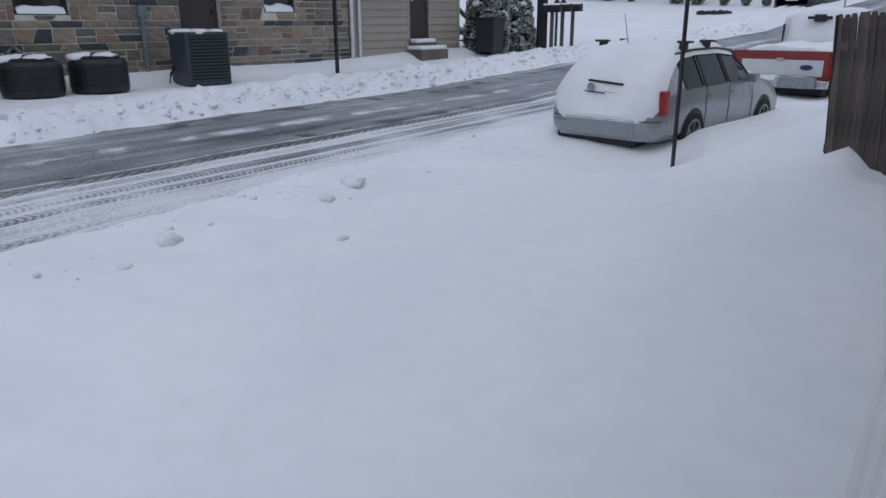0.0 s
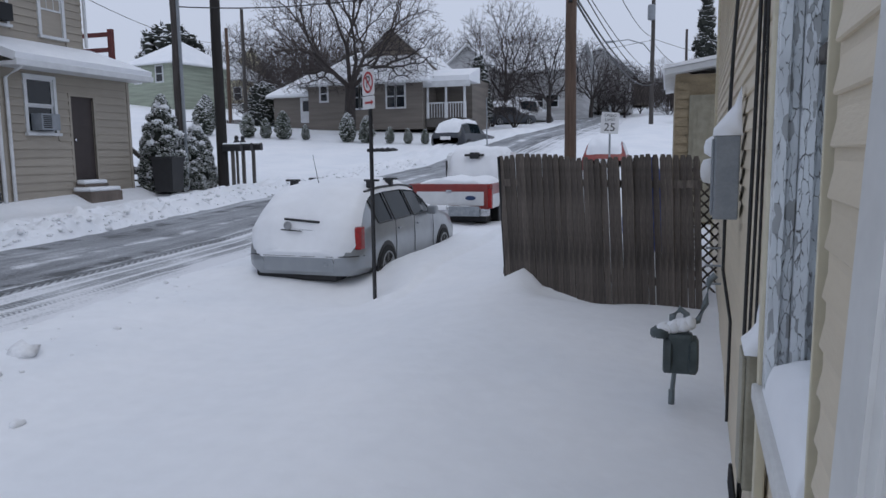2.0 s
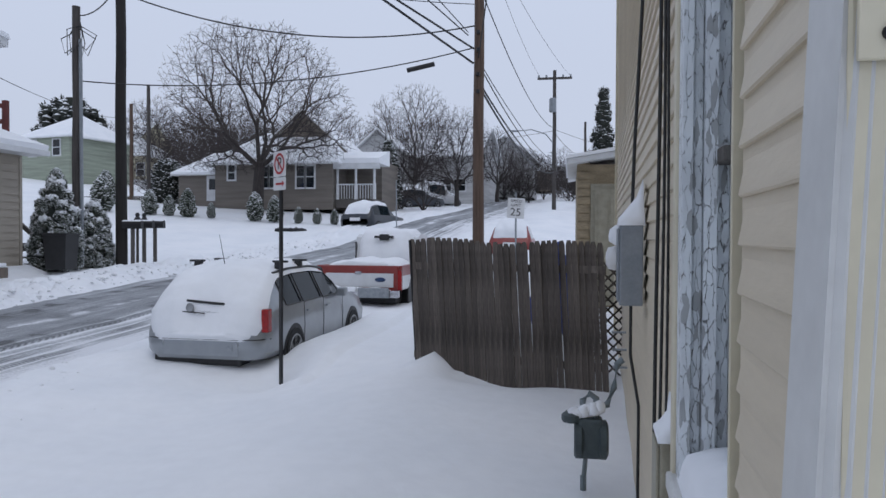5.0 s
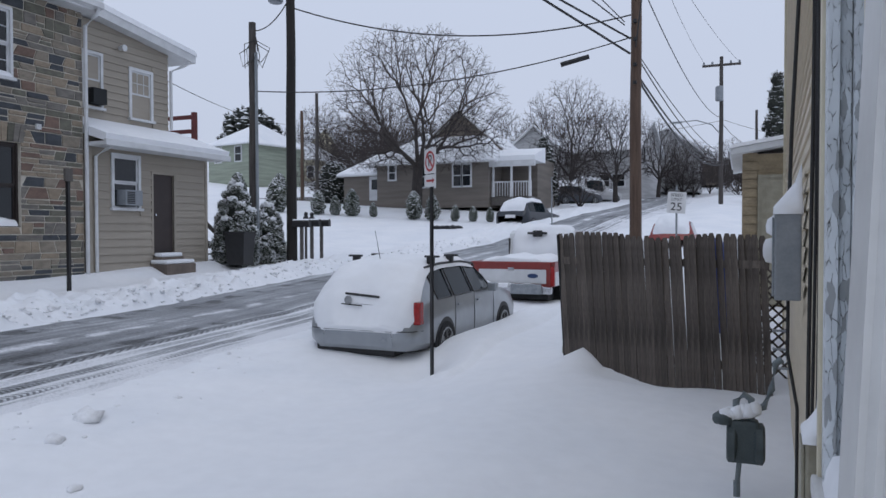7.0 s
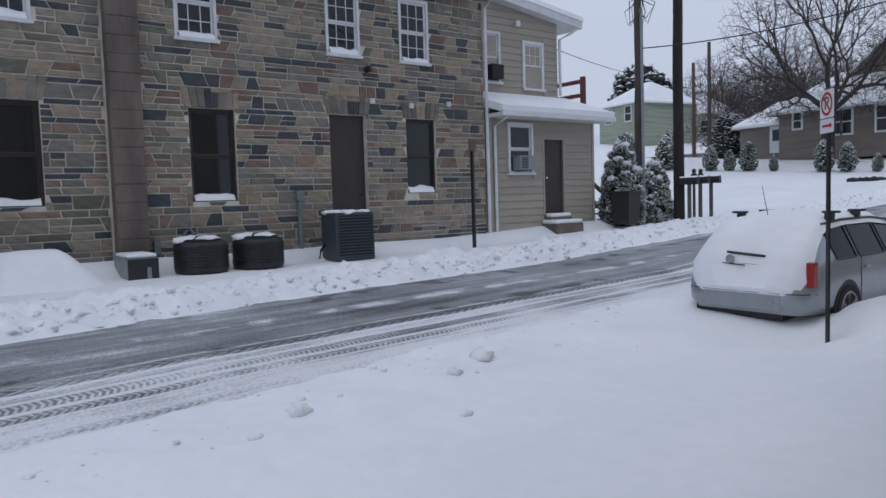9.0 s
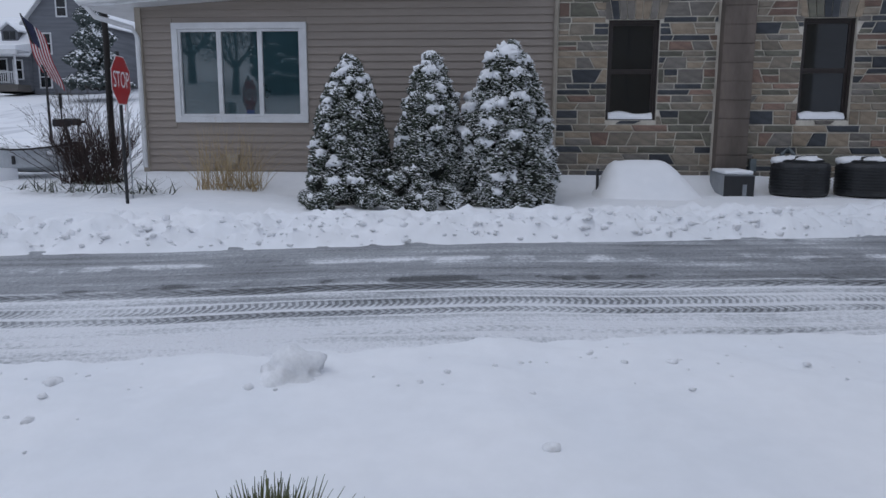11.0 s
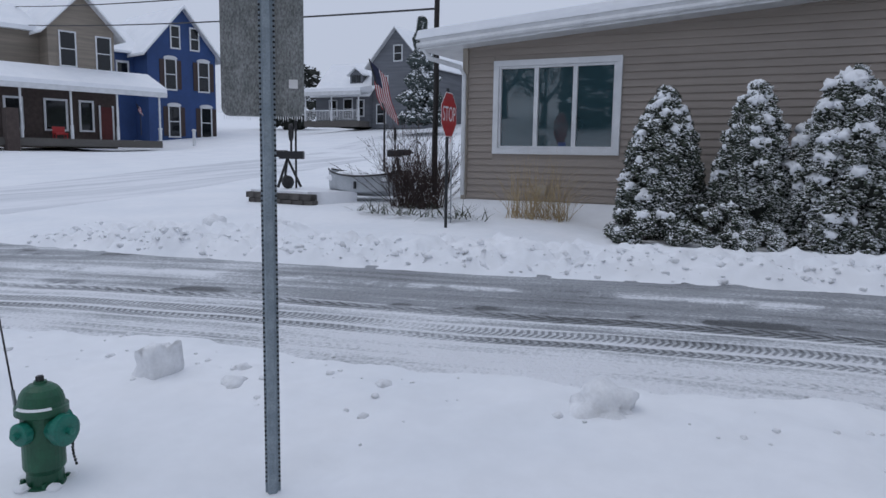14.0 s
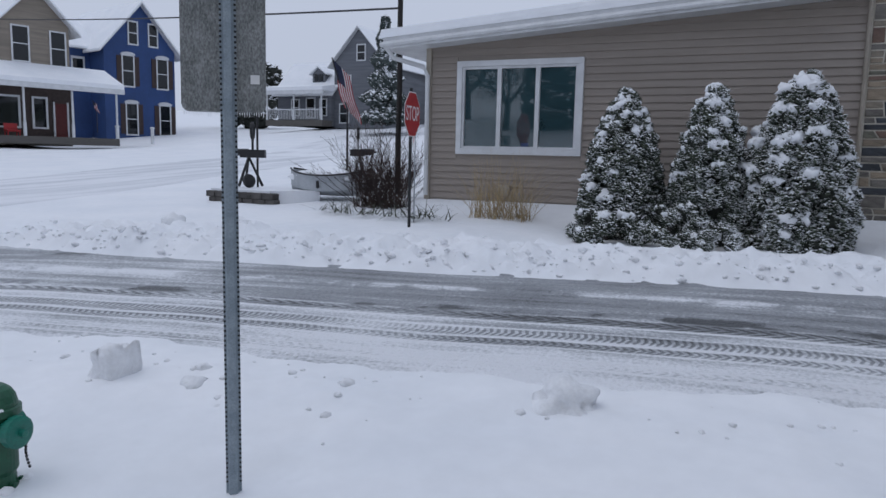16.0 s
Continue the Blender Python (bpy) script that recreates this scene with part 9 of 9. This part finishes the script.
def stone_face(parent, y0, y1, z0, z1, holes, near):
    """Random-coursed stones with slanted joints, proud of the mortar."""
    rest = {k: B() for k in range(len(STONES))}
    made = 0
    z = z0
    row = 0
    while z < z1:
        h = random.choice((0.11, 0.14, 0.18, 0.22, 0.27))
        y = y0 + random.uniform(-0.3, 0)
        lean0 = 0.0
        while y < y1:
            w = random.uniform(0.24, 0.64) * (1.15 if h < 0.15 else 0.85)
            lean1 = random.uniform(-0.12, 0.12) * h / 0.22 if random.random() < 0.75 else 0.0
            split = [(0.0, 1.0)]
            if h > 0.17 and random.random() < 0.4:
                s = random.uniform(0.38, 0.62)
                split = [(0.0, s), (s, 1.0)]
            for s0, s1 in split:
                j = 0.013
                za, zb = z + h * s0 + j, z + h * s1 - j
                def left(t):
                    return y + lean0 * (t - 0.5) + j
                def right(t):
                    return y + w + lean1 * (t - 0.5) - j
                q = [(max(y0, left(s0)), za), (min(y1, right(s0)), za), (min(y1, right(s1)), zb), (max(y0, left(s1)), zb)]
                cy0, cy1 = min(q[0][0], q[3][0]), max(q[1][0], q[2][0])
                skip = False
                # stones over and under an opening are cut to its edge
                for a, c, e, f in holes:
                    inside = cy1 > a and cy0 < c and cy0 > a - 0.06 and cy1 < c + 0.06
                    if inside and za < f - 0.01 and zb > f + 0.035:
                        za = f + 0.008
                    elif inside and za < e - 0.035 and zb > e + 0.03:
                        zb = e - 0.008
                q = [(q[0][0], za), (q[1][0], za), (q[2][0], zb), (q[3][0], zb)]
                for a, c, e, f in holes:
                    if zb > e + 0.03 and za < f - 0.01 and cy1 > a + 0.0 and cy0 < c:
                        if cy0 < a - 0.06:
                            q = [q[0], (min(q[1][0], a - 0.01), za), (min(q[2][0], a - 0.01), zb), q[3]]
                        elif cy1 > c + 0.06:
                            q = [(max(q[0][0], c + 0.01), za), q[1], q[2], (max(q[3][0], c + 0.01), zb)]
                        else:
                            skip = True
                if skip or min(q[1][0] - q[0][0], q[2][0] - q[3][0]) < 0.03 or zb - za < 0.03:
                    continue
                k = random.choices(range(6), (5, 4, 4, 3.4, 2.6, 3))[0]
                cy, cz = (q[0][0] + q[2][0]) / 2, (za + zb) / 2
                single = near(cy, cz) and made < 300
                bm = B() if single else rest[k]
                d = random.uniform(0.012, 0.03)
                off = (cy, cz) if single else (0, 0)
                back = [bm.verts.new(Vector((0.0, p[0] - off[0], p[1] - off[1]))) for p in q]
                edge = [bm.verts.new(Vector((d * 0.7, p[0] - off[0], p[1] - off[1]))) for p in q]
                inn = [bm.verts.new(Vector((d + random.uniform(-0.003, 0.003), p[0] + (cy - p[0]) * 0.09 - off[0], p[1] + (cz - p[1]) * 0.16 - off[1]))) for p in q]
                for i in range(4):
                    i2 = (i + 1) % 4
                    bm.faces.new((back[i], back[i2], edge[i2], edge[i]))
                    bm.faces.new((edge[i], edge[i2], inn[i2], inn[i]))
                bm.faces.new(inn)
                if single:
                    made += 1
                    me = bpy.data.meshes.new("stone")
                    bm.to_mesh(me)
                    bm.free()
                    me.materials.append(M["stone%d" % k])
                    ob = new("stone", me)
                    ob.parent = parent
                    ob.location = (FX, cy, cz)
            y += w
            lean0 = lean1
        z += h
        row += 1
    for k, bm in rest.items():
        for v in bm.verts:
            v.co.x += FX
        me = bpy.data.meshes.new("stones")
        bm.to_mesh(me)
        bm.free()
        me.materials.append(M["stone%d" % k])
        ob = new("stones", me)
        ob.parent = parent
        tagged(ob, "field stones set in mortar", kind="stuff")


ARCH = [(h[0] - 0.06, h[1] + 0.06, h[3], h[3] + 0.30) for h in HOLES if h[2] < 4]
stone_face(wall_stone, 1.36, 13.53, 0.5, 7.0, HOLES + ARCH + [(4.30, 4.96, 0, 8)], lambda y, z: 1.3 < y < 9.5 and z < 4.3)
# upright stones of the flat arches
for a, c, e, f in ARCH:
    n = 8
    for k in range(n):
        t0, t1 = k / n, (k + 1) / n
        spread = 0.10
        bm = B()
        y0_, y1_ = a + (c - a) * t0 + 0.008, a + (c - a) * t1 - 0.008
        s0, s1 = spread * (t0 - 0.5) * 2, spread * (t1 - 0.5) * 2
        tall = f + 0.10
        prism(bm, [(FX, y0_, e + 0.008), (FX, y1_, e + 0.008), (FX, y1_ + s1, tall), (FX, y0_ + s0, tall)], (random.uniform(0.015, 0.03), 0, 0))
        part("arch_stone", bm, M["stone%d" % random.choice((0, 1, 2, 3, 5))], wall_stone)
